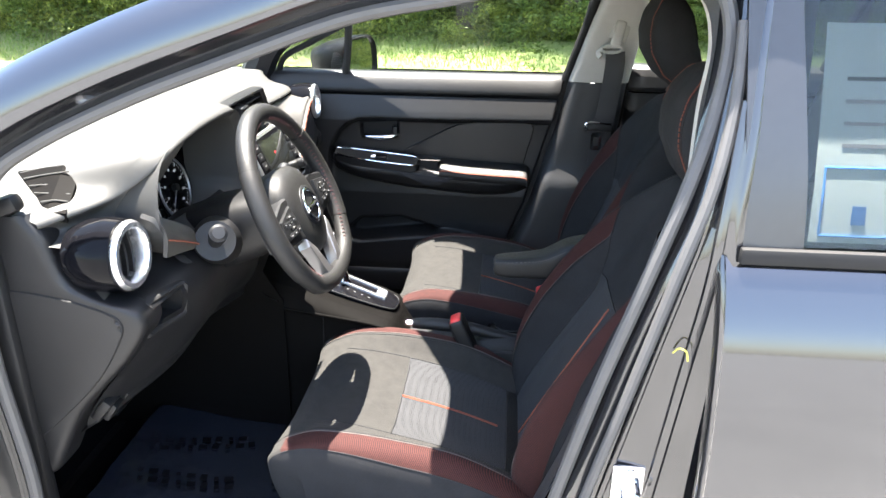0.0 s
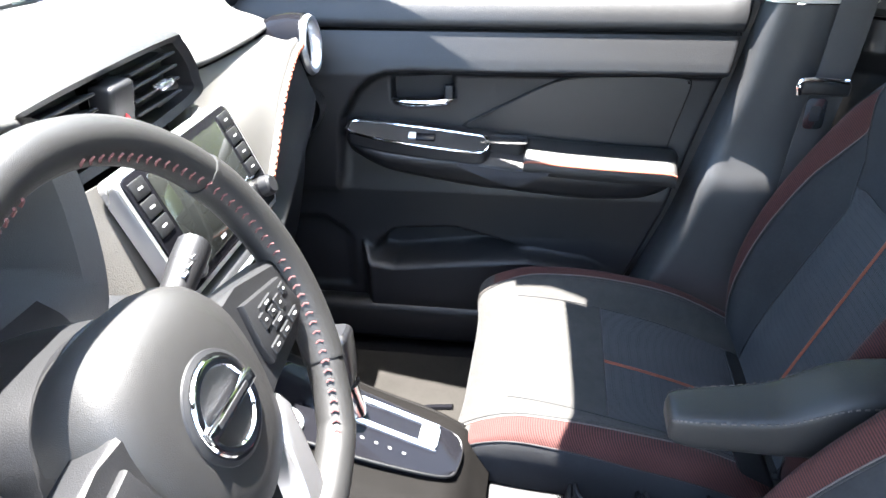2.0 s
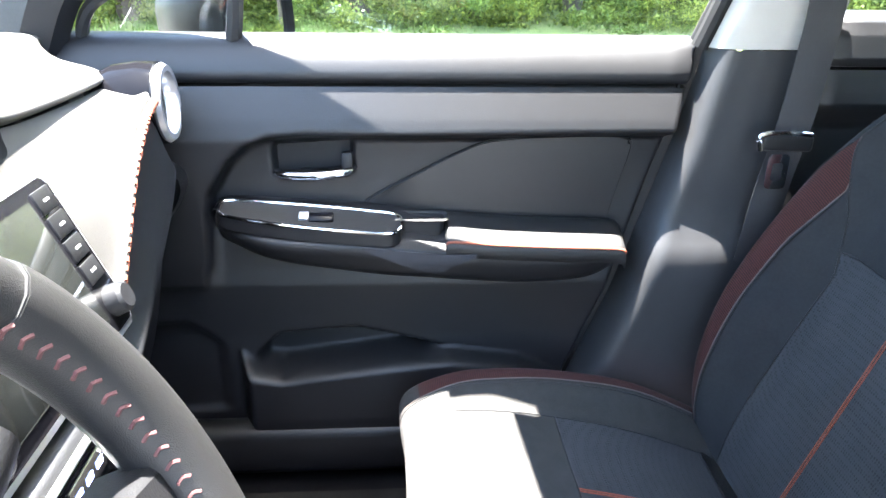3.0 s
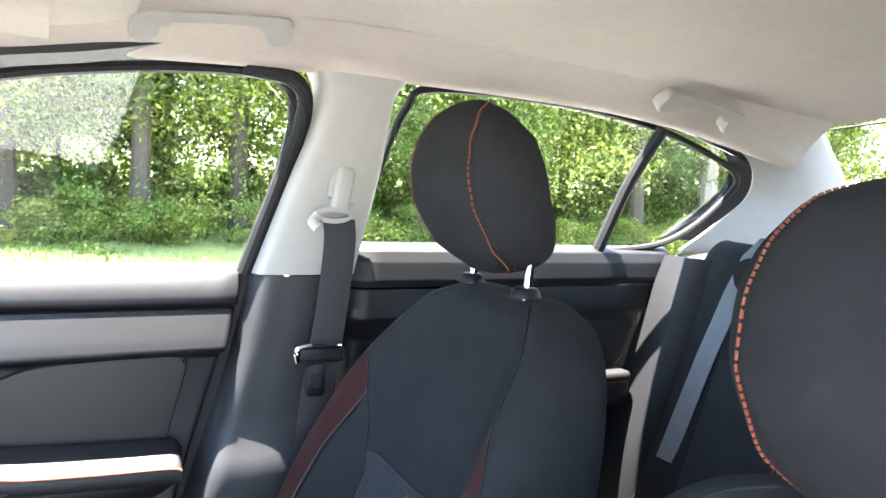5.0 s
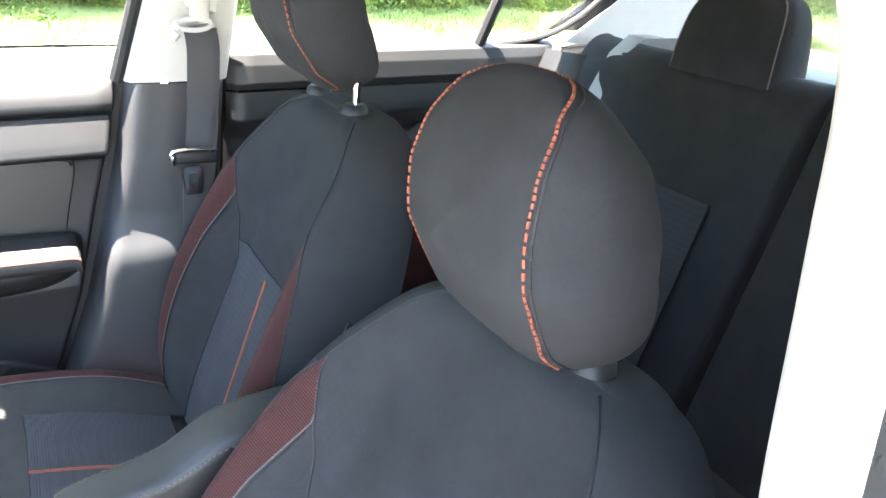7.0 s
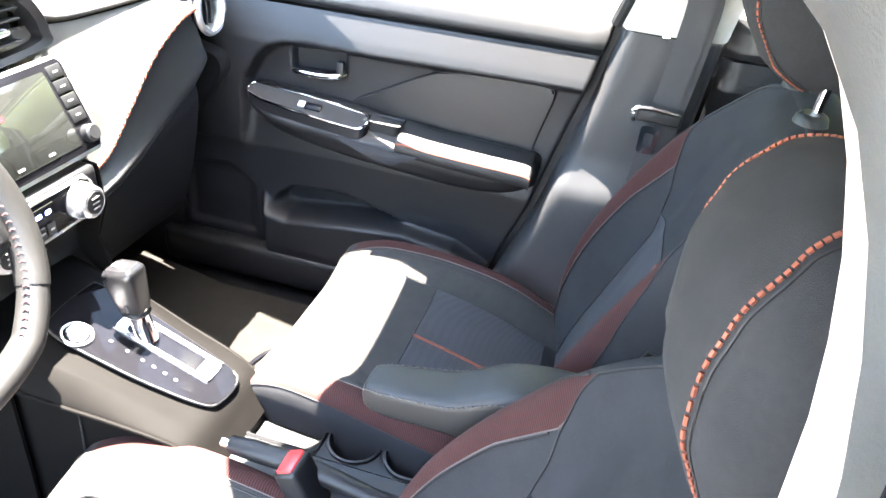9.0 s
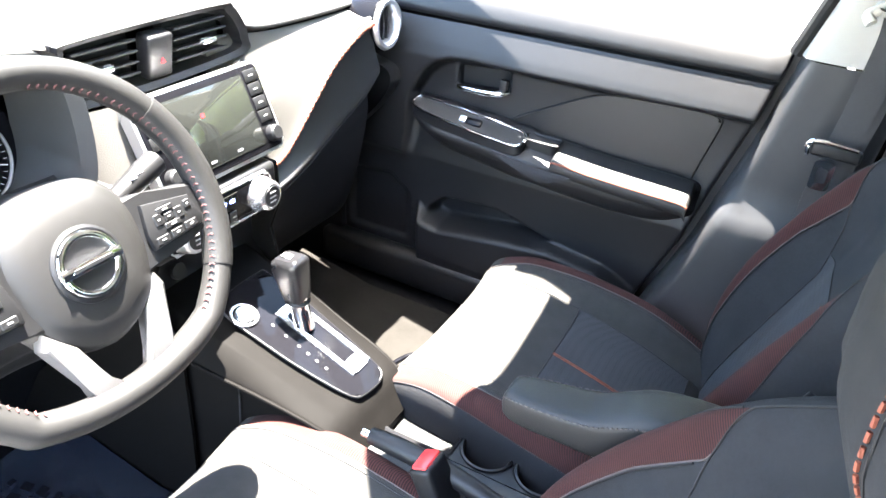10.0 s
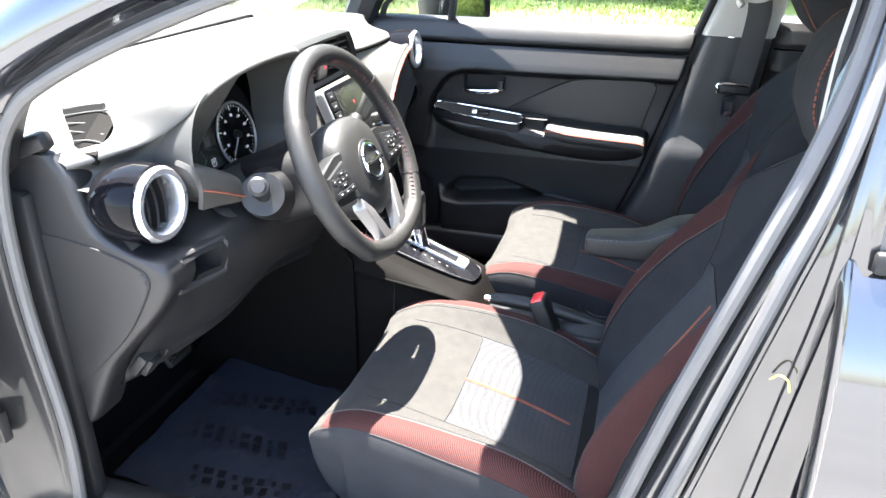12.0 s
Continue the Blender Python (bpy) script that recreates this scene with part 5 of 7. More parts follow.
# ---- passenger doors ----
def panel(xf, xr, prof, nx, mat, parent, name, nz=60, bulge=None):
    """A door lining: its rear edge runs by height, its depth by the profile (z, y)."""
    zs = np.array([p[0] for p in prof][::-1])
    ys = np.array([p[1] for p in prof][::-1])
    zz = np.linspace(zs[0], zs[-1], nz)
    zz = np.unique(np.r_[zz, zs])
    rows = []
    for z in zz:
        y = np.interp(z, zs, ys)
        row = []
        for k in range(nx):
            f = k / (nx - 1)
            x = xf(z) + (xr(z) - xf(z)) * f
            e = min(f, 1 - f) * (nx - 1)
            row.append((x, y + (0.02 if e < 0.5 else 0.0) + (bulge(x, z) if bulge else 0.0), z))
        rows.append(row)
    return part(name, grid_mesh(rows), mat, parent, sharp=50)


pdoor = thing("passenger_door", (0.1, 0.75, 0.3), "closed black-lined front passenger door with armrest and pocket", "car door")
rear_edge = lambda z: float(np.interp(z, [0.27, 0.41, 0.57, 0.66, 0.85, 1.02], [0.345, 0.388, 0.45, 0.475, 0.53, 0.568]))


def step(v):
    v = min(1.0, max(0.0, v))
    return v * v * (3 - 2 * v)


def lining_y(x, z):
    """Depth of the moulded lining: proud shoulder above a swept line, handle hollow, armrest valley, speaker and map pocket below."""
    low = float(np.interp(z, [0.27, 0.35, 0.44, 0.50, 0.56, 0.60, 0.63, 0.70, 0.78, 0.82, 0.86, 0.95], [0.72, 0.708, 0.705, 0.708, 0.705, 0.702, 0.708, 0.716, 0.721, 0.721, 0.719, 0.719]))
    high = float(np.interp(z, [0.55, 0.65, 0.75, 0.86, 0.89, 0.92, 0.938], [0.698, 0.684, 0.676, 0.671, 0.681, 0.694, 0.702]))
    line = float(np.interp(x, [-0.235, -0.215, -0.18, -0.15, -0.117, -0.06, 0.1, 0.53], [0.60, 0.765, 0.822, 0.848, 0.860, 0.864, 0.862, 0.866]))
    ahead = step((-0.205 - x) / 0.05) * step((z - 0.56) / 0.08)
    f = max(step((z - line + 0.014) / 0.022), ahead)
    y = low + (high - low) * f
    # hollow behind the handle
    y += 0.030 * step((0.066 - abs(x + 0.050)) / 0.010) * step((0.028 - abs(z - 0.82 - 0.06 * (x + 0.05))) / 0.009)
    # lower part: speaker area, pocket lip and the dark hollow behind it
    lip = float(np.interp(x, [-0.40, -0.28, -0.19, -0.17, -0.12, 0.06, 0.178, 0.30, 0.45], [0.53, 0.537, 0.468, 0.442, 0.432, 0.456, 0.467, 0.45, 0.38]))
    if x > -0.20:
        y -= 0.042 * step((lip + 0.008 - z) / 0.018) * step((x + 0.20) / 0.03) * step((0.44 - x) / 0.14)
    top = float(np.interp(x, [-0.16, -0.124, 0.012, 0.177], [0.475, 0.507, 0.518, 0.475]))
    y += 0.045 * step((z - lip) / 0.014) * step((top - z) / 0.02) * step((x + 0.17) / 0.025) * step((0.185 - x) / 0.015)
    spk = step((x + 0.41) / 0.02) * step((-0.21 - x) / 0.03) * step((z - 0.34) / 0.02) * step((lip - z) / 0.02)
    return y + 0.010 * spk


lin = []
for z in np.linspace(0.27, 0.938, 135):
    xr = rear_edge(z)
    xs = np.linspace(-0.46, xr - 0.006, 190)
    lin.append([(x, lining_y(x, z), z) for x in xs] + [(xr - 0.002, lining_y(xr, z) + 0.003, z), (xr, lining_y(xr, z) + 0.008, z), (xr, 0.735, z)])
part("door_lining", grid_mesh(lin), PLASTIC_LT, pdoor, sharp=85)
tri = []
for z, y in ((0.940, 0.735), (0.941, 0.716), (0.944, 0.706), (0.952, 0.701), (0.962, 0.703), (0.978, 0.711), (0.994, 0.721), (1.004, 0.731), (1.011, 0.744), (1.012, 0.765)):
    xr = rear_edge(z) + 0.002
    tri.append([(x, y, z) for x in np.linspace(-0.46, xr - 0.006, 30)] + [(xr - 0.001, y + 0.003, z), (xr, y + 0.01, z), (xr, max(0.74, y), z)])
part("sill_trim", grid_mesh(tri), PLASTIC_LT, pdoor, sharp=60)
core = [(-0.47, 0.26), (0.37, 0.26), (0.42, 0.41), (0.48, 0.57), (0.56, 0.85), (0.605, 1.005), (-0.47, 1.005)]
part("door_core", prism(core, lambda u, v, d: Vector((u, d, v)), 0.758, 0.775), RUBBER, pdoor)
part("gap_seal", slab([[(rear_edge(z) - 0.004, 0.736, z), (rear_edge(z) + 0.035, 0.734, z)] for z in np.linspace(0.27, 1.0, 20)], 0.006), RUBBER, pdoor)
on_door = lambda u, v, d: Vector((u, 0.722 - d, v))
# padded insert with a swept front edge
ins = [(0.035, 0.745), (0.12, 0.793), (0.21, 0.838), (0.26, 0.850), (0.32, 0.854), (0.43, 0.856), (0.462, 0.852), (0.471, 0.838), (0.452, 0.76), (0.438, 0.705), (0.42, 0.692), (0.30, 0.697), (0.16, 0.712), (0.06, 0.722)]
part("padded_insert", prism([tuple(p) for p in crom(ins, 90, True)], on_door, -0.01, 0.011, 0.007, 3), INSERT_SKIN, pdoor, "smooth black padded door insert")
part("insert_groove", tube([on_door(u, v, 0.005) for u, v in crom(ins, 90, True)], 0.0032, 6, 180, True, 1.0, (0, 1, 0)), RUBBER, pdoor)
# handle
# dark plate laid in the hollow to paint the shade behind the handle
hd = part("recess_shade_plate", prism(rrect(0.128, 0.054, 0.012), lambda u, v, d: Vector((u - 0.05, 0.75 - d, v + 0.82 + 0.06 * u)), 0.003, 0.008), RUBBER, pdoor)
part("door_handle", tube([(-0.108, 0.716, 0.797), (-0.09, 0.704, 0.796), (-0.04, 0.700, 0.797), (0.0, 0.702, 0.801), (0.016, 0.716, 0.805)], [0.009, 0.0105, 0.0105, 0.010, 0.008], 12, 24, False, 0.85), CHROME, hd, "chrome door handle")
part("lock_tab", rbox((0.006, 0.710, 0.815), (0.018, 0.016, 0.036), 0.004, 2), PLASTIC, hd)
# armrest
ab = []
for x, zt, zb, y, sl in ((-0.215, 0.735, 0.715, 0.712, 0.0), (-0.195, 0.752, 0.69, 0.668, 0.02), (-0.12, 0.75, 0.662, 0.638, 0.034), (0.0, 0.742, 0.642, 0.632, 0.034), (0.08, 0.736, 0.632, 0.63, 0.034), (0.13, 0.728, 0.628, 0.632, 0.030), (0.18, 0.725, 0.622, 0.634, 0.032), (0.30, 0.716, 0.614, 0.636, 0.032), (0.40, 0.712, 0.62, 0.64, 0.030), (0.455, 0.706, 0.64, 0.66, 0.012), (0.468, 0.695, 0.66, 0.70, 0.0)):
    ab.append([(x, 0.725, zt + 0.004), (x, 0.695, zt + 0.002), (x, y + 0.012, zt - sl), (x, y, zt - sl - 0.012), (x, y + 0.003, (zt - sl + zb) / 2), (x, y + 0.02, zb + 0.008), (x, 0.71, zb - 0.01), (x, 0.722, zb - 0.012)])
ag2 = smooth_grid(ab, 70, 40)
part("armrest_body", grid_mesh(ag2), PLASTIC, pdoor)
sw = crom([(-0.196, 0.672), (-0.184, 0.655), (-0.10, 0.641), (0.04, 0.633), (0.086, 0.638), (0.088, 0.668), (0.04, 0.676), (-0.10, 0.683), (-0.182, 0.685)], 60, True)
zarm = lambda x: float(np.interp(x, [-0.2, -0.12, 0.1], [0.7545, 0.751, 0.7385]))
zsw = lambda x, y: zarm(x) + 0.004 - 0.5 * (0.685 - y)
part("switch_panel", loft([[(x, y - 0.002, zsw(x, y) + d) for x, y in sw] for d in (-0.02, 0.002)]), PLASTIC, pdoor)
part("switch_trim", tube([(x, y - 0.002, zsw(x, y) + 0.003) for x, y in sw], 0.0030, 8, 100, True), CHROME, pdoor, "chrome trim loop")
part("window_switch", rbox((-0.035, 0.656, zsw(-0.035, 0.656) + 0.004), (0.04, 0.018, 0.008), 0.003, 2, pose(0, 0, 0, 36, 0, 0)), GLOSS, pdoor)
part("switch_key", rbox((-0.062, 0.656, zsw(-0.06, 0.656) + 0.005), (0.016, 0.015, 0.008), 0.002, 2, pose(0, 0, 0, 36, 0, 0)), SILVER, pdoor)
part("pull_cup", loft([[(0.125 + u, 0.675 + v, z) for u, v in rrect(w, h, 0.012, 3)] for w, h, z in ((0.09, 0.046, 0.7335), (0.084, 0.04, 0.736), (0.076, 0.034, 0.733), (0.07, 0.03, 0.70), (0.002, 0.002, 0.70))], False), RUBBER, pdoor)
pad = [[(x, y, z) for y, z in ((0.708, zt - 0.002), (0.694, zt + 0.005), (0.668, zt - 0.003), (0.643, zt - 0.014), (0.631, zt - 0.026), (0.6295, zt - 0.040), (0.634, zt - 0.050))] for x, zt in ((0.163, 0.722), (0.175, 0.728), (0.25, 0.722), (0.35, 0.717), (0.445, 0.713), (0.459, 0.703))]
pg = smooth_grid(pad, 30, 20)
part("armrest_pad", grid_mesh(pg), LEATHER, pdoor)
part("pad_stitching", tube([pg[i][12] + np.array((0, -0.001, 0.0)) for i in range(2, 29)], 0.0022, 6, 27), STITCH, pdoor, "orange stitching")
part("carbon_strip", slab(smooth_grid([[(x, float(np.interp(z, [0.636, 0.668, 0.70], [0.650, 0.633, 0.630])) - 0.0015, z) for z in (zt, (zt + zb) / 2, zb)] for x, zt, zb in ((0.03, 0.700, 0.694), (0.09, 0.692, 0.668), (0.146, 0.686, 0.648), (0.18, 0.684, 0.664), (0.213, 0.684, 0.680))], 14, 8), 0.002), woven("carbon_weave", (0.01, 0.01, 0.011), (0.05, 0.05, 0.055), 160, 45, bump=0.2), pdoor)
# outer skin, glass, frame, mirror
skin_prof = [(1.0, 0.775), (0.96, 0.80), (0.88, 0.83), (0.75, 0.85), (0.55, 0.855), (0.4, 0.845), (0.28, 0.815)]


def skin(name, x0, x1, s, parent, mat=None):
    rows = [[(x, s * y, z) for x in ((x0, x1) if s < 0 else (x1, x0))] for z, y in skin_prof]
    g = smooth_grid(rows, 24, 6)
    return part(name, slab(g, 0.008), mat or PAINT, parent)


skin("door_skin", -0.47, 0.655, 1, pdoor)
glass_y = lambda z: float(np.interp(z, [0.98, 1.1, 1.2, 1.36], [0.752, 0.728, 0.700, 0.648]))


def window(name, outline, parent, s=1, mat=None, dy=0.0):
    pts = [(x, s * (glass_y(z) + dy), z) for x, z in outline]
    bm = bmesh.new()
    a = [bm.verts.new(p) for p in pts]
    b = [bm.verts.new((p[0], p[1] + 0.004 * s, p[2])) for p in pts]
    bm.faces.new(a)
    bm.faces.new(b[::-1])
    for i in range(len(a)):
        bm.faces.new((a[i - 1], a[i], b[i], b[i - 1]))
    bmesh.ops.recalc_face_normals(bm, faces=bm.faces[:])
    ob = part(name, bm, mat or GLASS, parent)
    ob.visible_shadow = False
    return ob


front_glass = [(-0.155, 0.985), (0.555, 1.0), (0.605, 1.15), (0.63, 1.28), (0.58, 1.33), (0.40, 1.325), (0.2, 1.29), (0.0, 1.22), (-0.13, 1.165)]
window("window_glass", front_glass, pdoor)
window("quarter_glass", [(-0.36, 0.985), (-0.175, 0.985), (-0.15, 1.155), (-0.28, 1.09)], pdoor)
part("window_divider", tube([(-0.168, 0.745, 0.98), (-0.15, 0.722, 1.08), (-0.135, 0.69, 1.19)], 0.013, 8, 8, False, 1.0), RUBBER, pdoor, "black window divider bar")
frame_pts = [(x, glass_y(z) - 0.004 + (0.014 if z > 1.2 and x < 0.6 else 0.0), z) for x, z in [(-0.40, 0.98), (-0.37, 1.05), (-0.28, 1.10), (-0.13, 1.175), (0.0, 1.228), (0.2, 1.298), (0.40, 1.333), (0.56, 1.343), (0.615, 1.325), (0.632, 1.27), (0.615, 1.16), (0.58, 1.04), (0.562, 0.98)]]
part("window_frame", tube(frame_pts, 0.010, 8, 90), RUBBER, pdoor, "black rubber window frame")
MM = axes((-0.175, 0.925, 1.025), (math.cos(radians(20)), -math.sin(radians(20)), 0.07), (0, 1, 0))
mir = part("door_mirror", loft([[MM @ Vector((w * math.copysign(abs(math.cos(q)) ** 0.6, math.cos(q)), h * math.copysign(abs(math.sin(q)) ** 0.6, math.sin(q)), d)) for q in np.arange(28) * 2 * math.pi / 28] for d, w, h in ((-0.15, 0.05, 0.03), (-0.13, 0.078, 0.05), (-0.07, 0.102, 0.07), (-0.01, 0.112, 0.08), (0.03, 0.114, 0.082), (0.036, 0.108, 0.077), (0.02, 0.102, 0.071), (0.018, 0.01, 0.01))]), MIRROR_CAP, pdoor, "black mirror housing")
part("mirror_glass", prism(rrect(0.196, 0.134, 0.03), lambda u, v, d: MM @ Vector((u, v, d)), 0.020, 0.024), surface("mirror", (0.9, 0.9, 0.9), 0.01, 1.0, rough_var=0.0, mix=0.0), mir, "mirror glass")
part("mirror_arm", tube([(-0.24, 0.77, 0.98), (-0.23, 0.83, 0.982), (-0.22, 0.88, 0.985)], 0.022, 10, 8, False, 0.7), PLASTIC, mir)

# ---- rear passenger door ----
rdoor = thing("rear_passenger_door", (1.1, 0.75, 0.3), "closed black-lined rear passenger door", "car door")
rf, rr_ = (lambda z: float(np.interp(z, [0.3, 1.05], [0.72, 0.775]))), (lambda z: float(np.interp(z, [0.3, 0.55, 0.75, 1.05], [1.22, 1.3, 1.52, 1.60])))
panel(rf, rr_, [(1.055, 0.755), (1.052, 0.735), (1.04, 0.715), (1.02, 0.706), (0.985, 0.700), (0.972, 0.705), (0.97, 0.715)], 30, PLASTIC_LT, rdoor, "sill_trim", 16)
panel(rf, rr_, [(0.966, 0.708), (0.93, 0.700), (0.91, 0.698), (0.90, 0.705), (0.87, 0.722), (0.75, 0.722), (0.6, 0.715), (0.4, 0.712), (0.3, 0.72)], 40, PLASTIC, rdoor, "door_lining", 40)
part("padded_insert", prism([(1.10, 0.80), (1.20, 0.875), (1.30, 0.895), (1.46, 0.90), (1.485, 0.88), (1.46, 0.80), (1.42, 0.76), (1.2, 0.765)], lambda u, v, d: Vector((u, 0.724 - d, v)), -0.01, 0.012, 0.008, 3), LEATHER, rdoor)
# added panel; its maroon stands in for the seats' red reflected on the lining
part("red_reflection_panel", prism([(1.0, 0.44), (1.30, 0.44), (1.40, 0.60), (1.42, 0.70), (1.0, 0.70)], lambda u, v, d: Vector((u, 0.716 - d, v)), -0.006, 0.008, 0.005, 2), MAROON, rdoor, "dark red reflection on the lining below the armrest, built as a panel")
part("armrest_body", rbox((1.22, 0.69, 0.735), (0.44, 0.075, 0.075), 0.025, 3), PLASTIC, rdoor)
part("armrest_pad", rbox((1.32, 0.682, 0.765), (0.22, 0.07, 0.03), 0.012, 3), LEATHER, rdoor)
part("pad_stitching", tube([(1.23, 0.648, 0.758), (1.42, 0.648, 0.758)], 0.002, 5, 4), STITCH, rdoor)
skin("door_skin", 0.668, 1.60, 1, rdoor)
window("window_glass", [(0.76, 1.03), (1.375, 1.05), (1.455, 1.32), (1.2, 1.345), (0.88, 1.345), (0.84, 1.30)], rdoor)
window("quarter_glass", [(1.385, 1.05), (1.55, 1.07), (1.70, 1.15), (1.74, 1.22), (1.70, 1.25), (1.47, 1.315)], rdoor)
part("window_divider", tube([(1.372, 0.735, 1.04), (1.42, 0.70, 1.20), (1.465, 0.655, 1.325)], 0.014, 8, 8), RUBBER, rdoor, "black window divider bar")
part("window_frame", tube([(x, glass_y(z) - 0.004 + (0.016 if z > 1.3 else 0.0), z) for x, z in ((0.755, 1.02), (0.80, 1.18), (0.845, 1.31), (0.90, 1.352), (1.2, 1.355), (1.46, 1.328), (1.68, 1.268), (1.752, 1.23), (1.742, 1.19), (1.66, 1.11), (1.55, 1.06), (1.37, 1.04))], 0.008, 8, 90), RUBBER, rdoor, "black rubber window frame")

# ---- pillars, belts, roof fittings ----
for s in (1, -1):
    fr = lambda z: float(np.interp(z, [0.30, 0.42, 0.58, 0.66, 0.85, 1.0], [0.36, 0.40, 0.462, 0.485, 0.54, 0.572]))
    rows = []
    for z in np.linspace(0.28, 1.0, 22):
        f = fr(z) + (0.006 if s > 0 else 0.035)
        b = float(np.interp(z, [0.28, 0.6, 1.0], [0.70, 0.725, 0.765]))
        yin = float(np.interp(z, [0.28, 0.675, 0.705, 0.725, 0.9, 1.0], [0.632, 0.636, 0.650, 0.664, 0.668, 0.668]))
        rows.append([(f, 0.725 * s, z), (f + 0.006, (yin + 0.03) * s, z), (f + 0.022, (yin + 0.004) * s, z), (f + 0.06, yin * s, z), ((f + b) / 2, (yin - 0.002) * s, z), (b - 0.04, (yin + 0.004) * s, z), (b - 0.012, (yin + 0.02) * s, z), (b, 0.725 * s, z)][:: s])
    part("lower_pillar_trim", grid_mesh(np.array([crom(r, 26) for r in rows])), PILLAR_LIT, car, "black moulded pillar cover")
    up = []
    for z, f, b, y in ((1.001, 0.578, 0.765, 0.677), (1.08, 0.602, 0.777, 0.662), (1.18, 0.632, 0.791, 0.640), (1.26, 0.658, 0.794, 0.617), (1.32, 0.664, 0.800, 0.606), (1.352, 0.652, 0.822, 0.607)):
        f = f if s > 0 else float(np.interp(z, [1.0, 1.08, 1.18, 1.26, 1.32, 1.352], [0.652, 0.656, 0.658, 0.667, 0.655, 0.612]))
        y = y if s > 0 else float(np.interp(z, [1.0, 1.08, 1.18, 1.26, 1.32, 1.352], [0.638, 0.626, 0.617, 0.602, 0.577, 0.556]))
        up.append([(f - 0.004, (y + 0.055) * s, z), (f, (y + 0.02) * s, z), (f + 0.02, y * s, z), ((f + b) / 2, (y - 0.004) * s, z), (b - 0.02, y * s, z), (b, (y + 0.02) * s, z), (b + 0.004, (y + 0.055) * s, z)][:: s])
    part("upper_pillar_trim", grid_mesh(smooth_grid(up, 24, 26)), TRIM_GREY, car, "pale grey pillar cover")
    if s > 0:
        part("pillar_seal", tube([(0.566, 0.715, 1.0), (0.590, 0.700, 1.08), (0.620, 0.678, 1.18), (0.640, 0.655, 1.26), (0.640, 0.640, 1.31), (0.612, 0.640, 1.338), (0.54, 0.640, 1.346)], 0.014, 10, 50), RUBBER, car, "black rubber door seal")
    # roof rails and rear pillar
    rl = []
    lining = lambda x, y: float(np.interp(x, [0.19, 0.35, 0.7, 1.1, 1.5, 1.82], [1.395, 1.435, 1.458, 1.453, 1.43, 1.392])) - float(np.interp(x, [0.19, 0.35, 0.7, 1.1, 1.5, 1.82], [0.04, 0.045, 0.048, 0.053, 0.048, 0.034])) * (y / 0.58) ** 2.6 - 0.012
    for x, y, z in ((0.20, 0.59, 1.343), (0.3, 0.60, 1.35), (0.55, 0.61, 1.365), (0.85, 0.612, 1.37), (1.2, 0.602, 1.365), (1.45, 0.59, 1.345), (1.62, 0.575, 1.315), (1.80, 0.555, 1.275)):
        rl.append([(x, (y + 0.055) * s, z - 0.01), (x, (y + 0.03) * s, z - 0.018), (x, (y + 0.005) * s, z - 0.012), (x, (y - 0.025) * s, 0.45 * lining(x, y - 0.08) + 0.55 * (z - 0.012)), (x, (y - 0.08) * s, lining(x, y - 0.08) - 0.002), (x, (y - 0.11) * s, lining(x, y - 0.11) + 0.004)][:: s])
    part("roof_rail_trim", grid_mesh(smooth_grid(rl, 40, 14)), HEADLINER, car)
    part("roof_rail", tube([(0.05, 0.635 * s, 1.345), (0.3, 0.655 * s, 1.378), (0.7, 0.665 * s, 1.397), (1.2, 0.66 * s, 1.39), (1.5, 0.65 * s, 1.36), (1.85, 0.65 * s, 1.27), (2.15, 0.68 * s, 1.12)], 0.034, 12, 50), PAINT, car)
    cp = []
    for k, (x0, z0, y0, x1, z1, y1) in enumerate(((1.56, 1.352, 0.605, 1.835, 1.354, 0.535), (1.72, 1.272, 0.628, 1.945, 1.268, 0.555), (1.76, 1.19, 0.66, 2.03, 1.17, 0.565), (1.68, 1.11, 0.69, 2.10, 1.09, 0.60), (1.60, 1.05, 0.71, 2.15, 1.04, 0.62))):
        cp.append([(x0 + (x1 - x0) * f, (y0 + (y1 - y0) * f - 0.015 * math.sin(f * 3.14)) * s, z0 + (z1 - z0) * f) for f in (0, 0.25, 0.5, 0.75, 1)][:: s])
    part("rear_pillar_trim", slab(smooth_grid(cp, 20, 20)[::-1], 0.01), TRIM_GREY, car, "pale grey rear pillar cover")
    part("rear_pillar", slab([[(p[0] + 0.02, p[1] + 0.09 * s, p[2] + 0.02) for p in r] for r in smooth_grid(cp, 12, 10)], 0.01), PAINT, car)

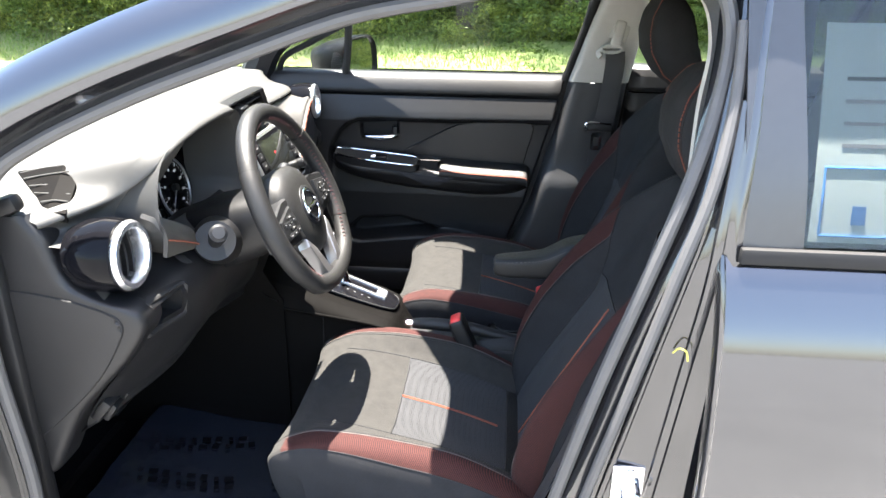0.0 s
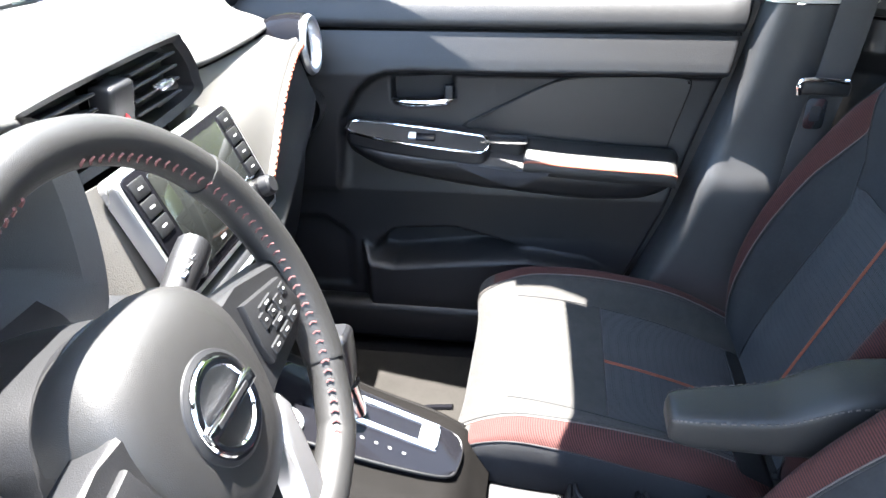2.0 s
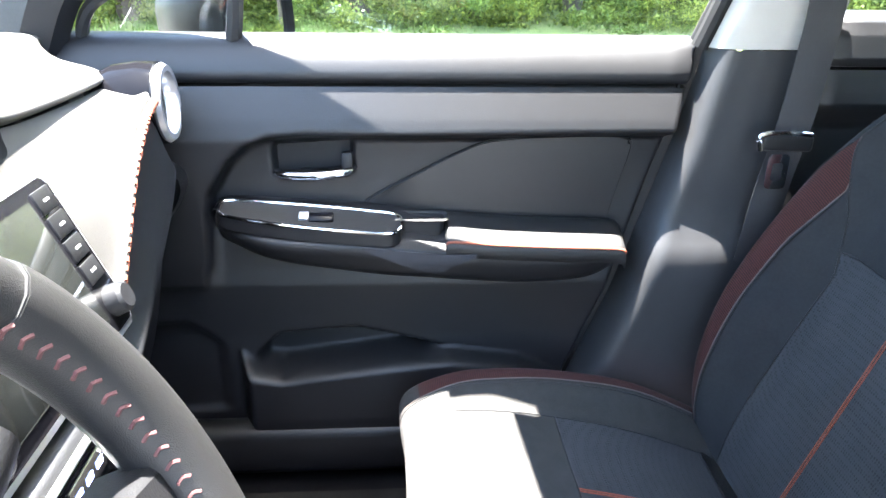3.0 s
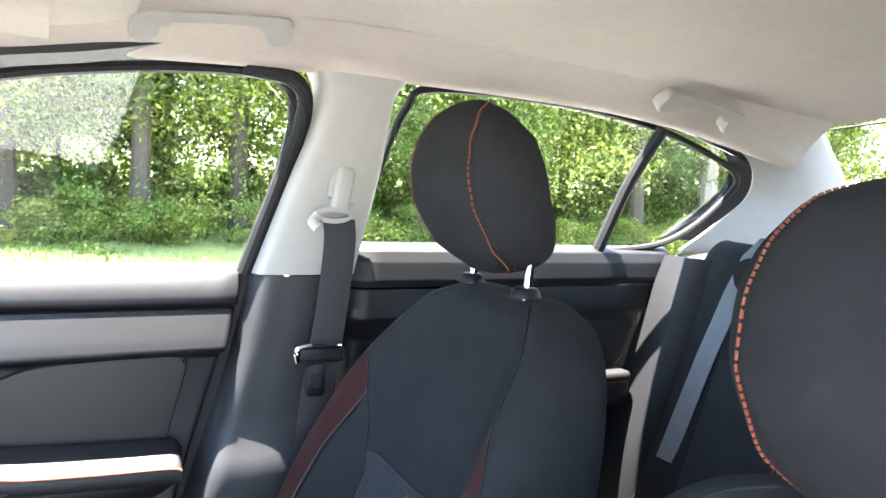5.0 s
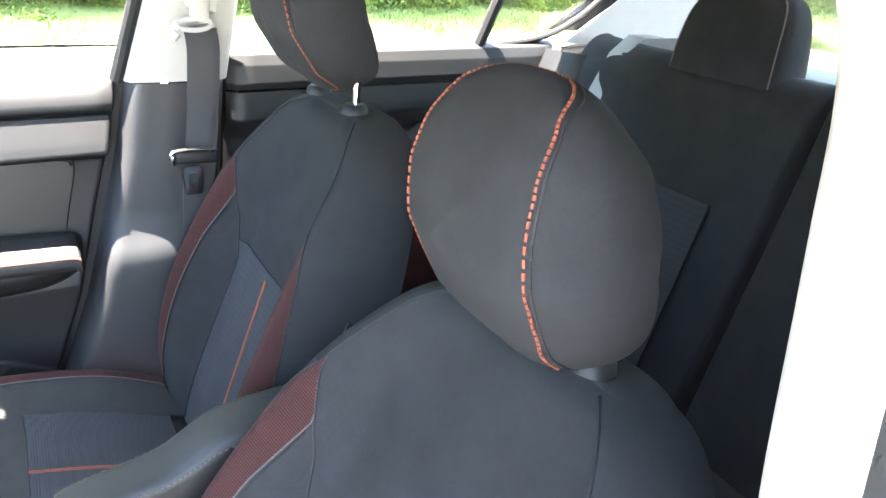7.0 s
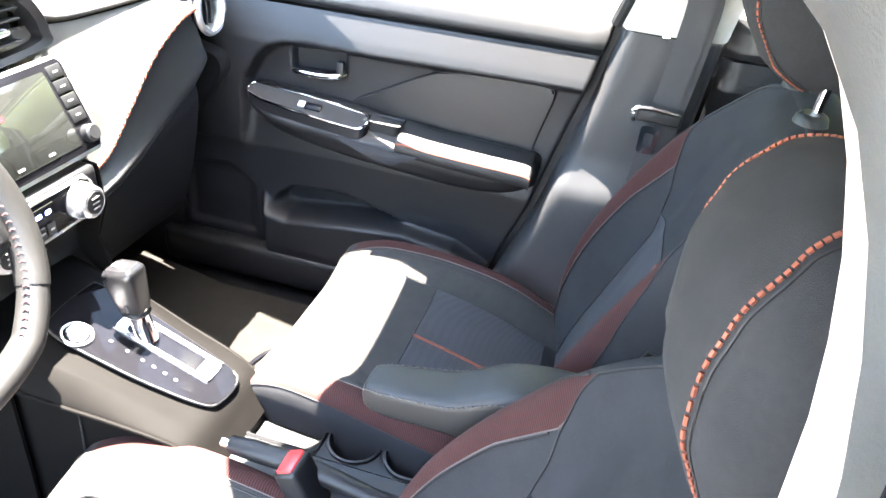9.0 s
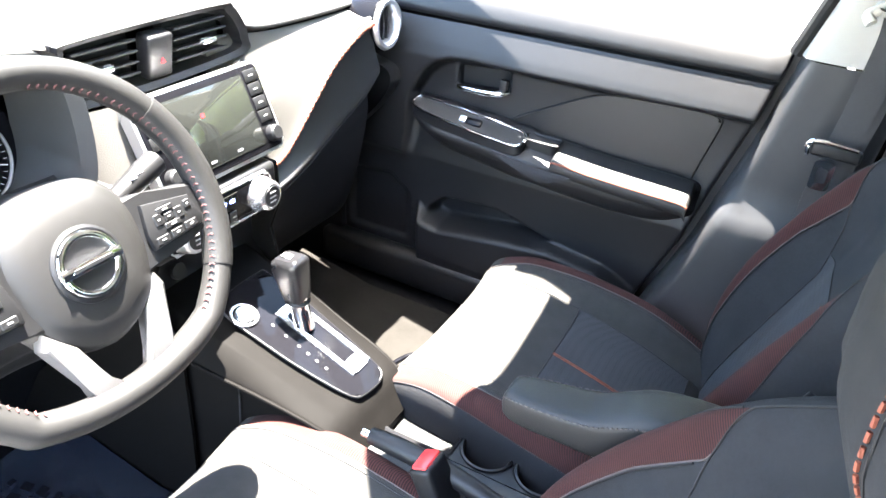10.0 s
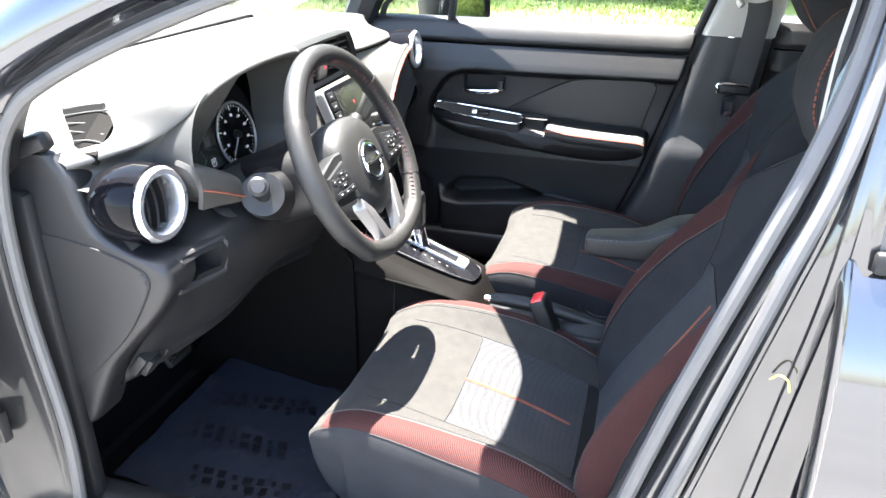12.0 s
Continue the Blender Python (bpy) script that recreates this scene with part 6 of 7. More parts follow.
# seat belts
for s, nm in ((1, "passenger"), (-1, "driver")):
    belt = thing("seat_belt", (0.69, 0.63 * s, 0.3), "black webbing seat belt with chrome latch tongue" if s > 0 else "black seat belt on its pale guide", "seat belt", "seat belts")
    dz = 0.0 if s > 0 else -0.06
    wid = 0.024
    path = [(0.70, 0.622, 1.105 + dz), (0.702, 0.618, 1.06 + dz), (0.692, 0.615, 0.95), (0.682, 0.615, 0.87), (0.675, 0.628, 0.78), (0.665, 0.64, 0.60), (0.66, 0.645, 0.36)]
    pts = crom(path, 30)
    rows = [[(p[0] + d, p[1] * s, p[2]) for d in (-wid, -wid / 2, 0, wid / 2, wid)][:: s] for p in pts]
    part("webbing", slab(rows, 0.0014), BELT, belt)
    rows2 = [[(p[0] + 0.012 + d, (p[1] + 0.006) * s, p[2]) for d in (-wid, 0, wid)][:: s] for p in pts]
    part("webbing", slab(rows2, 0.0014), BELT, belt)
    ring = part("guide", loft([[(0.694 + a * math.cos(q), (0.625 + t) * s, 1.112 + dz + b * math.sin(q)) for q in np.arange(24) * 2 * math.pi / 24] for a, b, t in ((0.034, 0.014, 0.010), (0.036, 0.016, 0.002), (0.034, 0.014, -0.009), (0.027, 0.006, -0.009), (0.026, 0.005, 0.010))], False), TRIM_GREY, belt, "pale plastic belt guide")
    part("guide_hook", tube([(0.665, 0.620 * s, 1.108 + dz), (0.654, 0.612 * s, 1.100 + dz), (0.662, 0.604 * s, 1.090 + dz)], 0.009, 10, 10), WHITE_PLASTIC, ring)
    part("guide_bolt_cover", rbox((0.712, 0.632 * s, 1.155 + dz), (0.034, 0.022, 0.085), 0.009, 3, pose(0, 0, 0, -10 * s, 12, 0)), TRIM_GREY, belt)
    part("height_adjuster", rbox((0.728, 0.650 * s, 1.21 + dz), (0.055, 0.014, 0.16), 0.006, 2, pose(0, 0, 0, -14 * s, 14, 0)), TRIM_GREY, belt)
    tg = part("latch_tongue", rbox((0.678, 0.607 * s, 0.872), (0.082, 0.014, 0.026), 0.006, 3, pose(0, 0, 0, 0, 2, 0)), PLASTIC, belt)
    part("tongue_edge", tube([(0.634, 0.598 * s, 0.862), (0.632, 0.597 * s, 0.884), (0.66, 0.596 * s, 0.890), (0.71, 0.597 * s, 0.886)], 0.004, 8, 16), CHROME, tg, "bright chrome edge")
    part("tongue_plate", loft([[(0.668 + u, (0.601 + t) * s, 0.828 + v) for u, v in rrect(0.034 * k, 0.055 * k, 0.008 * k, 3)] for k, t in ((1.0, 0.001), (1.0, -0.001), (0.5, -0.001), (0.5, 0.001))], False), CHROME, tg)
    part("belt_anchor", rbox((0.635, 0.628 * s, 0.36), (0.05, 0.014, 0.022), 0.004, 2), CHROME, belt)
    part("anchor_link", tube([(0.622, 0.628 * s, 0.46), (0.618, 0.622 * s, 0.42), (0.625, 0.625 * s, 0.37)], 0.006, 8, 10), CHROME, belt)
    belt.location.x += 0.0 if s > 0 else 0.10

# grab handles, lamp
for x0, x1, y, z, fall in ((0.362, 0.580, 0.573, 1.372, 0.10), (1.335, 1.545, 0.560, 1.368, -0.14)):
    gh = thing("grab_handle", ((x0 + x1) / 2, y, z), "pale grey moulded grab handle above the door", "grab handle", "grab handles")
    GH = lambda u, v, d: Vector((u, y - 0.78 * v - 0.62 * d, z + fall * (u - x0) + 0.62 * v - 0.78 * d))
    w, h = x1 - x0, 0.062
    out = [(x0 - 0.004, 0.0), (x0 - 0.006, 0.03), (x0 - 0.002, 0.054), (x0 + 0.012, h - 0.002), (x0 + 0.03, h), (x1 - 0.03, h), (x1 - 0.012, h - 0.002), (x1 + 0.002, 0.054), (x1 + 0.006, 0.03), (x1 + 0.004, 0.0),
           (x1 - 0.030, 0.0), (x1 - 0.033, 0.03), (x1 - 0.042, 0.045), (x0 + 0.042, 0.045), (x0 + 0.033, 0.03), (x0 + 0.030, 0.0)]
    for _ in range(2):
        out = [q for a, b in zip(out, out[1:] + out[:1]) for q in ((0.75 * a[0] + 0.25 * b[0], 0.75 * a[1] + 0.25 * b[1]), (0.25 * a[0] + 0.75 * b[0], 0.25 * a[1] + 0.75 * b[1]))]
    part("bar", prism(out, GH, 0.004, 0.034, 0.007, 3), TRIM_GREY, gh)
lampo = thing("ceiling_lamp", (0.83, 0.06, 1.43), "small pale roof lamp in the headliner", "lamp")
part("lens", rbox((0.84, 0.06, 1.437), (0.085, 0.13, 0.02), 0.006, 2), TRIM_GREY, lampo)
part("housing", rbox((0.84, 0.06, 1.443), (0.11, 0.16, 0.018), 0.008, 2), HEADLINER, lampo)
vis = thing("sun_visor", (0.25, 0.35, 1.36), "pale grey folded sun visor", "sun visor")
part("flap", rbox((0.285, 0.38, 1.388), (0.16, 0.36, 0.018), 0.008, 3, pose(0, 0, 0, -6, -12, 0)), HEADLINER, vis)
part("hinge_rod", tube([(0.215, 0.2, 1.378), (0.215, 0.55, 1.365)], 0.005, 8, 4), WHITE_PLASTIC, vis)

# ---- rear bench ----
bench = thing("rear_bench", (1.4, 0, 0.25), "black cloth rear bench seat", "car seat")
rb = []
for z, xf, xb in ((0.40, 1.36, 1.52), (0.48, 1.375, 1.54), (0.62, 1.42, 1.58), (0.80, 1.485, 1.63), (0.95, 1.535, 1.67), (1.04, 1.565, 1.69), (1.075, 1.60, 1.69), (1.082, 1.64, 1.69)):
    rb.append((z, xf, xb))


def bench_back(y0, y1):
    rows = []
    for z, xf, xb in rb:
        row = []
        for f, e in ((0.0, 0.05), (0.015, 0.018), (0.06, 0.004), (0.25, -0.006), (0.5, -0.004), (0.75, -0.006), (0.94, 0.004), (0.985, 0.018), (1.0, 0.05)):
            row.append((xf + e + 0.03 * max(0, abs(y0 + (y1 - y0) * f) - 0.5) / 0.15, y0 + (y1 - y0) * f, z - (0.012 if e > 0.04 else 0)))
        rows.append(row)
    rows.append([(1.70, p[1], 1.07) for p in rows[-1]])
    return grid_mesh(smooth_grid(rows, 40, 40))


part("backrest_panel", bench_back(-0.028, 0.64), CLOTH, bench)
part("backrest_panel", bench_back(-0.64, -0.034), CLOTH, bench)
part("weave_panel", slab(smooth_grid([[(np.interp(z, [0.48, 0.62, 0.80, 0.86], [1.375, 1.42, 1.485, 1.505]) - 0.011, y, z) for z in (0.5, 0.62, 0.74, 0.85)] for y in (0.08, 0.2, 0.33, 0.46)], 12, 12), 0.003), INSERT, bench)
part("stitching", tube([(np.interp(z, [0.48, 0.62, 0.80, 0.86], [1.375, 1.42, 1.485, 1.505]) - 0.013, 0.27, z) for z in (0.5, 0.62, 0.74, 0.85)], 0.002, 5, 14), STITCH, bench)
for yc in (0.2, -0.21):
    hs = []
    for z, xf, xb, w in ((1.06, 1.565, 1.69, 0.135), (1.12, 1.575, 1.69, 0.13), (1.17, 1.59, 1.685, 0.122), (1.205, 1.61, 1.675, 0.105), (1.222, 1.63, 1.66, 0.075)):
        hs.append([((xf + xb) / 2 - (xb - xf) / 2 * math.copysign(abs(math.cos(q)) ** 0.5, math.cos(q)), yc + w * math.copysign(abs(math.sin(q)) ** 0.5, math.sin(q)), z) for q in np.arange(24) * 2 * math.pi / 24])
    g = smooth_grid(hs, 20, 48, True)
    hr2 = part("headrest", loft(g), CLOTH, bench)
    for j in (7, 41):
        part("stitching", tube([g[i][j] + np.array((-0.0015, 0, 0)) for i in range(0, 19)], 0.0016, 5, 19), STITCH_PALE, hr2)
part("cushion", loft([[(x, y, z) for x, z in ((0.92, 0.30), (0.90, 0.40), (0.93, 0.455), (1.05, 0.465), (1.25, 0.455), (1.40, 0.445), (1.42, 0.30))] for y in (-0.64, -0.62, -0.3, 0.0, 0.3, 0.62, 0.64)]), CLOTH, bench)
for s in (1, -1):
    part("side_bolster", slab(smooth_grid([[(x, y * s, z) for x, y in ((1.36 + k, 0.70), (1.375 + k, 0.62), (1.41 + k, 0.575), (1.47 + k, 0.555))][:: -s] for k, z in ((0.0, 0.45), (0.03, 0.6), (0.08, 0.76), (0.14, 0.92), (0.19, 1.04))], 20, 12), 0.02), PLASTIC_LT if s > 0 else CLOTH, bench)
rbelt = thing("rear_seat_belt", (1.55, 0.47, 0.5), "grey rear seat belt over the backrest", "seat belt", "seat belts")
part("webbing", slab([[(x, y0 + d, z) for d in (-0.024, 0, 0.024)] for x, y0, z in ((1.68, 0.47, 1.096), (1.62, 0.47, 1.098), (1.575, 0.475, 1.06), (1.54, 0.485, 0.98), (1.49, 0.50, 0.84), (1.42, 0.52, 0.62))], 0.002), surface("grey_webbing", (0.16, 0.17, 0.18), 0.6, bump=0.3, bump_scale=600, grain=200), rbelt)
tagged(part("parcel_shelf", rbox((1.92, 0, 1.055), (0.48, 1.24, 0.03), 0.008), PLASTIC_LT), "dark parcel shelf below the rear window", "shelf", kind="structure")

# ---- glass and bodywork ----
def sheet(name, rows, mat, parent, nu=12, nv=12, t=0.005):
    ob = part(name, slab(smooth_grid(rows, nu, nv), t), mat, parent)
    ob.visible_shadow = False
    return ob


sheet("windscreen", [[(-0.92 + 0.16 * (y / 0.68) ** 2 * 1.0, y, 1.0), (-0.62 + 0.13 * (y / 0.68) ** 2, y * 0.985, 1.105), (-0.30 + 0.1 * (y / 0.68) ** 2, y * 0.95, 1.215), (0.03 + 0.05 * (y / 0.68) ** 2, y * 0.9, 1.318), (0.16 + 0.03 * (y / 0.68) ** 2, y * 0.87, 1.36)] for y in (-0.70, -0.55, -0.3, 0.0, 0.3, 0.55, 0.70)], GLASS, car)
# the exp term adds an unseen bulge that keeps the sun off the console
part("header_trim_shade_bulge", slab(smooth_grid([[(0.146 + 0.012 * (1 - (y / 0.58) ** 2) - 0.11 * math.exp(-((y - 0.05) / 0.1) ** 2), y, 1.362 + 0.012 * (1 - (y / 0.58) ** 2)), (0.195, y, 1.362 + 0.022 * (1 - (y / 0.58) ** 2)), (0.26, y, 1.362 + 0.035 * (1 - (y / 0.58) ** 2))] for y in (0.58, 0.4, 0.3, 0.22, 0.16, 0.1, 0.05, 0.0, -0.06, -0.12, -0.2, -0.3, -0.45, -0.58)], 40, 8), 0.02), HEADLINER, car)
sheet("rear_window", [[(1.83, y * 0.89, 1.384 - 0.035 * (y / 0.6) ** 2), (1.96, y * 0.94, 1.275 - 0.03 * (y / 0.6) ** 2), (2.12, y * 1.02, 1.125 - 0.02 * (y / 0.6) ** 2), (2.24, y * 1.05, 1.05)] for y in (0.60, 0.4, 0.2, 0.0, -0.2, -0.4, -0.60)], GLASS, car)
part("rear_window_band", tube([(1.826, y, 1.376 - 0.028 * (y / 0.52) ** 2) for y in (-0.53, -0.3, 0, 0.3, 0.53)], 0.0025, 8, 20), RUBBER, car)
hood_rows = [[(x, y, z - 0.10 * (abs(y) / 0.8) ** 3) for y in (-0.74, -0.6, -0.3, 0, 0.3, 0.6, 0.74)] for x, z in ((-1.70, 0.74), (-1.62, 0.82), (-1.4, 0.89), (-1.1, 0.95), (-0.86, 0.985))]
part("bonnet", slab(smooth_grid(hood_rows, 24, 24), 0.01), PAINT, car)
part("scuttle", slab(smooth_grid([[(-0.97, y, 0.965), (-0.90, y, 0.975), (-0.84, y, 0.985)] for y in (-0.72, 0, 0.72)], 8, 16), 0.01), PLASTIC, car)
for s in (-1, 1):
    fr_ = []
    for x, zt in ((-1.72, 0.74), (-1.5, 0.84), (-1.2, 0.90), (-0.9, 0.95), (-0.62, 0.99), (-0.475, 1.01)):
        w = float(np.interp(x, [-1.72, -1.4, -0.9, -0.47], [0.66, 0.79, 0.85, 0.86]))
        low = 0.70 if -1.28 < x < -0.6 else 0.3
        fr_.append([(x, (w - 0.10) * s, zt), (x, (w - 0.04) * s, zt - 0.05), (x, w * s, zt - 0.16), (x, w * s, (zt - 0.16 + low) / 2), (x, (w - 0.02) * s, low)])
    part("front_wing", slab([r[:: s] for r in smooth_grid(fr_, 30, 16)], 0.008), PAINT, car)
    q = []
    for x, zt in ((1.61, 1.04), (1.8, 1.06), (2.1, 1.06), (2.4, 1.02), (2.6, 0.95), (2.68, 0.85)):
        w = float(np.interp(x, [1.6, 2.2, 2.68], [0.86, 0.82, 0.68]))
        low = 0.66 if 1.62 < x < 2.05 else 0.32
        q.append([(x, (w - 0.14) * s, zt), (x, (w - 0.06) * s, zt - 0.05), (x, w * s, zt - 0.2), (x, w * s, (zt - 0.2 + low) / 2), (x, (w - 0.02) * s, low)])
    part("rear_wing", slab([r[:: s] for r in smooth_grid(q, 30, 16)], 0.008), PAINT, car)
    for x in (-0.95, 1.70):
        wh = part("wheel", lathe([(0.18, -0.10), (0.29, -0.10), (0.31, -0.085), (0.315, 0.0), (0.31, 0.085), (0.29, 0.10), (0.20, 0.10)], 40, axes((x, 0.76 * s, 0.315), (0, s, 0), (1, 0, 0))), RUBBER, car)
        part("wheel_rim", lathe([(0.0, 0.06), (0.06, 0.065), (0.16, 0.085), (0.20, 0.10), (0.205, 0.06), (0.18, -0.06)], 40, axes((x, 0.76 * s, 0.315), (0, s, 0), (1, 0, 0))), SILVER, wh)
part("boot_lid", slab(smooth_grid([[(x, y, z) for y in (-0.68, -0.3, 0, 0.3, 0.68)] for x, z in ((2.22, 1.06), (2.4, 1.065), (2.6, 1.05), (2.66, 0.95), (2.68, 0.75))], 16, 12), 0.01), PAINT, car)
part("front_bumper", slab(smooth_grid([[(x - 0.10 * (1 - (y / 0.7) ** 2), y, z) for y in (-0.7, -0.35, 0, 0.35, 0.7)] for x, z in ((-1.68, 0.76), (-1.74, 0.6), (-1.75, 0.4), (-1.68, 0.25))], 14, 16), 0.01), PAINT, car)
part("rear_bumper", slab(smooth_grid([[(x + 0.06 * (1 - (y / 0.7) ** 2), y, z) for y in (0.7, 0.35, 0, -0.35, -0.7)] for x, z in ((2.66, 0.78), (2.70, 0.6), (2.70, 0.4), (2.64, 0.28))], 14, 16), 0.01), PAINT, car)
part("underbody", rbox((0.5, 0, 0.16), (4.0, 1.4, 0.05), 0.02), RUBBER, car)

# ---- driver's door opening ----
part("b_pillar_seal", tube([(0.694, -0.685, 1.30), (0.690, -0.712, 1.2), (0.67, -0.745, 1.09), (0.635, -0.765, 0.97), (0.585, -0.77, 0.77), (0.54, -0.77, 0.59), (0.49, -0.765, 0.36)], 0.009, 10, 80, False, 1.0, (0, 1, 0)), SEAL, car, "soft grey rubber door seal")
jamb = []
for z, x0, x1 in ((0.24, 0.42, 0.66), (0.36, 0.455, 0.668), (0.5, 0.49, 0.676), (0.65, 0.535, 0.684), (0.8, 0.575, 0.692), (0.95, 0.62, 0.70), (1.05, 0.655, 0.70), (1.15, 0.675, 0.71), (1.25, 0.69, 0.715), (1.34, 0.695, 0.72)):
    y = -glass_y(z) if z > 1.0 else -0.752
    jamb.append([(x0 - 0.02, y + 0.035, z), (x0, y - 0.002, z), (x0 + 0.012, y - 0.006, z), ((x0 + x1) / 2, y - 0.012, z), (x1 - 0.006, y - 0.03, z), (x1 + 0.004, y - 0.034, z), (x1 + 0.03, y - 0.02, z)])
part("b_pillar", grid_mesh(smooth_grid(jamb, 50, 24)[::-1]), JAMB, car, "painted door pillar")
# added tubes that shape upright bands of reflection on the plain pillar
for off, rr in ((0.30, 0.006), (0.72, 0.009)):
    part("reflection_ridge", tube([(x0 + off * (x1 - x0), (-glass_y(z) if z > 1.0 else -0.752) - 0.004 - 0.020 * off, z) for z, x0, x1 in ((0.30, 0.44, 0.664), (0.5, 0.49, 0.676), (0.8, 0.575, 0.692), (0.95, 0.62, 0.70), (1.05, 0.655, 0.70), (1.2, 0.683, 0.712))], rr, 10, 50, False, 1.0, (0, 1, 0)), JAMB, car)
st = part("striker", rbox((0.60, -0.768, 0.60), (0.05, 0.006, 0.075), 0.002, 2), CHROME, car, "bright steel door striker")
part("striker_loop", tube([(0.59, -0.768, 0.585), (0.59, -0.80, 0.585), (0.61, -0.80, 0.60), (0.612, -0.768, 0.615)], 0.005, 8, 16), CHROME, st)
for z in (0.572, 0.628):
    part("bolt", lathe([(0, 0.005), (0.006, 0.005), (0.007, 0)], 12, axes((0.602, -0.771, z), (0, -1, 0), (1, 0, 0))), SILVER, st)
part("pillar_tag", tube([(0.64, -0.772, 0.845), (0.645, -0.785, 0.86), (0.655, -0.786, 0.855), (0.66, -0.782, 0.838)], 0.0012, 5, 14), surface("yellow_cord", (0.7, 0.65, 0.12), 0.6), car, "loose yellow cord")
# hinge face ahead of the opening
hf = []
for z, x in ((0.24, -0.48), (0.5, -0.47), (0.76, -0.485), (0.95, -0.47), (1.04, -0.43)):
    hf.append([(x + 0.035, -0.752, z), (x + 0.012, -0.757, z), (x - 0.02, -0.76, z), (x - 0.075, -0.775, z), (x - 0.09, -0.80, z), (x - 0.09, -0.85, z)])
part("hinge_face", grid_mesh(smooth_grid(hf, 30, 16)), PAINT_IN, car)
for z in (0.52, 0.85):
    hg_ = part("door_hinge", rbox((-0.535, -0.785, z), (0.05, 0.02, 0.06), 0.004, 2), PAINT_IN, car)
    part("hinge_bolt", lathe([(0, 0.006), (0.009, 0.006), (0.010, 0)], 12, axes((-0.53, -0.795, z + 0.012), (0, -1, 0), (1, 0, 0))), CHROME, hg_)
# rear door on the driver's side
ldoor = thing("rear_driver_door", (1.1, -0.8, 0.3), "closed dark grey metallic rear door with black window frame", "car door")
skin("door_skin", 0.690, 1.60, -1, ldoor)
part("door_edge", slab(smooth_grid([[(0.6905, -y, z), (0.684, -y + 0.012, z), (0.692, -y + 0.045, z)] for z, y in skin_prof], 24, 6), 0.004), PAINT, ldoor)
part("belt_moulding", rbox((1.155, -0.785, 1.006), (0.90, 0.014, 0.024), 0.005, 2), RUBBER, ldoor, "black window moulding")
part("pillar_cover", slab(smooth_grid([[(x0, -glass_y(z) - 0.03, z), ((x0 + x1) / 2, -glass_y(z) - 0.034, z), (x1, -glass_y(z) - 0.032, z)] for z, x0, x1 in ((1.0, 0.708, 0.79), (1.1, 0.705, 0.785), (1.2, 0.70, 0.775), (1.3, 0.695, 0.765), (1.36, 0.692, 0.76))], 20, 6)[::-1], 0.012), surface("satin_black_film", (0.02, 0.021, 0.024), 0.3, rough_var=0.05), ldoor, "satin black pillar cover")
window("window_glass", [(0.79, 1.015), (1.50, 1.03), (1.46, 1.30), (1.2, 1.34), (0.88, 1.35), (0.765, 1.345)], ldoor, -1, GLASS_DARK, 0.022)
part("window_frame", tube([(0.772, -glass_y(1.35) - 0.03, 1.352), (0.9, -glass_y(1.36) - 0.03, 1.36), (1.2, -glass_y(1.35) - 0.03, 1.35), (1.46, -glass_y(1.31) - 0.03, 1.31)], 0.013, 8, 20), RUBBER, ldoor)
panel(lambda z: 0.74, lambda z: 1.5, [(1.02, -0.745), (1.0, -0.72), (0.9, -0.715), (0.6, -0.715), (0.3, -0.72)], 8, PLASTIC, ldoor, "door_lining", 10)
lab = thing("window_label", (1.0, -0.77, 1.2), "white paper price label with blue frame on the rear window", "label")
yl = lambda z: -glass_y(z) - 0.014
LP = lambda u, v, d: Vector((u, yl(v) - d, v))
part("sheet", slab([[(x, yl(z) - 0.001, z) for x in np.linspace(1.12, 0.80, 4)] for z in np.linspace(1.02, 1.30, 8)], 0.0006), PAPER, lab)
for a, b in (((0.812, 1.03), (0.812, 1.12)), ((0.812, 1.12), (1.10, 1.12)), ((0.812, 1.03), (1.10, 1.03))):
    part("blue_line", tube([LP(a[0], a[1], 0.002), LP((a[0] + b[0]) / 2, (a[1] + b[1]) / 2, 0.002), LP(b[0], b[1], 0.002)], 0.0016, 5, 6), BLUE_INK, lab)
part("blue_block", slab([[LP(x, z, 0.0025) for x in (0.87, 0.852)] for z in (1.045, 1.07)], 0.0005), BLUE_INK, lab)
for k in range(4):
    part("text_bar", slab([[LP(x, z, 0.0022) for x in (0.93 - 0.01 * k, 0.83)] for z in (1.145 + 0.028 * k, 1.150 + 0.028 * k)], 0.0004), PRINT_DIM, lab)

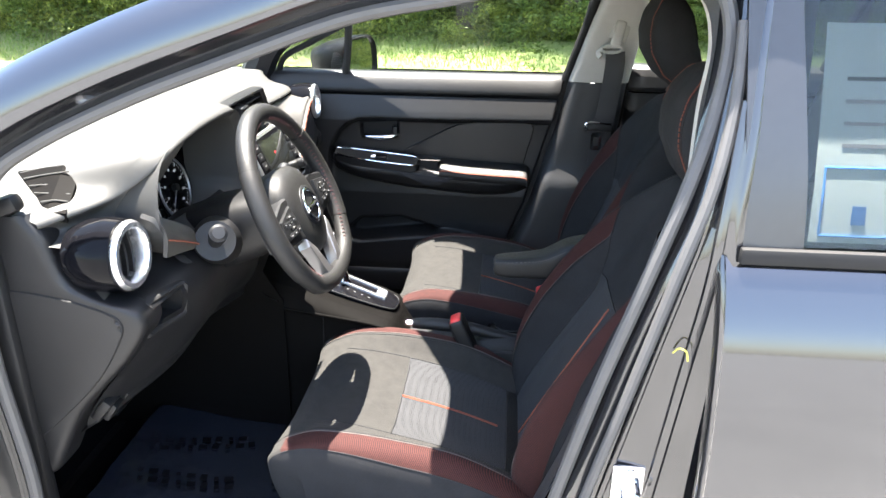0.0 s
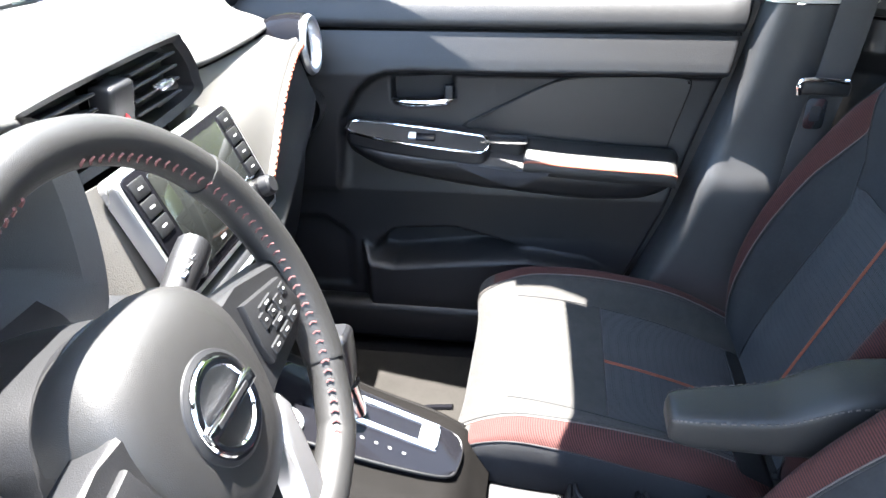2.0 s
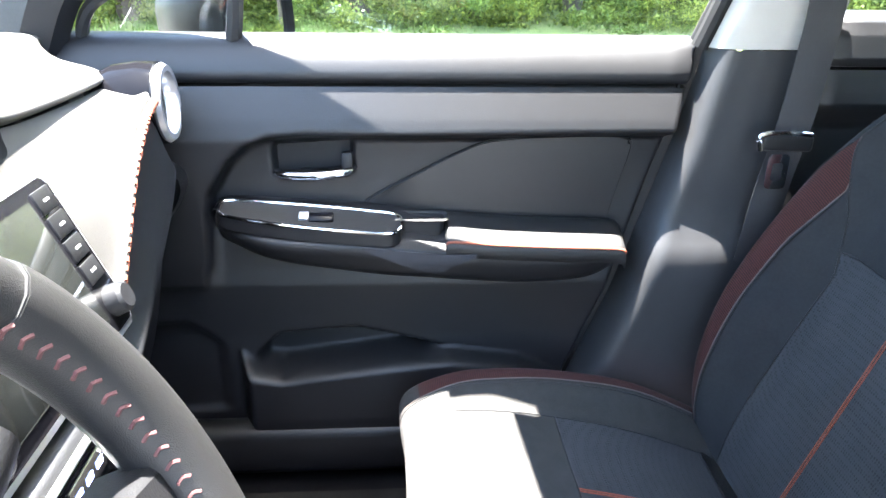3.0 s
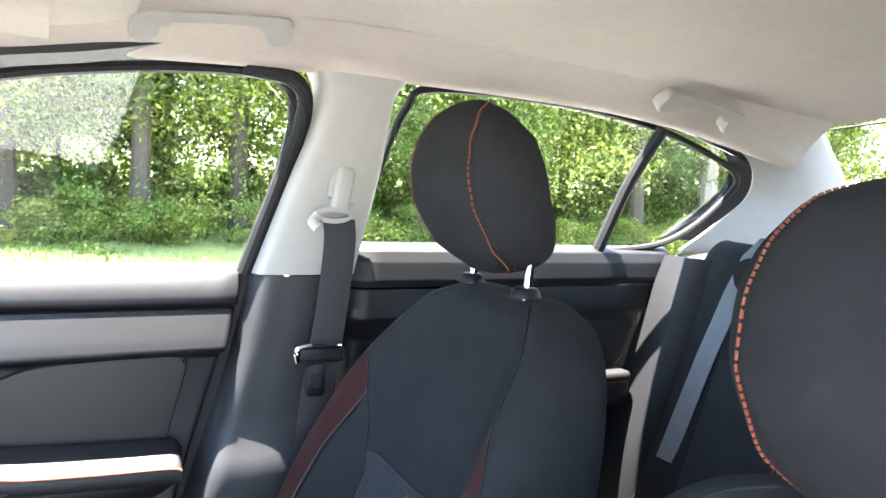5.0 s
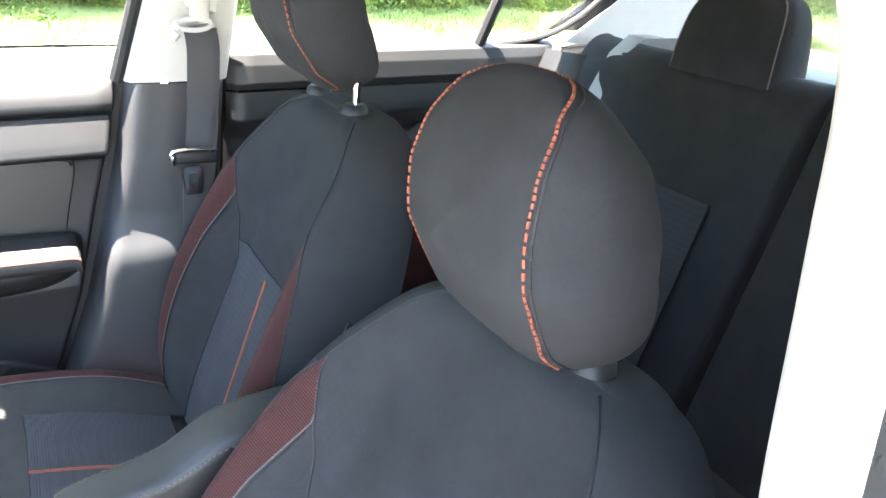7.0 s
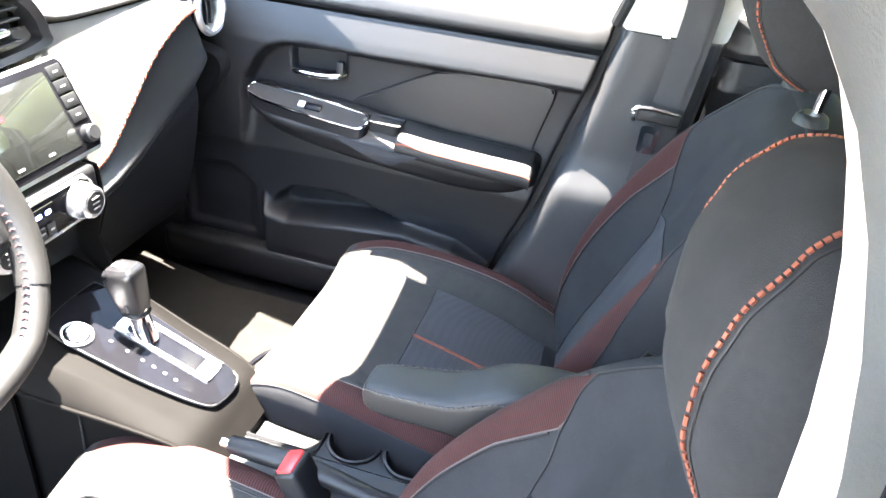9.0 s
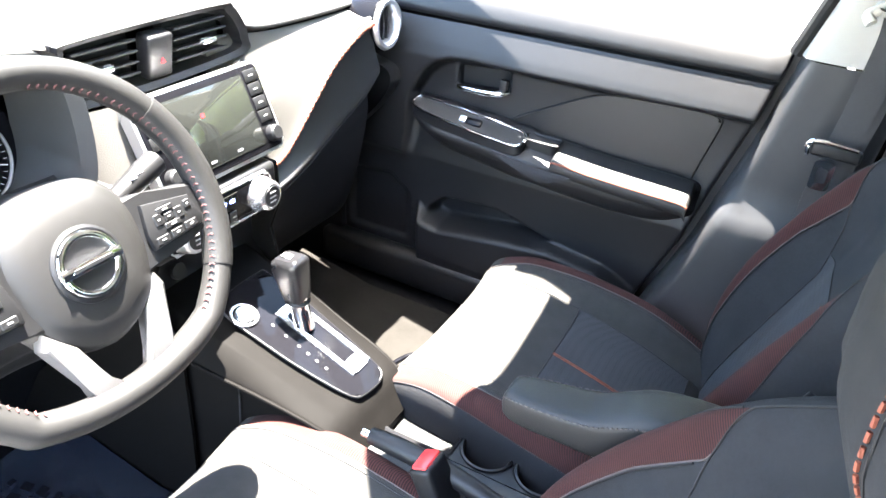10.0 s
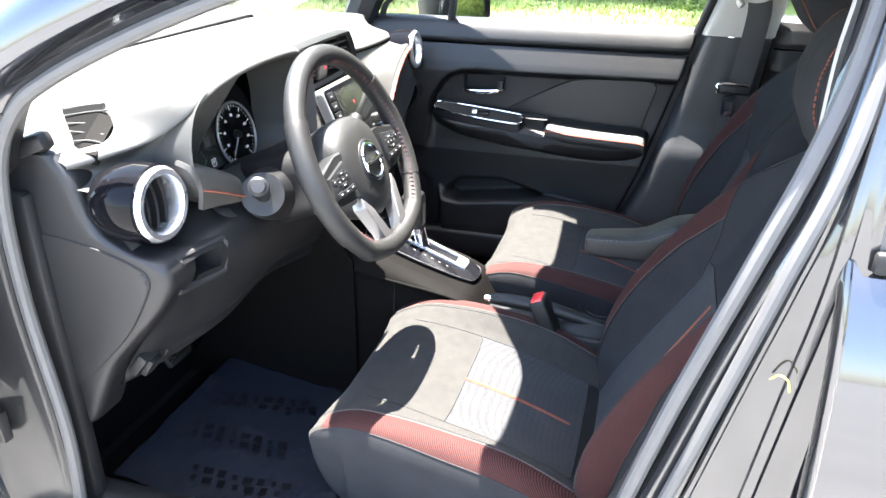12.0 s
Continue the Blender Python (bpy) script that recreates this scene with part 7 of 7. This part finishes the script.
# ---- floor coverings ----
FILM_INK = surface("dark_ink", (0.0045, 0.0048, 0.0058), 0.9, grain=80, spec=0.0)
mat_ = thing("floor_film", (-0.1, -0.37, 0.21), "crumpled clear protective film with dark print on the floor", "floor covering")
fm = [[(x, y, 0.222 + 0.16 * max(0, -0.25 - x) + 0.006 * noise.noise(Vector((x * 14, y * 14, 0))) + 0.004 * noise.noise(Vector((x * 40, y * 40, 3)))) for y in np.linspace(-0.60, -0.15, 40)] for x in np.linspace(0.30, -0.50, 50)]
part("film_sheet", slab(fm, 0.001), FILM, mat_)
for x0, y0, x1, y1, n in ((-0.44, -0.300, -0.25, -0.230, 8), (-0.44, -0.328, -0.22, -0.250, 9), (-0.43, -0.405, -0.23, -0.385, 8), (-0.42, -0.432, -0.22, -0.410, 8), (-0.36, -0.520, -0.16, -0.500, 8), (-0.35, -0.546, -0.17, -0.525, 7), (-0.14, -0.260, 0.06, -0.200, 8), (-0.12, -0.390, 0.08, -0.365, 8), (-0.06, -0.530, 0.14, -0.510, 8)):
    for k in range(n):
        f = k / (n - 1)
        x, y = x0 + (x1 - x0) * f, y0 + (y1 - y0) * f
        part("print_bar", rbox((x, y, 0.2285 + 0.16 * max(0, -0.25 - x)), (0.010 + 0.005 * (k * 5 % 3), 0.014 + 0.003 * (k * 7 % 3), 0.0012), 0.0004, 1, pose(0, 0, 0, 0, 9 if x < -0.25 else 0, 14 + 3 * (k * 3 % 5 - 2))), FILM_INK, mat_)
pm = thing("floor_mat", (0.0, 0.4, 0.21), "black carpet mat in the passenger footwell", "floor mat")
part("carpet_mat", slab([[(x, y, 0.222 + 0.2 * max(0, -0.28 - x) + 0.002 * noise.noise(Vector((x * 30, y * 30, 7)))) for y in np.linspace(0.15, 0.62, 20)] for x in np.linspace(0.12, -0.5, 24)], 0.006), SUNLIT_CARPET, pm)
sb = thing("seat_slide_bar", (-0.03, 0.34, 0.24), "black bent slide bar under the passenger seat", "lever")
part("bar", tube([(0.05, 0.30, 0.27), (-0.02, 0.30, 0.255), (-0.045, 0.34, 0.25), (-0.02, 0.40, 0.255), (0.05, 0.40, 0.27)], 0.006, 8, 24), GLOSS, sb)

# ---- woods ----
def leaf_cloud(n, spread, size, seed, flat_=0.7, clumps=14):
    """Many small leaves gathered in loose clumps, with gaps between."""
    rng = np.random.default_rng(seed)
    cs = rng.normal(size=(clumps, 3))
    cs /= np.linalg.norm(cs, axis=1, keepdims=True)
    cs *= rng.uniform(0.35, 1.0, (clumps, 1)) * np.array(spread)
    which = rng.integers(0, clumps, n)
    r = 0.30 * max(spread) * rng.uniform(0.5, 1.1, clumps)
    pos = cs[which] + rng.normal(size=(n, 3)) * (r[which] * 0.55)[:, None] * np.array((1, 1, flat_))
    a = rng.normal(size=(n, 3))
    a /= np.linalg.norm(a, axis=1, keepdims=True)
    b = np.cross(a, rng.normal(size=(n, 3)))
    b /= np.linalg.norm(b, axis=1, keepdims=True)
    s = size * rng.uniform(0.6, 1.3, (n, 1))
    v = np.stack([pos - a * s, pos + b * s * 0.45, pos + a * s, pos - b * s * 0.45], 1).reshape(-1, 3)
    me = bpy.data.meshes.new("leaves")
    me.from_pydata(v.tolist(), [], np.arange(4 * n).reshape(-1, 4).tolist())
    return me


CROWNS = [leaf_cloud(11500, (2.4, 2.2, 2.4), 0.046, 3 + k, clumps=34) for k in range(3)]
for me, m in zip(CROWNS, (LEAF, LEAF_DARK, LEAF)):
    me.materials.append(m)
SHRUBS = [leaf_cloud(4000, (1.1, 0.8, 0.7), 0.035, 20 + k, clumps=14) for k in range(3)]
for me, m in zip(SHRUBS, (LEAF, LEAF, LEAF_DARK)):
    me.materials.append(m)
rng = random.Random(11)


def tree(x, y, h, r, k, bark):
    t = thing("tree", (x, y, 0.2), "leafy woodland tree with a %s trunk in the sun" % ("pale" if bark is BARK_PALE else "brown"), "tree", "woodland trees")
    lean = rng.uniform(-0.06, 0.06)
    base = Vector((x, y, 0.1 + 0.02 * max(0, y - 8)))
    spine = [base, base + Vector((lean * h * 0.3, 0.05, h * 0.33)), base + Vector((lean * h, -0.1, h * 0.7)), base + Vector((lean * h * 1.3, 0.1, h))]
    part("trunk", tube(spine, [r * 1.25, r, r * 0.7, r * 0.25], 9, 14), bark, t)
    for q in range(4):
        f = rng.uniform(0.35, 0.85)
        p = spine[1].lerp(spine[3], f)
        a = rng.uniform(0, 6.28)
        part("branch", tube([p, p + Vector((math.cos(a) * 0.7, math.sin(a) * 0.7, 0.35)), p + Vector((math.cos(a) * 1.6, math.sin(a) * 1.6, 0.7))], [r * 0.4, r * 0.25, r * 0.08], 6, 8), bark, t)
    for q in range(3):
        ob = new("crown", CROWNS[(k + q) % 3])
        ob.parent, ob.matrix_parent_inverse = t, WORLD[t].inverted()
        ob.matrix_basis = Matrix.LocRotScale(base + Vector((lean * h, 0, h * (0.35 + 0.23 * q))), Euler((0, 0, rng.uniform(0, 6.28))), Vector((1.0, 1.0, 0.95)) * rng.uniform(0.9, 1.25))


k = 0
for row_y, step, x0, x1 in ((10.6, 2.3, -10, 17), (13.2, 2.6, -11, 20), (17.0, 3.4, -13, 26)):
    x = x0
    while x < x1:
        tree(x + rng.uniform(-0.6, 0.6), row_y + rng.uniform(-0.7, 0.7), rng.uniform(6.5, 9.5), rng.uniform(0.06, 0.17), k, BARK_PALE if k % 9 == 1 else BARK)
        x += step * rng.uniform(0.8, 1.2)
        k += 1
for i in range(44):
    x = -10 + i * 0.64 + rng.uniform(-0.3, 0.3)
    for yy, sc in ((9.9, 0.75), (12.2, 1.25)):
        ob = new("shrub", SHRUBS[(i + int(yy)) % 3])
        ob.matrix_basis = Matrix.LocRotScale((x, yy + rng.uniform(-0.4, 0.4), 0.45 * sc), Euler((0, 0, rng.uniform(0, 6.28))), Vector((1, 1, 1)) * sc * rng.uniform(0.8, 1.2))
        tagged(ob, "low leafy green shrub at the wood's edge", "shrub", "undergrowth")
bk = smooth_grid([[(x, 22 + 2 * math.sin(x * 0.3), z) for z in (-0.5, 2, 5, 9)] for x in range(-50, 71, 6)], 40, 8)
far = []
rs = np.random.default_rng(5)
n = 80000
pos = np.stack([rs.uniform(-22, 30, n), rs.uniform(19, 25, n), rs.uniform(-0.2, 11, n)], 1)
back = rs.uniform(size=n) < 0.4
pos[back, 0], pos[back, 1] = rs.uniform(17, 23, back.sum()), rs.uniform(-16, 22, back.sum())
a = rs.normal(size=(n, 3))
b = np.cross(a, rs.normal(size=(n, 3)))
a /= np.linalg.norm(a, axis=1, keepdims=True)
b /= np.linalg.norm(b, axis=1, keepdims=True)
s_ = rs.uniform(0.07, 0.20, (n, 1))
me = bpy.data.meshes.new("far_leaves")
me.from_pydata(np.stack([pos - a * s_, pos + b * s_ * 0.5, pos + a * s_, pos - b * s_ * 0.5], 1).reshape(-1, 3).tolist(), [], np.arange(4 * n).reshape(-1, 4).tolist())
me.materials.append(LEAF)
tagged(new("far_wood", me), "dense green foliage of the wood behind", "foliage", kind="stuff")
n = 30000
pos = np.stack([rs.uniform(-14, 22, n), 7.6 + rs.uniform(0, 1, n) ** 1.2 * 3.0, np.zeros(n)], 1)
pos[:, 2] = np.interp(pos[:, 1], [7.6, 8.2, 9.5, 14], [0.0, 0.05, 0.12, 0.35]) + 0.03 * np.sin(pos[:, 0] * 0.9 + pos[:, 1])
hgt = rs.uniform(0.03, 0.10, n)
ang = rs.uniform(0, 6.28, n)
dx = np.stack([np.cos(ang), np.sin(ang), 0 * ang], 1) * 0.008
tip = pos + np.stack([rs.normal(size=n) * 0.03, rs.normal(size=n) * 0.03, hgt], 1)
me = bpy.data.meshes.new("grass")
me.from_pydata(np.stack([pos - dx, pos + dx, tip], 1).reshape(-1, 3).tolist(), [], np.arange(3 * n).reshape(-1, 3).tolist())
me.materials.append(GRASS)
tagged(new("grass", me), "bright green grass blades on the verge", "grass", kind="stuff")
